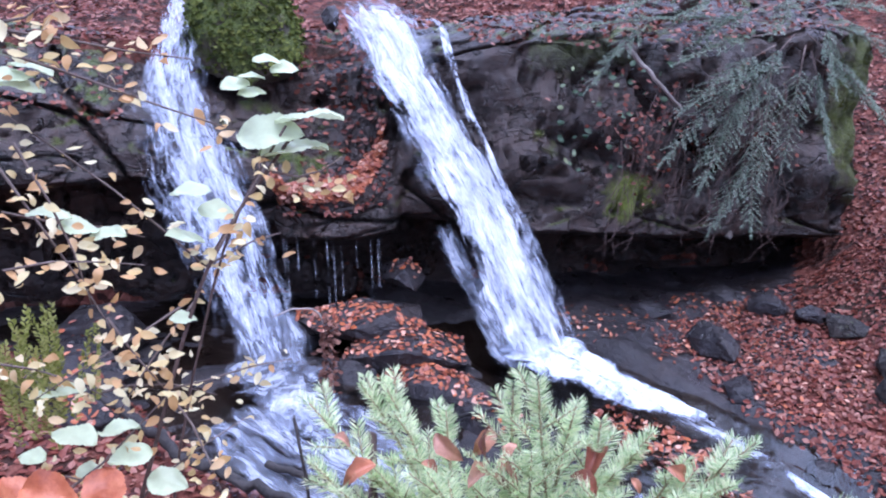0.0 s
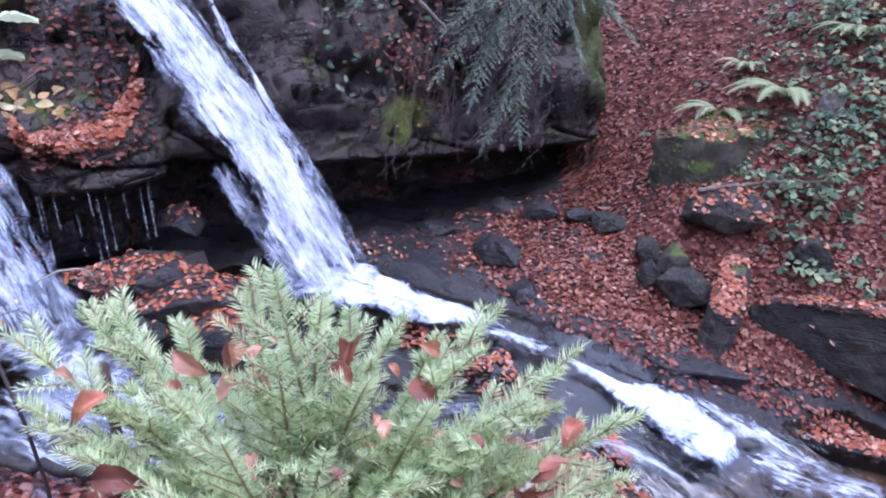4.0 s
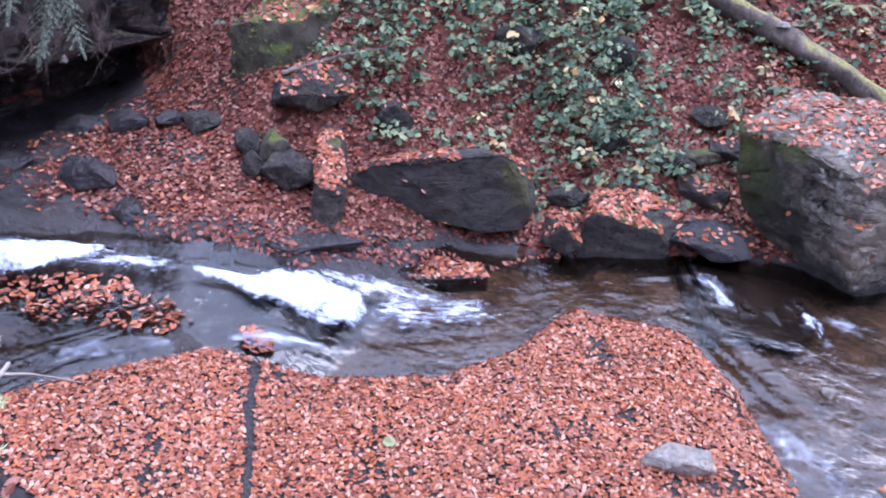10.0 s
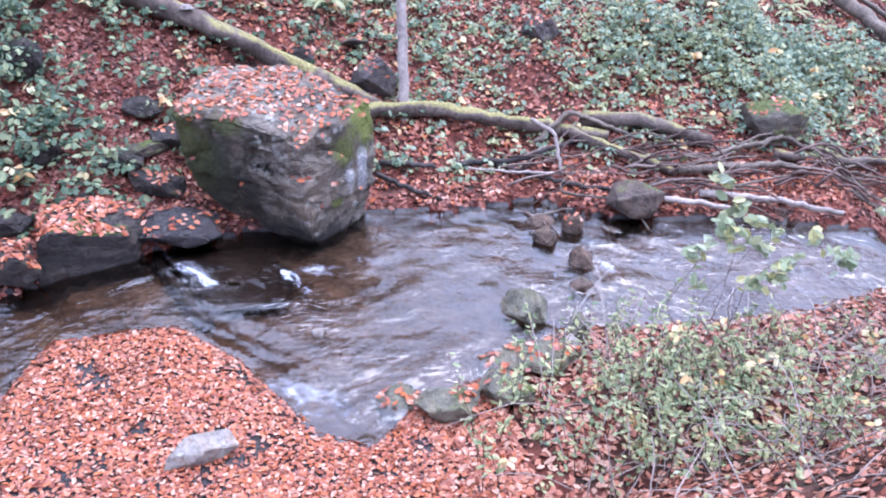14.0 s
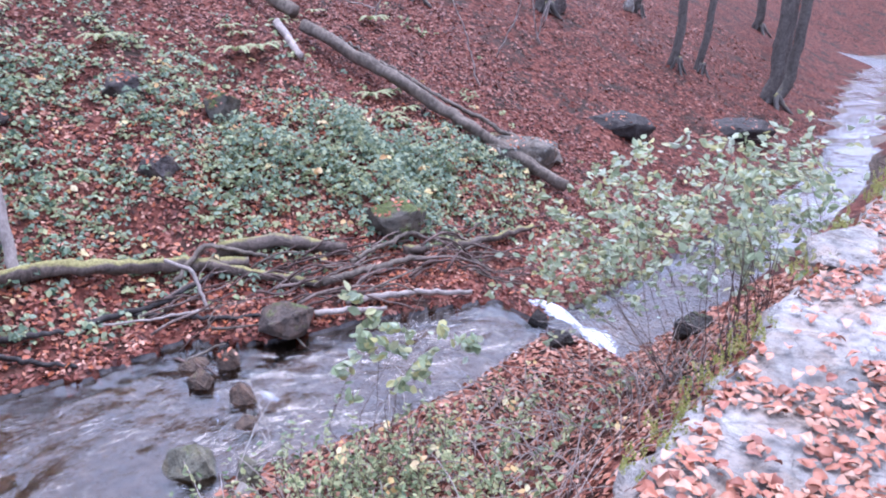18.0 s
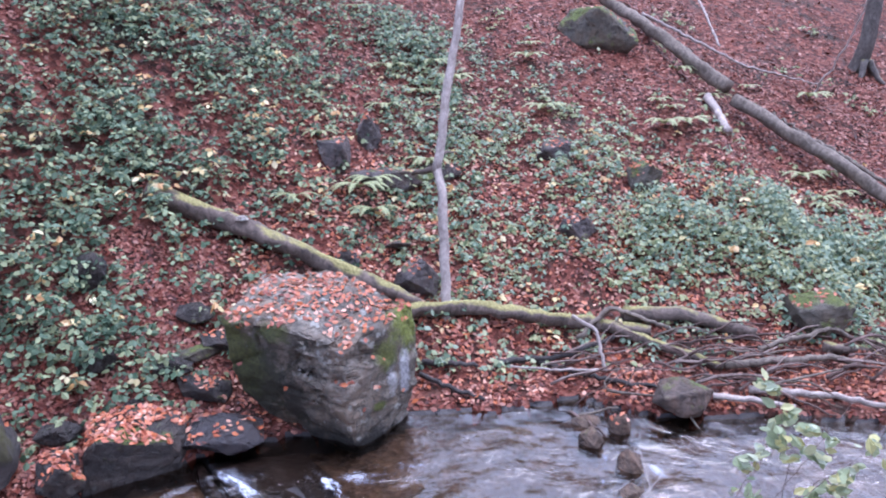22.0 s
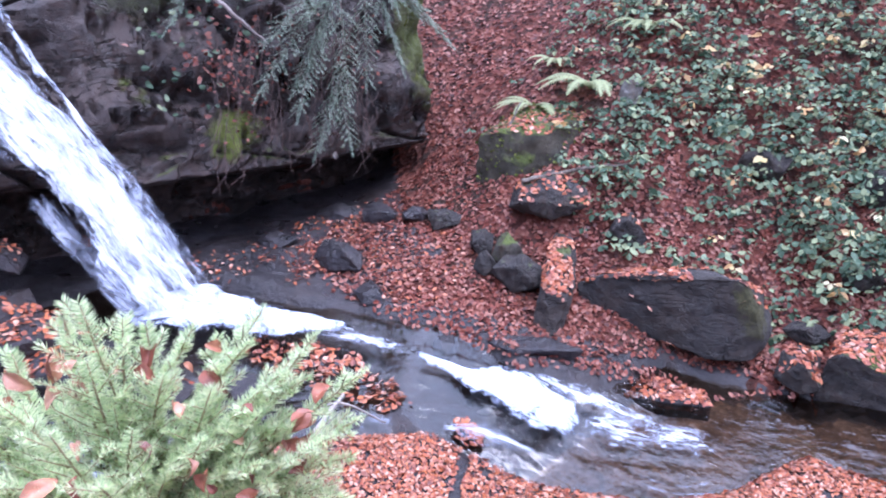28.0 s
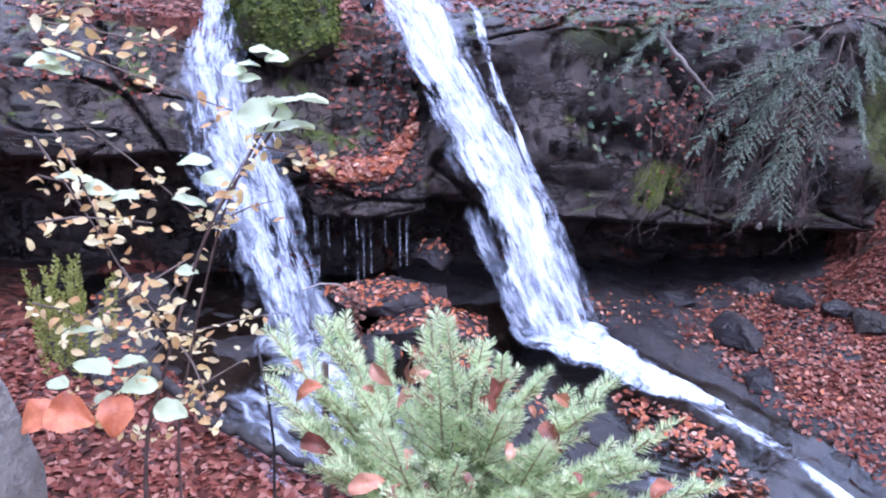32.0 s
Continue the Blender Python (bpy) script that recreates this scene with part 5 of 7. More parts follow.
x, y, z = scatter(17000, 0.8, 9, 1.5, 6.3, lambda x, y, r: (past_edge(x, y) > 0.1) & (near_y(x) - y > -0.05) & (r < 0.9), 15)
litter(x, y, z, 0.07, "brown litter on the near bank", 5, M_LEAF_PATH)
x, y, z = scatter(20000, -8, -1.0, -4, 1.6, lambda x, y, r: (past_edge(x, y) > 0.05) & (near_y(x) - y > 0.0) & (r < 0.75), 16)
litter(x, y, z, 0.085, "dark brown litter on the bank beside the falls", 6, M_LEAF_DAMP_SHADED)
x, y, z = scatter(6500, -6.8, -4.2, 2.2, 4.0, lambda x, y, r: (r < 0.30) & (np.hypot((x + 5.75 + 0.6 * (y - 3.1)) / 0.95, (y - 3.12 - 0.45 * (x + 5.75)) / 0.34) < 1 + 0.3 * waves(x, y, 5)) | (np.hypot((x + 4.35) / 0.15, (y - 3.7) / 0.12) < 1), 17)
litter(x, y, np.maximum(z, water_z(x)) + 0.015, 0.07, "patch of wet orange leaves on a midstream rock", 7)

x, y, z = scatter(2600, -8.4, -6.0, 0.3, 2.3, lambda x, y, r: (waves(x, y, 2.3, 5) + 0.5 * waves(x, y, 5.1, 3) > 0.05) & (r < 0.8) & (z_dry(x, y)), 26)
litter(x, y, z, 0.07, "wet orange leaves lodged on the rocks between the falls", 10)

x, y, z = scatter(1500, -8.6, -5.9, 3.1, 5.8, lambda x, y, r: (r < 0.55) & z_dry(x, y) & (waves(x, y, 2.9, 15) > -0.2), 29)
litter(x, y, z, 0.06, "scattered wet leaves on the black rock under the cliff", 13, M_LEAF_DRY)

# leaves caught on the stones
for ob, count, seed in LEAFY:
    rng = np.random.default_rng(seed)
    me = ob.data
    m = len(me.polygons)
    face_n, face_c, face_a = np.empty(m * 3), np.empty(m * 3), np.empty(m)
    me.polygons.foreach_get("normal", face_n)
    me.polygons.foreach_get("center", face_c)
    me.polygons.foreach_get("area", face_a)
    world_m = np.array(ob.matrix_world)
    face_n = face_n.reshape(-1, 3) @ world_m[:3, :3].T
    face_c = face_c.reshape(-1, 3)
    weights = face_a * (face_n[:, 2] > 0.62) * (waves(face_c[:, 0], face_c[:, 1], 3.0, seed) > -0.45)
    idx = rng.choice(m, count, p=weights / weights.sum())
    spread = np.sqrt(face_a[idx])[:, None]
    base = (face_c[idx] + rng.normal(0, 0.4, (count, 3)) * spread * [1, 1, 0]) @ world_m[:3, :3].T + world_m[:3, 3] + np.array([0, 0, 0.012])
    nrm = face_n[idx] + rng.normal(0, 0.2, (count, 3))
    leaves = new("fallen_leaves", leaf_mesh("fallen_leaves", base, nrm, 0.075 * rng.uniform(0.7, 1.2, count), M_LEAF_DRY, seed))
    tagged(leaves, "loose beech leaves lying on a stone", "leaves", kind="stuff")


def cliff_leaves(y0, y1, j0, j1, count, seed, label, size=0.075, material=None):
    """Leaves lodged on the steps of the cliff."""
    rng = np.random.default_rng(seed)
    rows = np.where((cys >= y0) & (cys <= y1))[0]
    i, j = rng.choice(rows, count), rng.integers(j0, j1, count)
    p = CP[i, j]
    du, dv = CP[np.minimum(i + 1, len(cys) - 1), j] - p, CP[i, j + 1] - p
    nrm = np.cross(dv, du)
    nrm *= np.sign(nrm[:, 2:] + nrm[:, :1] + 1e-6)
    nrm /= np.linalg.norm(nrm, axis=1)[:, None] + 1e-9
    base = p + nrm * 0.025 + rng.normal(0, 0.015, (count, 3))
    ob = new("fallen_leaves", leaf_mesh("fallen_leaves", base, nrm + rng.normal(0, 0.3, (count, 3)), size * rng.uniform(0.7, 1.2, count), material or M_LEAF_DAMP_SHADED, seed))
    tagged(ob, label, "leaves", kind="stuff")


cliff_leaves(-0.15, 1.1, 66, 76, 1700, 21, "beech leaves heaped on the wet ledge between the falls", 0.085, M_LEAF_DRY)
cliff_leaves(0.15, 1.2, 76, 100, 520, 28, "beech leaves in strips on the rock between the falls", 0.08)
cliff_leaves(-0.1, 1.1, 53, 70, 160, 22, "scattered leaves on the dripping rock face", 0.06)
cliff_leaves(2.2, 7.0, 78, 105, 1500, 23, "beech leaves along the top of the cliff")
cliff_leaves(3.2, 6.5, 56, 78, 130, 24, "a few leaves caught on the cliff face", 0.06)
cliff_leaves(-5, -1.6, 70, 102, 700, 25, "beech leaves on the ledge beside the left fall")
x, y, z = scatter(14000, -16, -9.9, -5, 7.5, lambda x, y, r: (r < 0.9) & (np.abs(y - 1.2) > 0.7), 18)
litter(x, y, z + 0.03, 0.085, "beech litter above the cliff", 8, M_LEAF_DAMP_SHADED)


def moss_on(ob, count, size, seed, label, low=0.1):
    """Small clumps of moss all over the upper faces of a rock."""
    rng = np.random.default_rng(seed)
    me = ob.data
    m = len(me.polygons)
    face_n, face_c, face_a = np.empty(m * 3), np.empty(m * 3), np.empty(m)
    me.polygons.foreach_get("normal", face_n)
    me.polygons.foreach_get("center", face_c)
    me.polygons.foreach_get("area", face_a)
    world_m = np.array(ob.matrix_world)
    face_n = face_n.reshape(-1, 3) @ world_m[:3, :3].T
    face_c = face_c.reshape(-1, 3) @ world_m[:3, :3].T + world_m[:3, 3]
    weights = face_a * (face_n[:, 2] > low) * (waves(face_c[:, 0] * 1.3, face_c[:, 1] + face_c[:, 2], 3.4, seed) > -0.3)
    idx = rng.choice(m, count, p=weights / weights.sum())
    base = face_c[idx] + rng.normal(0, 0.03, (count, 3)) + face_n[idx] * 0.01
    clumps = new("moss", leaf_mesh("moss", base, face_n[idx] + rng.normal(0, 0.6, (count, 3)), size * rng.uniform(0.5, 1.3, count), M_MOSS_LEAF, seed, 0.5, 0.8))
    return tagged(clumps, label, "moss", kind="stuff")


moss_on(mossy_head, 2600, 0.06, 133, "thick green moss growing over a boulder", -0.2)
moss_on(gully, 700, 0.04, 134, "dark green moss on a bedded boulder", -0.2)

# green cover on the far slope


def brambles(count, seed, size, label, x0, x1, y0, y1, material=None, density=cover, tall=0.30, floor=land):
    """Low trifoliate plants: clusters of three to five leaflets over the ground."""
    rng = np.random.default_rng(seed)
    x, y = rng.uniform(x0, x1, count), rng.uniform(y0, y1, count)
    k = rng.uniform(0, 1, count) < density(x, y)
    x, y = x[k], y[k]
    z = floor(x, y) + rng.uniform(0.03, tall, len(x)) * np.clip(density(x, y) + 0.3, 0.3, 1)
    m = 4
    ang = rng.uniform(0, 2 * np.pi, len(x))[:, None] + np.arange(m)[None] * 2 * np.pi / m + rng.normal(0, 0.3, (len(x), m))
    r = size * 0.6
    px = x[:, None] + r * np.cos(ang)
    py = y[:, None] + r * np.sin(ang)
    pz = z[:, None] + rng.normal(0, 0.02, ang.shape)
    base = np.stack([px, py, pz], -1).reshape(-1, 3)
    spin = np.stack([np.cos(ang), np.sin(ang), -0.25 + 0 * ang], -1).reshape(-1, 3)
    nrm = np.stack([0.45 * np.cos(ang), 0.45 * np.sin(ang) - 0.35, 1 + 0 * ang], -1).reshape(-1, 3) + rng.normal(0, 0.38, (len(base), 3))
    me = leaf_mesh("foliage", base, nrm, size * rng.uniform(0.45, 1.3, len(base)), material or M_LEAF_GREEN, seed, 0.3, 0.72, spin)
    return tagged(new("brambles", me), label, "undergrowth", kind="stuff")


brambles(24000, 31, 0.084, "dense dark green brambles on the far slope", -7.8, 2.0, 6.6, 17, None, cover, 0.62)
brambles(900, 33, 0.10, "yellowing bramble leaves on the far slope", -7.5, 10, 6.8, 14, M_YELLOW, cover, 0.66)
brambles(10500, 34, 0.078, "pale green herbs above the driftwood", 0.5, 10.5, 8.6, 15, M_HERB)
brambles(8000, 35, 0.085, "pale herbs in clumps on the leafy slope", -6.5, 13, 8.6, 20, M_HERB, herb_cover, 0.22)
brambles(900, 36, 0.08, "yellowing herbs in clumps on the leafy slope", -5, 11.5, 8.6, 16, M_YELLOW, herb_cover, 0.22)
brambles(19000, 32, 0.080, "green brambles and herbs above the driftwood", 0.5, 10.5, 8.6, 17, M_NETTLE, cover, 0.5)


def big_leaf(name, at, normal, way, size, material, seed, curl=0.3, shape=0.65):
    """One broad leaf seen close by: curved outline, folded along its midrib, wavy."""
    rng = np.random.default_rng(seed)
    nrm = np.array(normal, float) / np.linalg.norm(normal)
    a = np.array(way, float)
    a -= nrm * (a @ nrm)
    a /= np.linalg.norm(a) + 1e-9
    b = np.cross(nrm, a)
    t, u = np.meshgrid(np.linspace(0, 1, 25), np.linspace(-1, 1, 9), indexing="ij")
    w = shape * 0.5 * np.sin(np.pi * t ** 0.8) ** 0.75
    w = w * (1 + 0.035 * np.cos(t * 75) + 0.05 * np.sin(t * 17 + seed))
    lift = curl * (0.25 * np.abs(u) * w * 2 - 0.6 * (t - 0.4) ** 2) + 0.03 * np.sin(t * 9 + 3 * u + seed) + 0.010 * np.sin(t * 48 - np.abs(u) * 9) + 0.03 * rng.normal(0, 1) * u
    p = np.array(at)[None, None] + size * ((t - 0.5)[..., None] * a + (u * w)[..., None] * b + lift[..., None] * nrm)
    return sheet(name, p, material)

# ---- wood ----


def tube(points, r0, r1, sides=8, wobble=0.0, seed=0, steps=None):
    """A tapered round limb through points, as places and faces."""
    pts = np.array(points, float)
    s = np.concatenate([[0], np.cumsum(np.linalg.norm(np.diff(pts, axis=0), axis=1))])
    n = steps or max(4, int(s[-1] / max(0.06, r0 * 1.5)))
    n = min(n, 60)
    q = np.linspace(0, s[-1], n)
    c = np.stack([np.interp(q, s, pts[:, k]) for k in range(3)], 1)
    if len(pts) > 2:
        for _ in range(2):
            c[1:-1] = 0.25 * c[:-2] + 0.5 * c[1:-1] + 0.25 * c[2:]
    rng = np.random.default_rng(seed)
    if wobble:
        c[1:-1] += rng.normal(0, wobble, (n - 2, 3))
    d = np.gradient(c, axis=0)
    d /= np.linalg.norm(d, axis=1)[:, None] + 1e-9
    ref = np.array([0, 0, 1.0]) if abs(d[:, 2]).mean() < 0.8 else np.array([1.0, 0, 0])
    a = np.cross(d, ref)
    a /= np.linalg.norm(a, axis=1)[:, None] + 1e-9
    b = np.cross(d, a)
    ang = np.arange(sides) * 2 * np.pi / sides
    r = np.linspace(r0, r1, n)[:, None] * (1 + 0.12 * np.sin(3 * ang[None] + q[:, None] * 4 + seed) + 0.022 * rng.normal(0, 1, (n, sides)))
    ring = c[:, None] + r[..., None] * (np.cos(ang)[None, :, None] * a[:, None] + np.sin(ang)[None, :, None] * b[:, None])
    i, j = np.meshgrid(np.arange(n - 1), np.arange(sides), indexing="ij")
    k = (j + 1) % sides
    faces = np.stack([i * sides + j, i * sides + k, (i + 1) * sides + k, (i + 1) * sides + j], -1).reshape(-1, 4).tolist()
    faces += [list(range(sides))[::-1], [(n - 1) * sides + q for q in range(sides)]]
    return ring.reshape(-1, 3), faces


def limbs(tubes):
    vs, fs, at = [], [], 0
    for v, f in tubes:
        vs.append(v)
        fs += [[i + at for i in face] for face in f]
        at += len(v)
    return np.concatenate(vs), fs


def limb_object(name, tubes, material, parent=None, label="", category=""):
    v, f = limbs(tubes)
    ob = new(name, mesh_from(name, v, f, material))
    if parent:
        ob.parent = parent
    return tagged(ob, label, category)


def g(x, y, lift=0.0):
    return on_land(x, y, lift)


limb_object("fallen_log", [tube([g(-2.75, 10.5, 0.16), g(-1.3, 10.35, 0.2), g(0.45, 10.0, 0.14), g(0.85, 9.86, 0.10)], 0.15, 0.10, 12, 0.012, 1, 22)], M_LOG_MOSS, None, "mossy fallen log lying down the slope", "log")
log_b = limb_object("fallen_log", [tube([g(0.6, 9.7, 0.15), g(1.5, 9.75, 0.14), g(2.9, 9.6, 0.15), g(3.9, 9.25, 0.14)], 0.105, 0.085, 12, 0.010, 2, 26), tube([g(3.3, 9.4, 0.15), g(4.0, 8.9, 0.14), g(4.6, 8.55, 0.05)], 0.08, 0.05, 8, 0.01, 3)], M_LOG_MOSS, None, "yellow-mossed fallen log behind the boulder", "log")
limb_object("fallen_log", [tube([g(3.6, 9.55, 0.12), g(4.4, 9.5, 0.14), g(5.3, 9.1, 0.1)], 0.11, 0.09, 10, 0.01, 4)], M_LOG_MOSS, None, "yellow-mossed log half hidden in leaves", "log")
trunk = limb_object("fallen_tree", [tube([g(7.75, 15.2, 0.3), g(8.8, 13.2, 0.4), (9.9, 11.4, 0.55), (10.6, 10.05, -0.1)], 0.13, 0.11, 12, 0.016, 5, 30)], M_LOG, None, "long bare fallen trunk slanting down the slope", "log")
limb_object("fallen_tree", [tube([g(5.6, 19.4, 0.25), g(6.7, 17.0, 0.3), g(7.7, 15.45, 0.4)], 0.11, 0.15, 12, 0.015, 6, 36)], M_LOG, None, "upper length of a broken grey trunk", "log")
limb_object("broken_log", [tube([g(7.25, 15.4, 0.15), g(6.9, 13.6, 0.15)], 0.085, 0.07, 10, 0.01, 7)], M_WOOD_PALE, None, "short pale broken log beside the trunk", "log")
limb_object("dead_pole", [tube([g(6.7, 18.0, 0.3), g(8.6, 16.6, 0.4), g(10.6, 16.8, 0.15)], 0.04, 0.015, 7, 0.01, 8)], M_WOOD_PALE, None, "thin bleached branch across the trunk", "branch")
limb_object("dead_pole", [tube([g(9.3, 22.0, 0.6), g(8.4, 17.5, 0.4)], 0.032, 0.026, 7, 0.01, 9)], M_WOOD_PALE, None, "thin pale pole leaning on the slope", "branch")
limb_object("dead_pole", [tube([g(10.5, 11.3, 0.3), g(9.2, 13.0, 0.35), g(8.3, 15.0, 0.3)], 0.05, 0.03, 7, 0.02, 10)], M_LOG, None, "dead branch lying beside the trunk", "branch")
thin = tagged(new("dead_tree"), "slender grey dead tree leaning up the slope", "tree")
thin.location = g(1.2, 9.72)
for nm, t in (("trunk", tube([(0, 0, -0.05), (0.03, 0.45, 0.78), (0.03, 0.8, 1.62), (-0.02, 1.0, 1.88)], 0.075, 0.062, 9, 0.006, 11, 24)), ("trunk", tube([(-0.04, 0.98, 1.84), (0.05, 1.1, 2.15), (0.16, 1.4, 2.85), (0.36, 1.8, 3.75), (0.62, 2.3, 5.0), (0.8, 2.7, 6.2)], 0.066, 0.05, 9, 0.006, 12, 34)), ("branch", tube([(-0.02, 1.0, 1.88), (-0.2, 1.25, 1.80), (-0.5, 1.6, 1.72)], 0.05, 0.02, 7, 0.01, 13)), ("branch", tube([(0.0, 1.04, 2.0), (0.14, 1.15, 2.1), (0.3, 1.3, 2.06)], 0.04, 0.012, 6, 0.01, 14))):
    limb_object(nm, [t], M_WOOD_PALE if nm == "trunk" else M_LOG_MOSS, thin)

# driftwood caught against the far bank
rng = random.Random(5)
drift = [((1.75, 8.95, 0.08), (2.6, 9.0, 0.12), (3.35, 9.1, 0.22), 0.06, M_WOOD_DARK), ((2.3, 9.0, 0.06), (3.0, 8.55, 0.06), (3.7, 8.2, 0.05), 0.05, M_WOOD_DARK), ((2.9, 9.3, 0.1), (3.4, 9.5, 0.3), (4.3, 9.2, 0.1), 0.055, M_LOG),
         ((4.6, 8.5, 0.12), (6.0, 8.45, 0.16), (7.2, 8.15, 0.12), 0.075, M_LOG), ((4.7, 8.05, 0.08), (5.6, 7.75, 0.12), (6.3, 7.45, 0.1), 0.07, M_WOOD_PALE), ((4.2, 7.95, 0.1), (4.7, 7.8, 0.12), (5.1, 7.7, 0.08), 0.06, M_WOOD_PALE),
         ((6.0, 8.6, 0.2), (7.4, 8.9, 0.2), (9.0, 9.2, 0.15), 0.10, M_LOG_MOSS), ((5.2, 8.8, 0.1), (6.3, 8.9, 0.2), (7.3, 8.6, 0.1), 0.05, M_LOG), ((0.75, 8.75, 0.1), (1.1, 8.5, 0.06), (1.5, 8.3, 0.02), 0.05, M_WOOD_DARK), ((0.8, 9.0, 0.1), (1.2, 8.9, 0.1), (1.5, 8.85, 0.06), 0.06, M_WOOD_DARK)]
for k, (a, b, c, r, m) in enumerate(drift):
    limb_object("driftwood", [tube([g(*a), g(*b), g(*c)], r * 0.72, r * 0.45, 8, 0.012, 40 + k)], m, None, "weathered driftwood branch heaped against the bank", "driftwood")["group"] = "driftwood heap"
for k in range(95):
    x0, y0 = rng.uniform(2.2, 7.6), rng.uniform(7.9, 9.2)
    an, ln = rng.gauss(-0.15, 0.55), rng.uniform(0.5, 1.5)
    x1, y1 = x0 + ln * math.cos(an), y0 + ln * math.sin(an) * 0.6
    mid = ((x0 + x1) / 2 + rng.gauss(0, 0.06), (y0 + y1) / 2 + rng.gauss(0, 0.06))
    r = rng.uniform(0.008, 0.026)
    limb_object("driftwood_stick", [tube([g(x0, y0, rng.uniform(0.03, 0.2)), g(*mid, rng.uniform(0.08, 0.35)), g(x1, y1, rng.uniform(0.03, 0.25))], r, r * 0.5, 5, 0.01, 200 + k, 8)], rng.choice([M_STICK, M_LOG, M_STEM, M_STEM]), None, "thin driftwood stick in the heap", "stick")["group"] = "driftwood heap"
limb_object("pale_stick", [tube([g(2.8, 9.2, 0.5), g(3.05, 8.9, 0.45), g(3.1, 8.65, 0.05)], 0.03, 0.022, 6, 0.006, 61)], M_WOOD_PALE, None, "pale bent stick standing in the driftwood", "stick")
limb_object("curved_branch", [tube([g(3.1, 8.65, 0.08), g(2.4, 8.6, 0.2), g(1.9, 8.8, 0.12)], 0.022, 0.012, 6, 0.006, 62)], M_WOOD_PALE, None, "curved pale branch over the leaves", "branch")
limb_object("stick", [tube([(-6.95, 6.55, 1.35), (-6.8, 6.75, 1.75), (-6.62, 6.85, 2.15)], 0.02, 0.008, 5, 0.006, 63)], M_WOOD_PALE, None, "thin pale stick leaning on a mossy boulder", "stick")
limb_object("branch", [tube([g(-6.1, 6.3, 0.4), g(-5.7, 6.9, 0.35), g(-5.3, 7.4, 0.3)], 0.03, 0.018, 6, 0.006, 64)], M_LOG, None, "grey branch lying over a stone", "branch")
limb_object("wet_log", [tube([(-6.9, -1.7, 0.75), (-6.0, -0.9, 0.55), (-5.2, 0.15, 0.42), (-4.9, 0.9, 0.4)], 0.05, 0.035, 9, 0.012, 65)], M_WOOD_DARK, None, "black wet log lying at the edge of the pool", "log")
limb_object("wet_log", [tube([(-5.9, -0.3, 0.5), (-5.4, 0.5, 0.42), (-4.9, 1.4, 0.38)], 0.032, 0.022, 8, 0.01, 66)], M_WOOD_DARK, None, "black wet log lying at the edge of the pool", "log")
limb_object("stick", [tube([g(-6.5, 1.35, 0.1), g(-6.2, 1.7, 0.35), g(-6.0, 1.85, 0.42)], 0.02, 0.012, 5, 0.005, 67)], M_WOOD_DARK, None, "dark stick standing on the ledge", "stick")
fungus = tagged(new("bracket_fungus", rock_mesh("bracket_fungus", [(-0.09, -0.06, 0), (0.09, -0.06, 0), (0.09, 0.05, 0), (-0.09, 0.05, 0), (-0.05, -0.04, 0.05), (0.05, -0.04, 0.05), (0.04, 0.04, 0.05), (-0.04, 0.04, 0.05)], M_PALE, 7)), "pale bracket fungus on a mossy log", "fungus")
fungus.location = Vector(g(-1.5, 10.3, 0.36))


def tree(x, y, r, top, lean, seed, double=False):
    """A beech: flared foot, tapered trunk, bare limbs."""
    rng = random.Random(seed)
    root = tagged(new("beech_tree"), "bare grey beech with a mossy flared foot on the slope", "tree", "beeches on the hillside")
    root.location = g(x, y, -0.1)
    for n in range(2 if double else 1):
        ox, lx = n * r * 2.2, lean + n * 0.10
        pts = [(ox * 0.3 - 0.5 * r, 0.25, 0), (ox - 0.1 * r + lx * 0.3, 0.02, 0.7), (ox + lx * 0.4 * top, 0.02 * top, top * 0.5), (ox + lx * top, 0.05 * top, top)]
        limb_object("trunk", [tube(pts, r * (0.62 if not n else 0.5), r * 0.42, 12, 0.02, seed + n, 34)], M_TRUNK, root)
        for k in range(5):
            an = rng.uniform(0, 6.28)
            h = top * rng.uniform(0.35, 0.95)
            ln = rng.uniform(0.8, 2.2)
            bx, by = ox + lx * h, 0.03 * h
            limb_object("limb", [tube([(bx, by, h), (bx + 0.5 * ln * math.cos(an), by + 0.5 * ln * math.sin(an), h + 0.35 * ln), (bx + ln * math.cos(an), by + ln * math.sin(an), h + 0.5 * ln)], r * 0.3, r * 0.06, 6, 0.02, seed * 7 + k)], M_TRUNK, root)
    for k in range(5):
        an = k * 1.26 + rng.uniform(0, 0.6)
        limb_object("root", [tube([(0.3 * r * math.cos(an), 0.3 * r * math.sin(an), 0.45), (0.8 * r * math.cos(an), 0.8 * r * math.sin(an), 0.12), (1.9 * r * math.cos(an), 1.9 * r * math.sin(an), -0.2)], r * 0.30, r * 0.12, 7, 0.01, seed * 3 + k)], M_TRUNK, root)
    return root


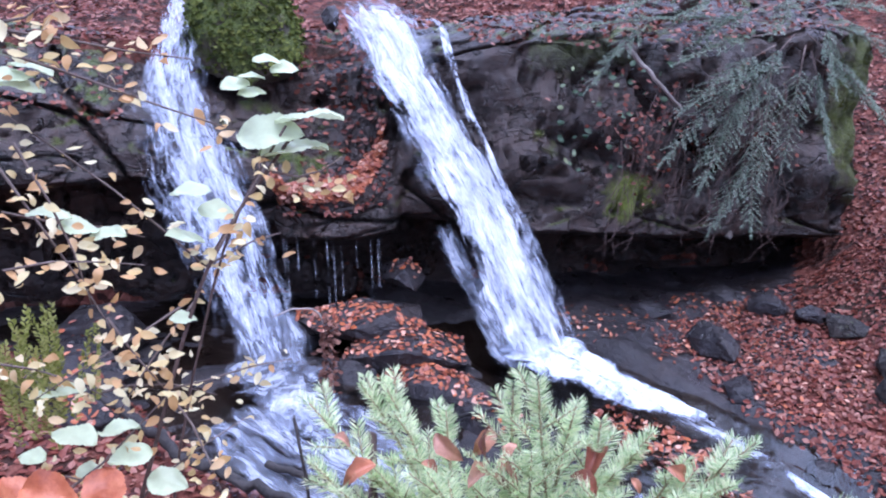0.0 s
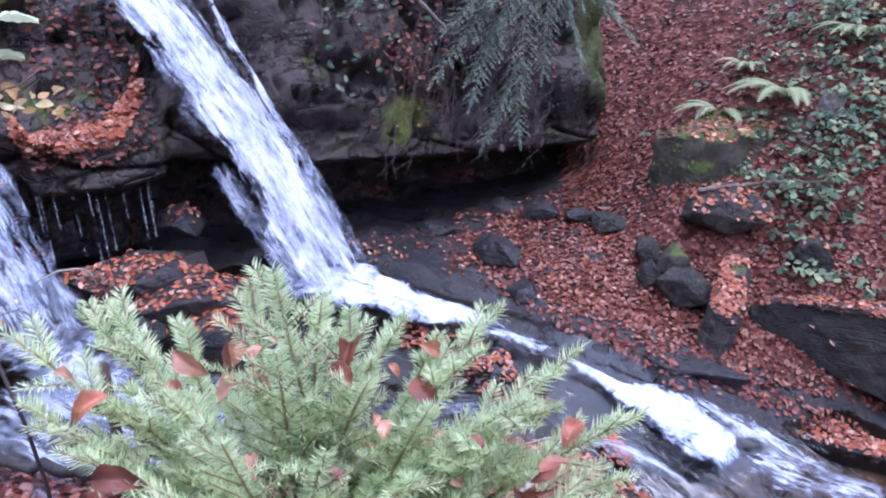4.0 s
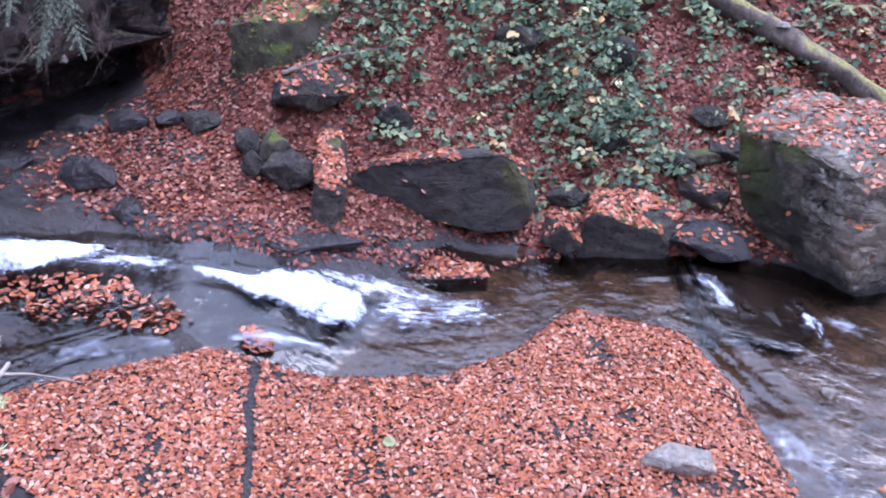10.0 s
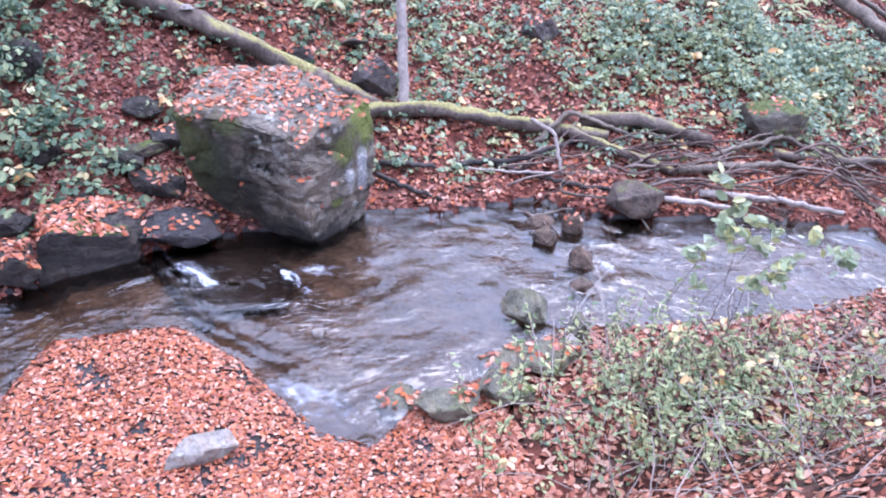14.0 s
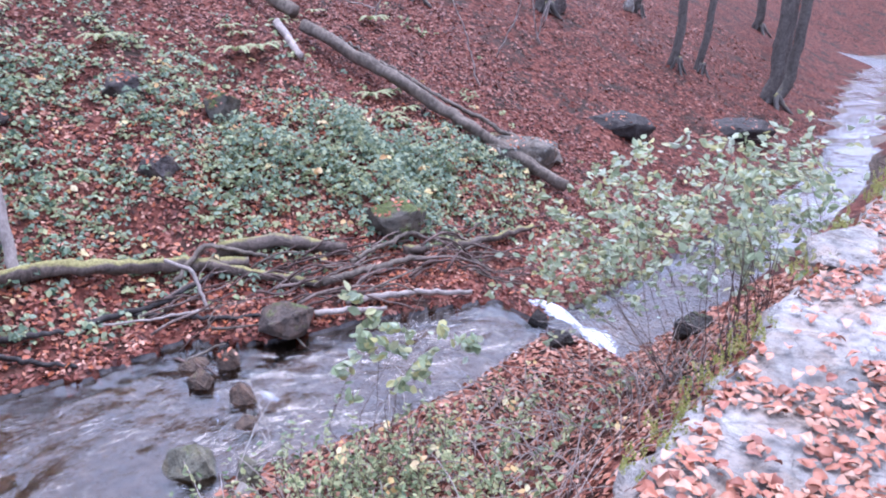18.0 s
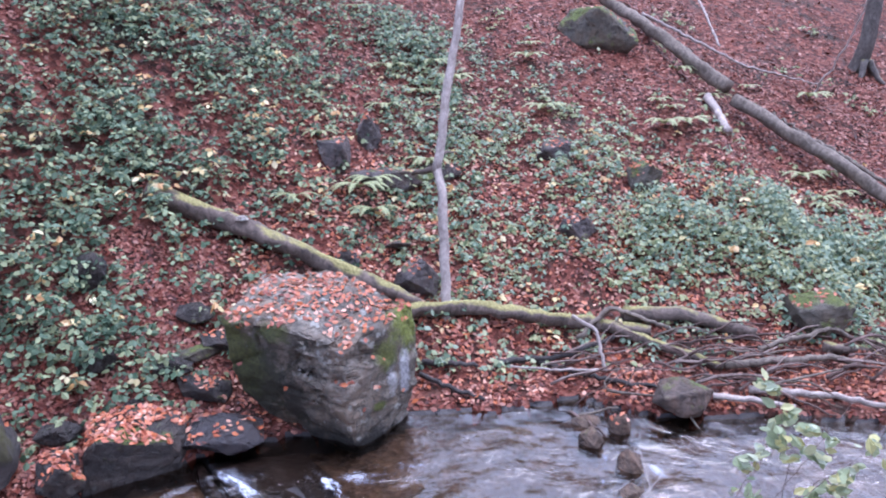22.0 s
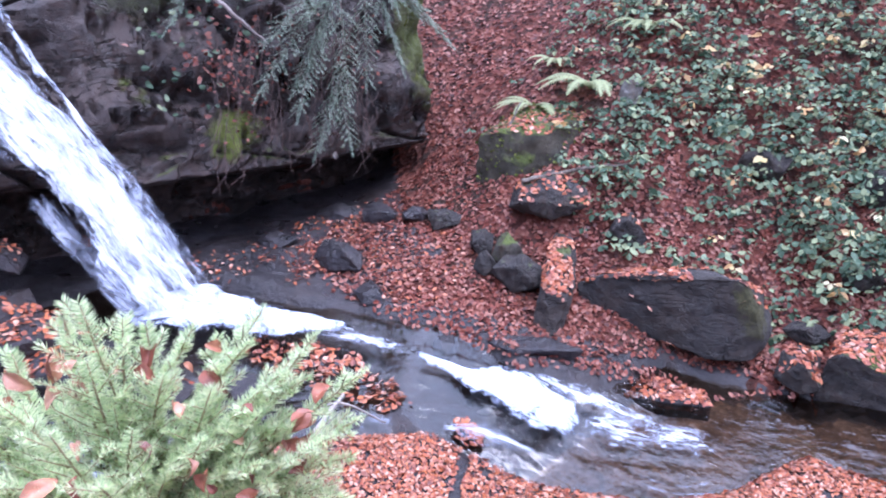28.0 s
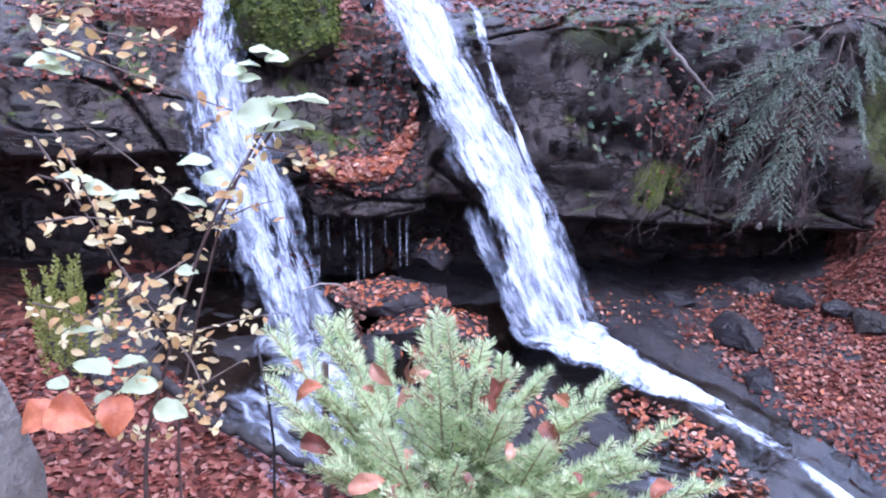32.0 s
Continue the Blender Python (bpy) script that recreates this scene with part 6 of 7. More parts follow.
for k, (tx, ty, tr, th, tl, dbl) in enumerate([(12.3, 17.9, 0.30, 9, 0.08, False), (17.6, 18.4, 0.33, 9, 0.0, False), (18.6, 19.0, 0.2, 9, 0.12, False), (23.7, 19.9, 0.2, 10, 0.05, False),
                                               (20.8, 15.7, 0.22, 10, 0.08, False), (22.5, 16.0, 0.2, 10, 0.16, False), (25.2, 14.9, 0.38, 11, 0.08, True), (30, 17.5, 0.3, 11, 0.05, True),
                                               (34, 20, 0.3, 12, 0.06, False), (38, 24, 0.35, 12, 0.0, False), (36, 21.5, 0.3, 12, 0.04, True), (42, 25, 0.35, 12, 0.0, False), (44, 30, 0.3, 12, 0.0, False)]):
    tree(tx, ty, tr, th, tl, 300 + k, dbl)
# bare pale saplings by the trunks
TWIGS_FAR = [[(13.36, 14.68, 4.76), (13.48, 14.58, 3.97), (13.3, 14.73, 2.77), (12.95, 15.13, 1.58)], [(15.23, 16.12, 4.83), (14.99, 16.34, 3.52), (15.2, 16.15, 1.84), (15.3, 16.13, 1.68)], [(15.05, 20.52, 4.49), (16.18, 19.66, 3.96), (17.4, 18.61, 2.74), (17.84, 18.27, 2.21)], [(15.52, 15.99, 4.83), (15.66, 15.86, 3.65), (15.42, 16.09, 2.76), (15.31, 16.27, 1.75)], [(15.83, 17.59, 4.89), (16.27, 17.2, 4.1), (16.58, 16.9, 3.31), (16.42, 17.05, 2.67), (16.36, 17.19, 2.02)], [(10.65, 14.17, 3.41), (10.96, 13.94, 2.54), (11.34, 13.74, 1.2)], [(10.96, 15.96, 4.78), (10.61, 16.19, 3.49), (10.24, 16.55, 2.48)], [(17.7, 18.92, 4.96), (17.67, 18.96, 3.94), (18.08, 18.57, 3.06), (18.16, 18.57, 2.36)]]
for k, tw in enumerate(TWIGS_FAR):
    limb_object("bare_sapling", [tube(tw, 0.012, 0.022, 5, 0.02, 400 + k, 16)], M_WOOD_PALE, None, "bare pale sapling twig on the hillside", "twig")

# ---- plants ----


def shoots(rows, needle, width, gap, seed, droop=0.0):
    """Conifer shoots: needles set round each axis. rows: start, direction, length. Flat pointed needles."""
    rng = np.random.default_rng(seed)
    base, tip, side = [], [], []
    for p, d, ln in rows:
        p, d = np.array(p), np.array(d) / np.linalg.norm(d)
        n = max(6, int(ln / gap))
        t = np.linspace(0.03, 1.0, n)
        pos = p[None] + d[None] * (t * ln)[:, None] + np.array([0, 0, -1.0])[None] * (droop * ln * t ** 2)[:, None]
        ref = np.array([0, 0, 1.0]) if abs(d[2]) < 0.9 else np.array([1.0, 0, 0])
        a = np.cross(d, ref)
        a /= np.linalg.norm(a)
        b = np.cross(a, d)
        ang = rng.uniform(-0.5, np.pi + 0.5, n)
        ang = np.where(rng.uniform(0, 1, n) < 0.55, np.where(rng.uniform(0, 1, n) < 0.5, rng.normal(0.1, 0.3, n), rng.normal(np.pi - 0.1, 0.3, n)), ang)
        out = np.cos(ang)[:, None] * a[None] + np.sin(ang)[:, None] * b[None]
        way = out * 0.95 + d[None] * (0.5 + 0.4 * t[:, None])
        way /= np.linalg.norm(way, axis=1)[:, None]
        ln_n = needle * rng.uniform(0.75, 1.1, n) * (1.0 - 0.35 * t ** 4)
        base.append(pos)
        tip.append(pos + way * ln_n[:, None])
        s = np.cross(way, b[None] + 0.3 * rng.normal(0, 1, (n, 3)))
        side.append(s / (np.linalg.norm(s, axis=1)[:, None] + 1e-9) * width)
    base, tip, side = (np.concatenate(v) for v in (base, tip, side))
    mid = 0.55 * base + 0.45 * tip
    v = np.stack([base, mid + side, tip, mid - side], 1).reshape(-1, 3)
    return v, (np.arange(len(base))[:, None] * 4 + [0, 1, 2, 3])


def bough(parent, start, end, count, length, needle, width, gap, material, seed, thick, droop=0.0, name="branch", sag=0.0):
    """One conifer branch: a woody axis, and side shoots getting shorter towards the tip."""
    rng = np.random.default_rng(seed)
    s, e = np.array(start, float), np.array(end, float)
    mid = 0.5 * (s + e) + np.array([0, 0, sag])
    axis = lambda t: (1 - t) ** 2 * s + 2 * t * (1 - t) * mid + t * t * e
    d = e - s
    d /= np.linalg.norm(d)
    ref = np.array([0, 0, 1.0])
    a = np.cross(d, ref)
    a /= np.linalg.norm(a) + 1e-9
    b = np.cross(a, d)
    rows = []
    for k in range(count):
        t = 0.25 + 0.72 * (k + rng.uniform(0, 0.6)) / count
        side = 1 if k % 2 else -1
        way = 0.75 * d + side * a * rng.uniform(0.6, 0.95) + b * rng.normal(0.05, 0.25)
        rows.append((axis(t), way, length * (1.15 - 0.7 * t) * rng.uniform(0.75, 1.2)))
    rows.append((axis(0.9), d, length * 0.9))
    for t in np.arange(0.3, 0.95, 0.14):
        rows.append((axis(t), axis(t + 0.05) - axis(t), length * 0.5))
    wood = limb_object(name, [tube([axis(t) for t in np.linspace(0, 1, 6)], thick, thick * 0.4, 6, 0, seed, 8)] + [tube([p, np.array(p) + np.array(w) / np.linalg.norm(w) * ln * 0.9], thick * 0.35, thick * 0.2, 4, 0, seed, 3) for p, w, ln in rows[:count]], M_STICK, parent)
    v, f = shoots(rows, needle, width, gap, seed, droop)
    ob = new("needles", mesh_from("needles", v, f, material, False))
    ob.parent = wood
    return wood


def spruce_bough(parent, start, end, seed):
    """A flat spray: a tan woody axis with short side shoots, brushed all round with fine needles."""
    rng = np.random.default_rng(seed)
    s, e = np.array(start, float), np.array(end, float)
    span = np.linalg.norm(e - s)
    mid = 0.5 * (s + e) + np.array([0, 0, 0.10 * span]) + rng.normal(0, 0.008, 3)
    axis = lambda t: (1 - t) ** 2 * s + 2 * t * (1 - t) * mid + t * t * e
    d = (e - s) / span
    a = np.cross(d, [0, 0, 1.0])
    a /= np.linalg.norm(a) + 1e-9
    b = np.cross(a, d)
    rows = []
    for k in range(8):
        t = 0.18 + 0.72 * (k + rng.uniform(0, 0.7)) / 8
        way = 0.85 * d + (1 if k % 2 else -1) * a * rng.uniform(0.55, 0.9) + b * rng.normal(0.0, 0.22)
        rows.append((axis(t), way, 0.062 * (1.15 - 0.62 * t) * rng.uniform(0.7, 1.2)))
    rows.append((axis(0.86), e - axis(0.8), 0.034))
    for t in np.arange(0.22, 0.9, 0.16):
        rows.append((axis(t), axis(t + 0.05) - axis(t), 0.17 * span))
    twigs = [tube([p, np.array(p) + np.array(w) / np.linalg.norm(w) * ln * 0.92], 0.0009, 0.0006, 4, 0, seed, 3) for p, w, ln in rows[:9]]
    wood = limb_object("branch", [tube([axis(t) for t in np.linspace(0, 1, 6)], 0.0022, 0.0009, 6, 0, seed, 8)] + twigs, M_TWIG_TAN, parent)
    v, f = shoots(rows, 0.0145, 0.00062, 0.00048, seed, 0.04)
    ob = new("needles", mesh_from("needles", v, f, M_SPRUCE, False))
    ob.parent = wood
    return wood


# the young spruce just below the path
spruce = tagged(new("young_spruce"), "young spruce with pale green needles and caught dead leaves", "tree")
limb_object("trunk", [tube([(-1.1, 0.12, 2.0), (-1.03, 0.02, 2.8), (-0.98, -0.04, 3.38)], 0.016, 0.008, 8, 0.003, 1, 14)], M_STEM, spruce)
limb_object("trunk", [tube([(-1.15, -0.1, 2.0), (-1.08, -0.16, 3.0), (-1.08, -0.165, 3.5)], 0.010, 0.004, 7, 0.002, 2, 14)], M_STEM, spruce)
TIPS_A = [(-1.07, -0.22, 3.54), (-1.09, -0.17, 3.54), (-1.09, -0.15, 3.54), (-1.06, -0.10, 3.52), (-1.00, -0.06, 3.57), (-0.97, -0.05, 3.59), (-0.99, -0.01, 3.55), (-0.98, 0.01, 3.54), (-0.99, 0.06, 3.52), (-0.95, 0.07, 3.52), (-0.92, 0.11, 3.55), (-0.90, 0.08, 3.53), (-0.87, 0.10, 3.50), (-0.86, 0.12, 3.49), (-0.84, 0.09, 3.46), (-1.02, -0.22, 3.51), (-0.98, -0.13, 3.51), (-0.95, -0.06, 3.54)]
TIPS_B = [(-0.93, -0.00, 3.51), (-0.89, 0.03, 3.50), (-0.85, 0.06, 3.48), (-0.97, -0.19, 3.49), (-0.92, -0.11, 3.50), (-0.89, -0.05, 3.49), (-0.86, -0.00, 3.47), (-0.92, -0.16, 3.47), (-0.87, -0.09, 3.46), (-0.83, 0.04, 3.44), (-0.80, 0.15, 3.51), (-0.80, 0.14, 3.46), (-0.79, 0.12, 3.43), (-0.77, 0.10, 3.40), (-0.85, 0.13, 3.54), (-0.84, 0.08, 3.52), (-0.78, 0.09, 3.47)]
TIPS = TIPS_A + TIPS_B
spruce_rng = np.random.default_rng(76)
SPRUCE_FOOT = np.array([-1.0, -0.03, 3.33])
for k, tip in enumerate(TIPS):
    for layer, (inner, drop) in enumerate(((0.0, 0.0), (0.22, 0.035), (0.45, 0.06))):
        t = np.array(tip) * (1 - inner) + SPRUCE_FOOT * inner + np.array([0, 0, -drop]) + spruce_rng.normal(0, 0.012, 3) * (layer > 0)
        foot = SPRUCE_FOOT * 0.62 + t * 0.38 + np.array([-0.02, 0.01, -0.05 - 0.006 * (k % 5)]) + spruce_rng.normal(0, 0.012, 3)
        spruce_bough(spruce, foot, t, 500 + k + 60 * layer)
rng = np.random.default_rng(77)
for k in range(36):
    c = np.array(TIPS[int(rng.integers(0, len(TIPS)))]) * 0.74 + np.array([-0.95, -0.03, 3.43]) * 0.26 + rng.normal(0, 0.020, 3) * np.array([1, 1, 0.4]) + np.array([0.01, 0, -0.004])
    me = big_leaf("dead_leaf", c, np.array([0.6, -0.1, 0.7]) + rng.normal(0, 0.5, 3), rng.normal(0, 1, 3) + np.array([0, 0, -0.8]), rng.uniform(0.014, 0.038), M_LEAF_NEAR, 600 + k, rng.uniform(0.8, 2.8), 0.5)
    tagged(new("dead_leaf", me), "curled brown beech leaf caught in spruce needles", "leaf", "dead leaves in the spruce")

limb_object("stem", [tube([(-1.04, -0.27, 2.1), (-1.05, -0.222, 3.38), (-1.06, -0.215, 3.46), (-1.05, -0.235, 3.54)], 0.003, 0.0014, 6, 0.001, 75)], M_WOOD_DARK, None, "thin dark bare stem beside the spruce", "stem")
# dry twig reaching out below the spruce
limb_object("dry_twig", [tube([(-0.80, -0.06, 3.40), (-0.90, 0.13, 3.37), (-0.965, 0.235, 3.375)], 0.005, 0.0025, 6, 0.001, 71), tube([(-0.955, 0.22, 3.375), (-0.975, 0.26, 3.345), (-0.98, 0.31, 3.29)], 0.002, 0.001, 5, 0.0005, 72), tube([(-0.955, 0.22, 3.375), (-0.98, 0.20, 3.36), (-1.0, 0.18, 3.345)], 0.002, 0.001, 5, 0.0005, 73), tube([(-0.90, 0.13, 3.37), (-0.88, 0.16, 3.30), (-0.86, 0.10, 3.2)], 0.002, 0.001, 5, 0.0005, 74)], M_WOOD_PALE, None, "pale dry twig beside the young spruce", "twig")

# the sapling with yellow leaves beside the path
sapling = tagged(new("beech_sapling"), "slender sapling with small yellow autumn leaves", "sapling")
STEM = [(-1.44, -0.44, 3.21), (-1.45, -0.38, 3.38), (-1.45, -0.35, 3.50), (-1.46, -0.33, 3.55), (-1.46, -0.29, 3.62), (-1.46, -0.24, 3.67), (-1.46, -0.21, 3.72)]
limb_object("stem", [tube([(-1.5, -0.5, 2.1)] + STEM, 0.0055, 0.0022, 7, 0.001, 81)], M_STEM, sapling)
TWIGS_A = [((-1.38, -0.32, 3.57), (-1.38, -0.27, 3.66), (-1.38, -0.25, 3.69)), ((-1.43, -0.35, 3.51), (-1.41, -0.46, 3.44), (-1.39, -0.53, 3.41)), ((-1.48, -0.33, 3.54), (-1.48, -0.40, 3.63), (-1.45, -0.51, 3.72), (-1.44, -0.54, 3.75)), ((-1.53, -0.40, 3.34), (-1.54, -0.30, 3.36), (-1.54, -0.22, 3.37)), ((-1.37, -0.51, 3.82), (-1.38, -0.45, 3.80), (-1.40, -0.35, 3.75), (-1.41, -0.28, 3.73)), ((-1.42, -0.52, 3.84), (-1.45, -0.41, 3.82), (-1.46, -0.33, 3.81)), ((-1.47, -0.56, 3.68), (-1.48, -0.53, 3.63), (-1.49, -0.48, 3.51), (-1.49, -0.44, 3.42))]
TWIGS_B = [((-1.34, -0.53, 3.59), (-1.35, -0.48, 3.60), (-1.37, -0.39, 3.58)), ((-1.40, -0.52, 3.72), (-1.41, -0.47, 3.63), (-1.41, -0.46, 3.52)), ((-1.48, -0.33, 3.54), (-1.48, -0.30, 3.57), (-1.49, -0.23, 3.58)), ((-1.49, -0.57, 3.62), (-1.51, -0.51, 3.60), (-1.53, -0.41, 3.57)), ((-1.39, -0.44, 3.51), (-1.39, -0.41, 3.45), (-1.40, -0.38, 3.40)), ((-1.46, -0.24, 3.67), (-1.46, -0.18, 3.65), (-1.45, -0.15, 3.69)), ((-1.51, -0.35, 3.48), (-1.50, -0.39, 3.43), (-1.49, -0.47, 3.31))]
TWIGS_C = [((-1.35, -0.50, 3.85), (-1.35, -0.47, 3.86), (-1.36, -0.45, 3.87)), ((-1.39, -0.52, 3.27), (-1.41, -0.44, 3.32), (-1.42, -0.38, 3.39)), ((-1.47, -0.45, 3.19), (-1.48, -0.37, 3.27), (-1.48, -0.29, 3.31)), ((-1.51, -0.50, 3.35), (-1.52, -0.43, 3.38), (-1.54, -0.33, 3.32)), ((-1.40, -0.38, 3.40), (-1.40, -0.33, 3.31), (-1.40, -0.32, 3.24)), ((-1.41, -0.57, 3.45), (-1.42, -0.52, 3.44), (-1.44, -0.46, 3.38)), ((-1.46, -0.59, 3.25), (-1.48, -0.51, 3.28), (-1.49, -0.45, 3.17))]
TWIGS = TWIGS_A + TWIGS_B + TWIGS_C
rng = np.random.default_rng(78)
spots, ways = [], []
for k, tw in enumerate(TWIGS):
    limb_object("twig", [tube(tw, 0.0019, 0.0008, 5, 0.002, 82 + k)], M_STICK, sapling)
    tw = np.array(tw)
    for _ in range(24):
        t = rng.uniform(0, len(tw) - 1.001)
        i = int(t)
        spots.append(tw[i] * (1 - (t - i)) + tw[i + 1] * (t - i) + rng.normal(0, 0.014, 3) + np.array([0, 0, -0.008]))
        ways.append(rng.normal(0, 1, 3) * np.array([0.5, 1, 0.5]) + np.array([0.2, 0, -0.2]))
spots = np.array(spots)
leaves = new("leaves", leaf_mesh("leaves", spots, np.array([0.55, 0.05, 0.75])[None] + rng.normal(0, 0.4, (len(spots), 3)), rng.uniform(0.010, 0.023, len(spots)), M_YELLOW, 83, 0.35, 0.55, np.array(ways), True))
leaves.parent = sapling
leaves["kind"] = "stuff"
hazel = tagged(new("hazel_sprig"), "hazel sprig with large pale green leaves", "sapling")
limb_object("stem", [tube([(-1.52, -0.42, 2.1), (-1.5, -0.4, 3.2), (-1.48, -0.3, 3.6), (-1.45, -0.22, 3.73)], 0.0032, 0.0016, 6, 0.001, 99)], M_STEM, hazel)
for k, c in enumerate([(-1.46, -0.19, 3.74), (-1.46, -0.21, 3.70), (-1.46, -0.24, 3.72), (-1.45, -0.34, 3.65), (-1.46, -0.31, 3.62), (-1.42, -0.51, 3.78), (-1.43, -0.50, 3.80), (-1.45, -0.35, 3.59), (-1.44, -0.44, 3.60), (-1.43, -0.50, 3.63), (-1.44, -0.47, 3.61), (-1.42, -0.52, 3.79), (-1.38, -0.49, 3.36), (-1.39, -0.44, 3.36), (-1.40, -0.39, 3.27), (-1.39, -0.43, 3.32), (-1.46, -0.24, 3.81), (-1.46, -0.22, 3.80), (-1.46, -0.26, 3.79), (-1.46, -0.28, 3.78), (-1.46, -0.26, 3.77), (-1.42, -0.53, 3.40), (-1.43, -0.50, 3.40), (-1.43, -0.49, 3.28), (-1.41, -0.55, 3.32), (-1.45, -0.36, 3.48)]):
    size = 0.088 if k < 3 else (0.05 if k < 12 else (0.055 if k < 16 else 0.036))
    way = np.array([[rng.uniform(-0.2, 0.3), rng.uniform(0.4, 1.0) * (1 if k % 3 else -1), rng.uniform(-0.2, 0.25)]])
    me = big_leaf("leaf", c, np.array([0.28, 0.0, 0.95]) + rng.normal(0, 0.22, 3), way[0], size, M_HAZEL, 700 + k, 0.35, 0.75)
    ob = new("leaf", me)
    ob.parent = hazel
for k, (c, nn, sz) in enumerate([((-1.35, -0.52, 3.30), (0.7, -0.1, 0.6), 0.085), ((-1.36, -0.46, 3.29), (0.7, 0.2, 0.6), 0.075), ((-1.37, -0.57, 3.285), (0.6, -0.3, 0.7), 0.08)]):
    tagged(new("fallen_leaf", big_leaf("fallen_leaf", c, nn, (0.2, 1 - k, -0.3), sz * 0.85, M_LEAF_BROAD, 720 + k, 0.9, 0.8)), "large orange-brown leaf lying on the near rock", "leaf", "leaves on the near rock")
rows = []
for k in range(26):
    p = np.array([-1.46 + rng.normal(0, 0.02), -0.545 + 0.045 * rng.normal(0, 0.6), 3.36 + rng.uniform(-0.05, 0.03)])
    rows.append((p, (rng.normal(0, 0.15), rng.normal(0, 0.15), 1), rng.uniform(0.06, 0.14)))
v, f = shoots(rows, 0.010, 0.0016, 0.0015, 730)
tagged(new("moss_tuft", mesh_from("moss_tuft", v, f, M_TUFT, False)), "upright yellow-green moss tuft on the near rock", "moss", kind="stuff")

# the fir hanging over the cliff
fir = tagged(new("hanging_fir"), "grey-green fir hanging its branches over the cliff", "tree")
limb_object("trunk", [tube([(-9.4, 4.9, 4.1), (-8.5, 4.8, 4.5), (-8.0, 4.7, 4.35)], 0.09, 0.05, 9, 0.01, 90)], M_STEM, fir)
rng = np.random.default_rng(79)
FIR_A = [((-8.05, 5.40, 3.92), (-7.75, 2.74, 3.81)), ((-8.05, 5.28, 3.80), (-7.75, 3.87, 3.48)), ((-8.05, 3.72, 3.94), (-7.75, 3.08, 3.27)), ((-8.05, 5.30, 3.68), (-7.75, 4.00, 2.99)), ((-8.05, 5.06, 3.44), (-7.75, 3.86, 2.46)), ((-8.05, 5.20, 3.44), (-7.75, 4.40, 2.45)), ((-8.05, 5.32, 3.56), (-7.75, 4.98, 2.25)), ((-8.05, 5.59, 3.69), (-7.75, 5.37, 2.43)), ((-8.05, 5.67, 3.63), (-7.75, 5.93, 2.55)), ((-8.05, 5.71, 3.81), (-7.75, 6.61, 2.77)), ((-8.05, 5.61, 3.93), (-7.75, 6.58, 3.60)), ((-8.05, 5.52, 4.04), (-7.75, 6.26, 4.06)), ((-8.05, 5.75, 3.57), (-7.75, 6.35, 2.99))]
FIR_B = [((-8.05, 4.89, 2.77), (-7.75, 3.92, 1.72)), ((-8.05, 4.98, 2.64), (-7.75, 4.31, 1.54)), ((-8.05, 5.13, 2.57), (-7.75, 4.64, 1.69)), ((-8.05, 5.14, 2.95), (-7.75, 4.99, 1.74)), ((-8.05, 5.19, 4.32), (-7.75, 3.88, 3.94)), ((-8.05, 4.68, 4.13), (-7.75, 3.14, 3.98)), ((-8.05, 5.09, 3.26), (-7.75, 4.29, 2.21)), ((-8.05, 5.42, 3.80), (-7.75, 4.67, 2.93)), ((-8.05, 5.74, 3.99), (-7.75, 5.85, 3.29)), ((-8.05, 4.93, 2.45), (-7.75, 4.10, 2.15)), ((-8.05, 5.62, 4.28), (-7.75, 4.93, 3.80)), ((-8.05, 5.03, 4.09), (-7.75, 4.16, 3.67)), ((-8.05, 5.49, 3.45), (-7.75, 4.49, 3.22))]
FIR = FIR_A + FIR_B[2:9] + FIR_B[10:]
for k, (start, end) in enumerate(FIR):
    out = np.array([0.12 * math.sin(k * 2.3), 0, 0])
    b = bough(fir, np.array(start) - out, np.array(end) + out, int(12 + 12 * np.linalg.norm(np.array(end) - np.array(start))), 0.28, 0.036, 0.0052, 0.0044, M_FIR, 800 + k, 0.009, 0.10, sag=0.14)
for k in range(90):
    y0, z0 = rng.uniform(3.5, 5.6), rng.uniform(1.9, 3.3)
    limb_object("dead_twig", [tube([(-8.0, y0, z0), (-7.85, y0 - 0.1 + rng.normal(0, 0.1), z0 - 0.35), (-7.8, y0 - 0.2 + rng.normal(0, 0.12), z0 - rng.uniform(0.4, 0.8))], 0.005, 0.002, 4, 0.008, 830 + k)], M_STEM, fir)
cluster = np.stack([-8.0 + rng.normal(0, 0.08, 190), rng.normal(3.75, 0.28, 190), rng.normal(2.8, 0.35, 190)], 1)
leaves = new("dead_leaves", leaf_mesh("dead_leaves", cluster, np.array([0.8, 0, 0.6])[None] + rng.normal(0, 0.5, (190, 3)), rng.uniform(0.04, 0.08, 190), M_LEAF_DAMP_SHADED, 88))
leaves.parent = fir
leaves["kind"] = "stuff"
limb_object("bare_limb", [tube([(-8.1, 3.45, 3.7), (-7.9, 3.75, 3.35), (-7.85, 4.1, 3.0)], 0.03, 0.015, 6, 0.005, 86)], M_WOOD_PALE, None, "bare pale limb on the cliff", "branch")
cx_ = np.stack([-8.25 + rng.normal(0, 0.05, 46), rng.uniform(2.9, 4.2, 46), rng.uniform(2.3, 3.5, 46)], 1)
tagged(new("cliff_plants", leaf_mesh("cliff_plants", cx_, np.array([1.0, 0, 0.5])[None] + rng.normal(0, 0.4, (46, 3)), rng.uniform(0.05, 0.1, 46), M_LEAF_GREEN, 87)), "small herbs growing from the cliff", "undergrowth", kind="stuff")


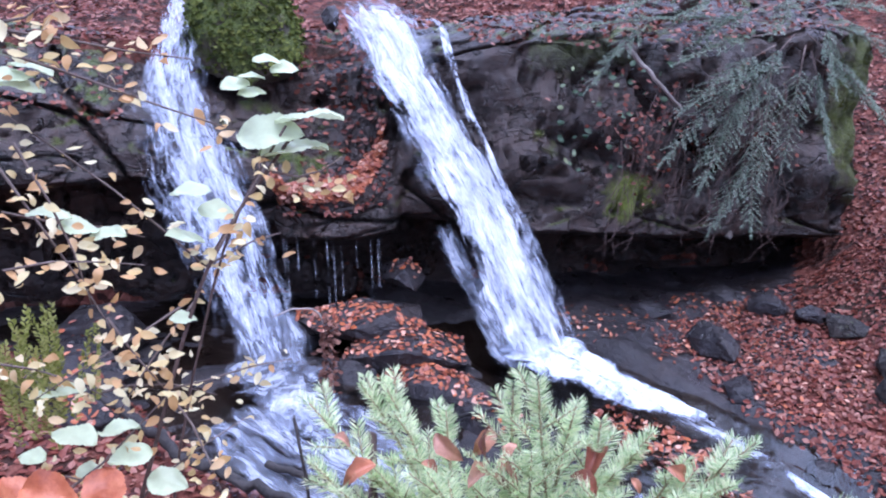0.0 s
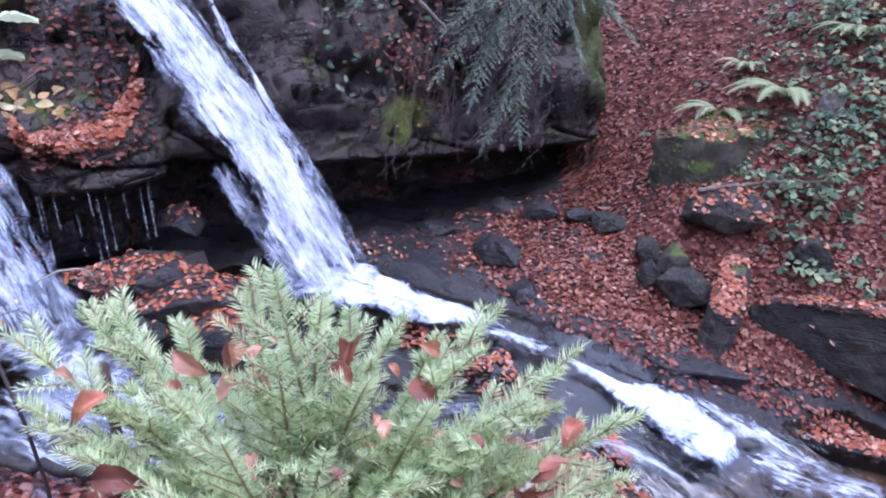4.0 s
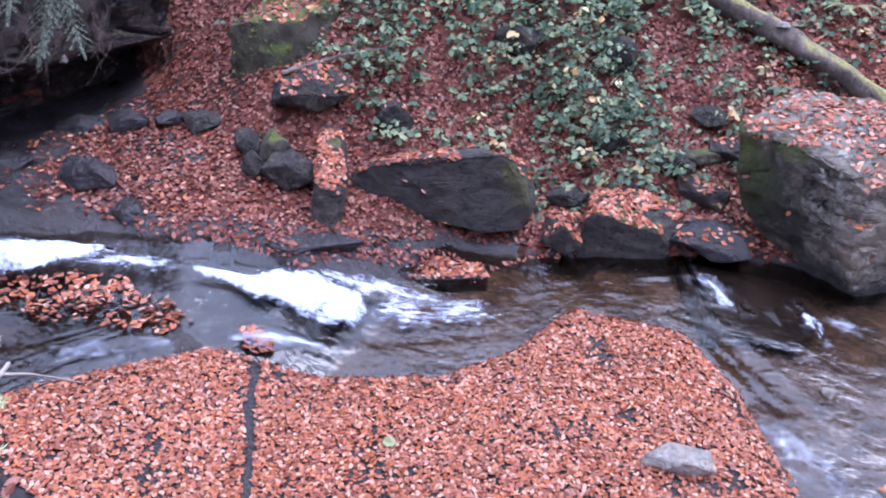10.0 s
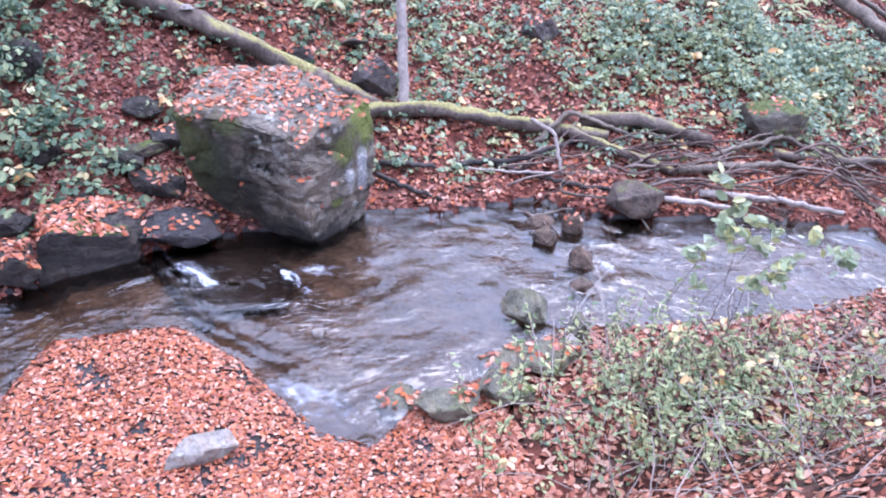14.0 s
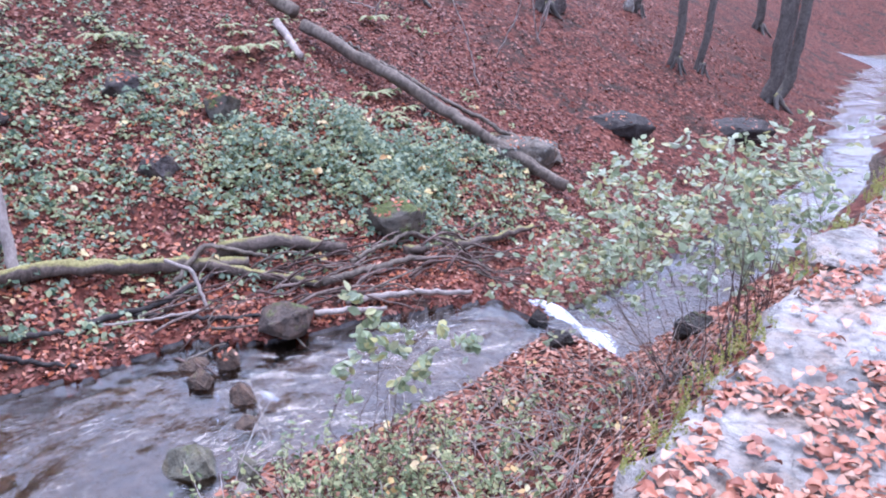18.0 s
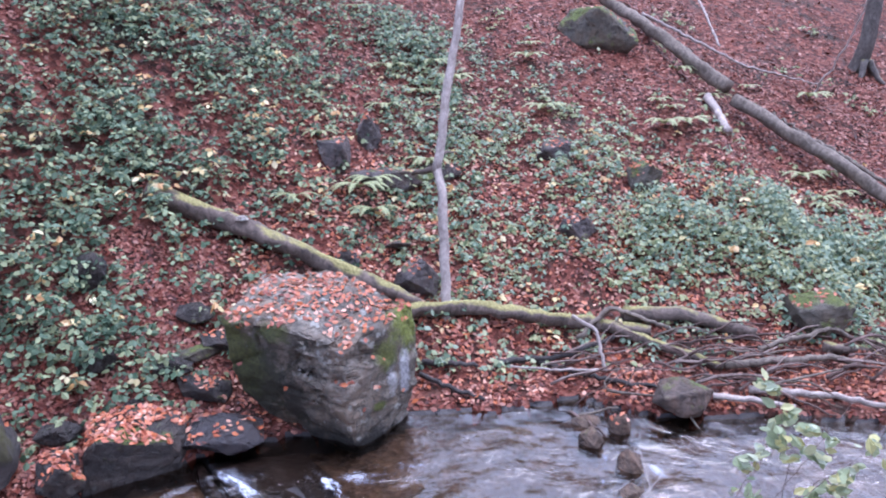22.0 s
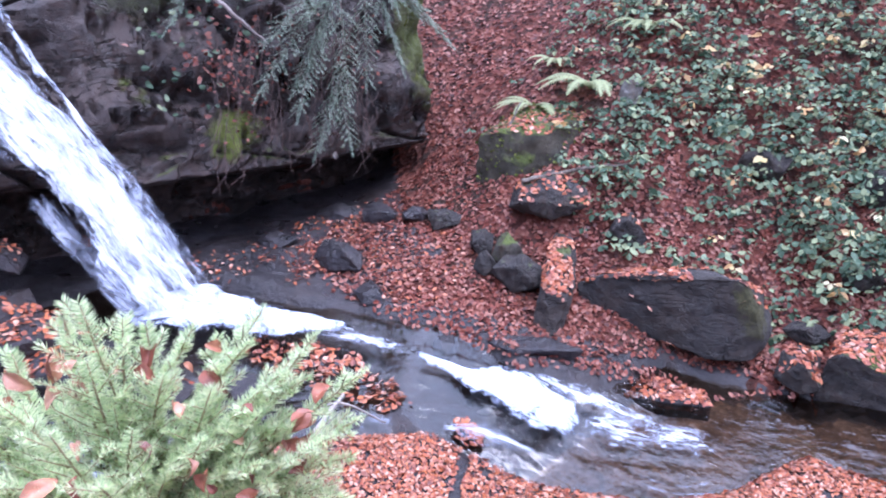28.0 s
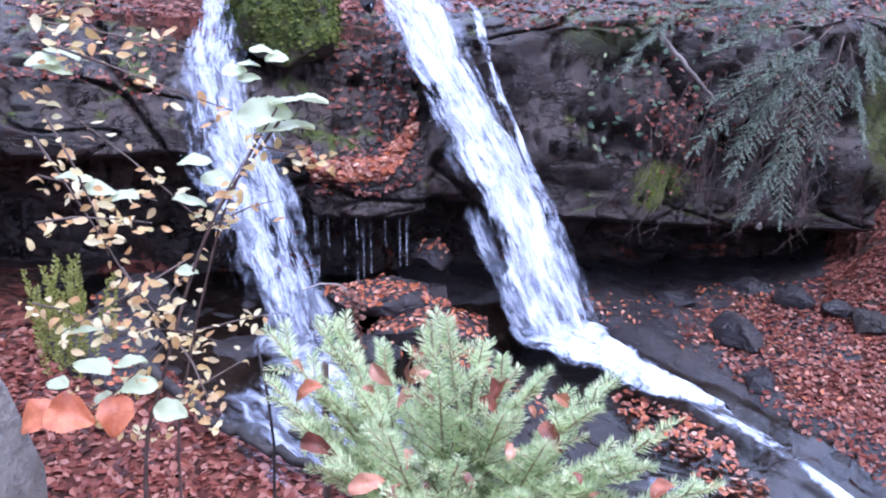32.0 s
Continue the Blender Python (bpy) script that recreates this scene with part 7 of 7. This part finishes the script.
def shrub(name, foot, crowns, leaf, count, material, label, seed, spread=0.35):
    """Stems from one foot to several crowns, with leaves along their upper halves."""
    rng = np.random.default_rng(seed)
    top = tagged(new(name), label, "shrub")
    foot = np.array(foot, float)
    spots, ways, side_twigs = [], [], []
    for k, c in enumerate(crowns):
        c = np.array(c, float)
        f = foot + rng.normal(0, 0.12, 3) * np.array([1, 1, 0])
        mid = 0.5 * (f + c) + rng.normal(0, 0.25, 3)
        limb_object("stem", [tube([f, mid, c], 0.005, 0.002, 6, 0.004, seed + k)], M_STICK, top)
        for _ in range(max(4, count // 7)):
            t = rng.uniform(0.58, 1.06)
            p = (1 - t) ** 2 * f + 2 * t * (1 - t) * mid + t * t * c
            away = rng.normal(0, 1, 3) * np.array([1, 1, 0.3])
            reach = away * spread * rng.uniform(0.1, 0.5)
            side_twigs.append(tube([p, p + 0.6 * reach + np.array([0, 0, 0.03]), p + reach], 0.0025, 0.0012, 4, 0.002, seed + k, 4))
            for j in range(8):
                spots.append(p + reach * rng.uniform(0.45, 1.1) + rng.normal(0, 0.035, 3))
                ways.append(away + rng.normal(0, 0.8, 3) + np.array([0, 0, 0.2]))
    limb_object("twig_spray", side_twigs, M_STICK, top)["kind"] = "stuff"
    spots = np.array(spots)
    ob = new("foliage", leaf_mesh("foliage", spots, np.array([-0.25, -0.3, 0.9])[None] + rng.normal(0, 0.45, (len(spots), 3)), leaf * rng.uniform(0.6, 1.2, len(spots)), material, seed, 0.3, 0.6, np.array(ways)))
    ob.parent = top
    ob["kind"] = "stuff"
    return top


SHRUB_LABEL = "straggling shrub with pale oval leaves beyond the wall"
shrub("shrub", (5.5, 3.45, 0.5), [(5.2, 4.85, 1.92), (5.2, 5.15, 1.45), (5.2, 4.95, 1.2), (5.2, 4.5, 2.18), (5.3, 4.15, 2.45), (5.2, 4.35, 1.75), (5.4, 4.1, 2.05)], 0.082, 110, M_SHRUB, SHRUB_LABEL, 900, 0.85)
shrub("shrub", (6.0, 3.2, 0.6), [(5.2, 3.2, 2.85), (5.5, 3.05, 2.55), (5.3, 3.4, 2.3), (5.9, 3.1, 2.6), (6.4, 3.3, 2.55), (5.6, 3.6, 2.5), (5.7, 3.3, 2.1)], 0.082, 110, M_SHRUB, SHRUB_LABEL, 910, 0.85)
shrub("shrub", (6.6, 4.1, 0.0), [(6.3, 5.0, 2.05), (6.0, 4.7, 2.2), (6.4, 4.4, 2.3), (6.3, 5.4, 1.6), (6.9, 4.5, 1.9), (6.2, 5.6, 1.2)], 0.082, 100, M_SHRUB, SHRUB_LABEL, 920, 0.85)
shrub("shrub", (7.6, 4.0, 0.0), [(6.7, 3.9, 2.3), (7.1, 3.7, 2.45), (7.7, 3.8, 2.4), (8.2, 4.0, 2.2), (7.3, 4.4, 2.0)], 0.085, 110, M_SHRUB, SHRUB_LABEL, 930, 0.85)
shrub("sapling", (3.45, 4.9, -0.25), [(3.2, 5.05, 1.4), (3.25, 5.0, 1.1)], 0.11, 40, M_SHRUB, "slim sapling with blue-green oval leaves over the stream", 940, 0.22)
shrub("sapling", (3.5, 4.85, -0.25), [(3.65, 4.76, 1.4), (3.95, 4.5, 0.95), (3.75, 4.7, 1.0)], 0.11, 40, M_SHRUB, "slim sapling with blue-green oval leaves over the stream", 950, 0.24)


shrub("sapling", g(-5.6, 10.5), [(-5.7, 10.0, 3.5), (-6.15, 9.85, 3.6), (-5.2, 10.2, 3.45), (-5.9, 9.95, 3.3)], 0.11, 60, M_LEAF_ORANGE, "young beech with orange leaves among the brambles", 960, 0.5)


def near_cover(x, y):
    return np.clip(np.exp(-(((x - 2.9) / 0.9) ** 2 + ((y - 4.3) / 0.6) ** 2)) * 0.8 + np.exp(-(((x - 2.3) / 0.6) ** 2 + ((y - 3.7) / 0.5) ** 2)) * 0.6 + np.exp(-(((x - 4.8) / 1.3) ** 2 + ((y - 4.3) / 0.7) ** 2)) * 0.35, 0, 1) * (near_y(x) - y > 0.1)


brambles(900, 41, 0.045, "light green herbs on the near bank", 0.8, 7, 3.0, 5.8, M_HERB, near_cover, 0.8)
brambles(420, 45, 0.06, "pale green herbs on the near bank", 0.8, 7, 3.0, 5.8, M_SHRUB, near_cover, 0.5)
brambles(90, 42, 0.06, "dark green herbs on the near bank", 0.8, 7, 3.0, 5.8, M_LEAF_GREEN, near_cover, 0.35)
brambles(150, 43, 0.065, "yellowing herbs on the near bank", 1.2, 6, 3.0, 5.4, M_YELLOW, near_cover, 0.7)
brambles(260, 44, 0.06, "green herbs on the bank by the falls", -3.5, -1.6, -2.0, 0.6, M_HAZEL, lambda x, y: 0.35 + 0 * x, 0.25)
rng = np.random.default_rng(80)
stalks = []
for k in range(420):
    x0, y0 = rng.uniform(1.6, 6.4), rng.uniform(2.6, 5.2)
    if near_y(x0) - y0 < 0.15 or past_edge(x0, y0) < 0.25:
        continue
    z0 = float(land(x0, y0))
    dx, dy, hh = rng.normal(0, 0.45), rng.normal(0, 0.45), rng.uniform(0.15, 0.6)
    stalks.append(tube([(x0, y0, z0 - 0.02), (x0 + dx * 0.4, y0 + dy * 0.4, z0 + hh * 0.8), (x0 + dx, y0 + dy, z0 + hh * rng.uniform(0.5, 1.0))], 0.006, 0.003, 4, 0.006, k, 6))
tangle = limb_object("dry_stalks", stalks, M_WOOD_PALE, None, "tangle of dry brown stalks on the near bank", "undergrowth")
tangle["kind"] = "stuff"
stalks = []
for k in range(14):
    x0, y0 = 5.35 + rng.normal(0, 0.16), 2.85 + rng.normal(0, 0.18)
    z0 = float(land(x0, y0))
    stalks.append(tube([(x0, y0, z0), (x0 + rng.normal(0, 0.05), y0, z0 + 0.8), (x0 + rng.normal(0, 0.12), y0 + rng.normal(0, 0.1), z0 + rng.uniform(0.9, 1.3))], 0.005, 0.003, 4, 0.008, k, 6))
limb_object("dry_stalks", stalks, M_STEM, None, "upright clump of dead brown stems by the wall", "undergrowth")["kind"] = "stuff"


def fern(x, y, size, seed):
    rng = np.random.default_rng(seed)
    top = tagged(new("fern"), "pale green fern drooping on the slope", "fern")
    top.location = g(x, y)
    for k in range(6):
        an = -1.6 + (k - 2.5) * 0.5 + rng.normal(0, 0.15)
        t = np.linspace(0, 1, 47)
        p = np.stack([np.cos(an) * t * size, np.sin(an) * t * size, size * (0.9 * t - 0.85 * t * t) + 0.03], 1)
        d = np.gradient(p, axis=0)
        s = np.cross(d, [0, 0, 1.0])
        s /= np.linalg.norm(s, axis=1)[:, None]
        w = size * 0.17 * np.sin(np.pi * (0.12 + 0.85 * t)) * np.where(np.arange(len(t)) % 2, 1.0, 0.12)
        strip = np.stack([p + (u * w)[:, None] * s + np.array([0, 0, -0.25])[None] * (abs(u) * w)[:, None] + (0.5 * abs(u) * w)[:, None] * d / (np.linalg.norm(d, axis=1)[:, None]) for u in (-1, -0.5, 0, 0.5, 1)], 1)
        me = sheet("frond", strip, M_HERB)
        ob = new("frond", me)
        ob.parent = top


fern(-7.0, 7.55, 0.6, 960)
fern(-6.4, 7.95, 0.75, 961)
fern(-6.3, 9.0, 0.6, 962)
fern(-7.3, 8.3, 0.45, 963)
fern_rng = random.Random(31)
for k in range(34):
    fx, fy = fern_rng.uniform(-1.0, 10.5), fern_rng.uniform(10.6, 16.5)
    if float(cover(fx, fy)) < 0.7:
        fern(fx, fy, fern_rng.uniform(0.3, 0.55), 970 + k)
dock = tagged(new("dead_stalk"), "brown withered seed stalk by the pool", "plant")
limb_object("stem", [tube([(-6.9, 0.32, 0.4), (-6.9, 0.3, 1.0), (-6.9, 0.2, 1.38), (-6.9, -0.05, 1.4), (-6.9, -0.2, 1.33)], 0.012, 0.007, 6, 0.003, 97)], M_WOOD_PALE, dock)
c = np.stack([-6.9 + rng.normal(0, 0.04, 160), 0.28 + rng.normal(0, 0.05, 160), rng.uniform(0.55, 1.32, 160)], 1)
ob = new("seed_head", leaf_mesh("seed_head", c, rng.normal(0, 1, (160, 3)) + np.array([0, 0, 0.6]), rng.uniform(0.05, 0.09, 160), M_DOCK, 98))
ob.parent = dock
ob["kind"] = "stuff"

# feathery stems of the near bank, each with small leaves along it
feather_rng = np.random.default_rng(84)
stems, spots, ways = [], [], []
for k in range(230):
    x0, y0 = feather_rng.normal(2.75, 0.75), feather_rng.normal(4.2, 0.5)
    if near_y(x0) - y0 < 0.2 or past_edge(x0, y0) < 0.5:
        continue
    z0, hh = float(land(x0, y0)), feather_rng.uniform(0.3, 0.75)
    lean_x, lean_y = feather_rng.normal(0, 0.16, 2)
    stems.append(tube([(x0, y0, z0 - 0.02), (x0 + 0.3 * lean_x, y0 + 0.3 * lean_y, z0 + 0.6 * hh), (x0 + lean_x, y0 + lean_y, z0 + hh)], 0.004, 0.002, 4, 0.003, k, 5))
    for t in np.linspace(0.3, 1.0, 11):
        spots.append((x0 + lean_x * t * t, y0 + lean_y * t * t, z0 + hh * t))
        ways.append(feather_rng.normal(0, 1, 3) * np.array([1, 1, 0.3]))
spots, ways = np.array(spots), np.array(ways)
ways /= np.linalg.norm(ways, axis=1)[:, None]
limb_object("herb_stems", stems, M_STEM, None, "thin upright herb stems on the near bank", "undergrowth")["kind"] = "stuff"
tagged(new("herb_leaves", leaf_mesh("herb_leaves", spots + ways * 0.03, np.array([0, -0.3, 1.0])[None] + feather_rng.normal(0, 0.4, ways.shape), feather_rng.uniform(0.035, 0.075, len(spots)), M_HERB, 85, 0.3, 0.45, ways)), "light green narrow leaves of the bank herbs", "undergrowth", kind="stuff")

# ---- the path and its edge ----
ex = np.concatenate([np.linspace(-2.0, 1.0, 24), np.linspace(1.05, 8, 150), np.linspace(8.3, 40, 40)])
ey = np.interp(ex, [p[0] for p in EDGE[1:]], [p[1] for p in EDGE[1:]])
rim = 0.05 * waves(ex, ex * 0, 5.0, 1) + 0.035 * waves(ex, ex * 0, 17.0, 2)
rows = []
for off, dz in ((0.02, -1.5), (0.05, -0.7), (0.04, -0.3), (0.02, -0.06), (-0.02, -0.015), (-0.06, 0.0), (-0.15, 0.0), (-0.3, 0.0), (-0.5, 0.0), (-0.8, 0.0), (-1.2, 0.0), (-1.8, 0.0), (-2.6, -0.05)):
    n_x, n_y = -0.28, 0.96
    o = off + (rim if off > -0.1 else rim * 0.3)
    px, py = ex + n_x * o, ey + n_y * o
    rows.append(np.stack([px, py, 2.375 + dz + 0.012 * waves(px, py, 4.0, 3) + 0.006 * waves(px, py, 13.0, 5)], 1))
tagged(new("path", sheet("path", np.array(rows), M_PATH)), "pale stone path with a broken mossy edge", "path", kind="structure")
x, y = np.random.default_rng(19).uniform(-1.9, 8, 44000), np.random.default_rng(20).uniform(-2.6, 3.4, 44000)
k = (past_edge(x, y) < -0.02) & (past_edge(x, y) > -2.1) & (waves(x, y, 1.9, 9) + 0.6 * waves(x, y, 6.0, 2) > -0.25)
litter(x[k], y[k], np.full(k.sum(), 2.385), 0.056, "large curled brown leaves lying on the pale path", 9, M_LEAF_PATH, 0.25, 0.010, True)
stone((4.95, 2.12, 2.36), (1.0, 0.5, 0.10), 18, (0, 0), M_PATH, 140, label="pale rough stone on the edge of the path", sink=0.3)
stone((2.3, 1.36, 2.30), (0.4, 0.25, 0.1), 20, (0, 0), M_PATH, 141, label="pale edging stone of the path", sink=0.4)

tagged(new("green_leaf", big_leaf("green_leaf", (-2.73, 3.32, -0.12), (0, -0.3, 1), (1, 0.6, 0), 0.11, M_HERB, 730, 0.6, 0.7)), "single green leaf lying on the brown carpet", "leaf")
# cushions of moss along the broken edge of the path
moss_rng = np.random.default_rng(86)
rows = []
for k in range(520):
    px = moss_rng.uniform(2.2, 7.5)
    if waves(np.array(px), np.array(0.0), 3.0, 4) < -0.1:
        continue
    py = float(np.interp(px, [p[0] for p in EDGE[1:]], [p[1] for p in EDGE[1:]]))
    rows.append(((px + moss_rng.normal(0, 0.03), py + moss_rng.normal(0.02, 0.05), 2.34 + moss_rng.normal(0, 0.02)), (moss_rng.normal(0, 0.3), moss_rng.normal(0, 0.3), 1), moss_rng.uniform(0.03, 0.07)))
v, f = shoots(rows, 0.016, 0.003, 0.003, 87)
tagged(new("moss_tuft", mesh_from("moss_tuft", v, f, M_TUFT, False)), "yellow-green moss along the edge of the path", "moss", kind="stuff")

# the leaves lying nearest on the path, each one apart
path_ob = scene.objects["path"]
leaf_rng = np.random.default_rng(88)
LEAF_SHAPES = [big_leaf("leaf", (0, 0, 0), (0, 0, 1), (1, 0, 0), 1.0, M_LEAF_SINGLE, 740 + k, 0.3 + 0.25 * k, 0.5 + 0.06 * k) for k in range(4)]
for k in range(290):
    lx = leaf_rng.uniform(1.6, 6.0)
    ly = float(np.interp(lx, [p[0] for p in EDGE[1:]], [p[1] for p in EDGE[1:]])) - leaf_rng.uniform(0.06, 1.1)
    ob = new("leaf", LEAF_SHAPES[k % 4])
    ob.parent = path_ob
    ob.matrix_world = pose(lx, ly, 2.412, leaf_rng.normal(0, 14), leaf_rng.normal(0, 14), leaf_rng.uniform(0, 360)) @ Matrix.Scale(leaf_rng.uniform(0.042, 0.075), 4)
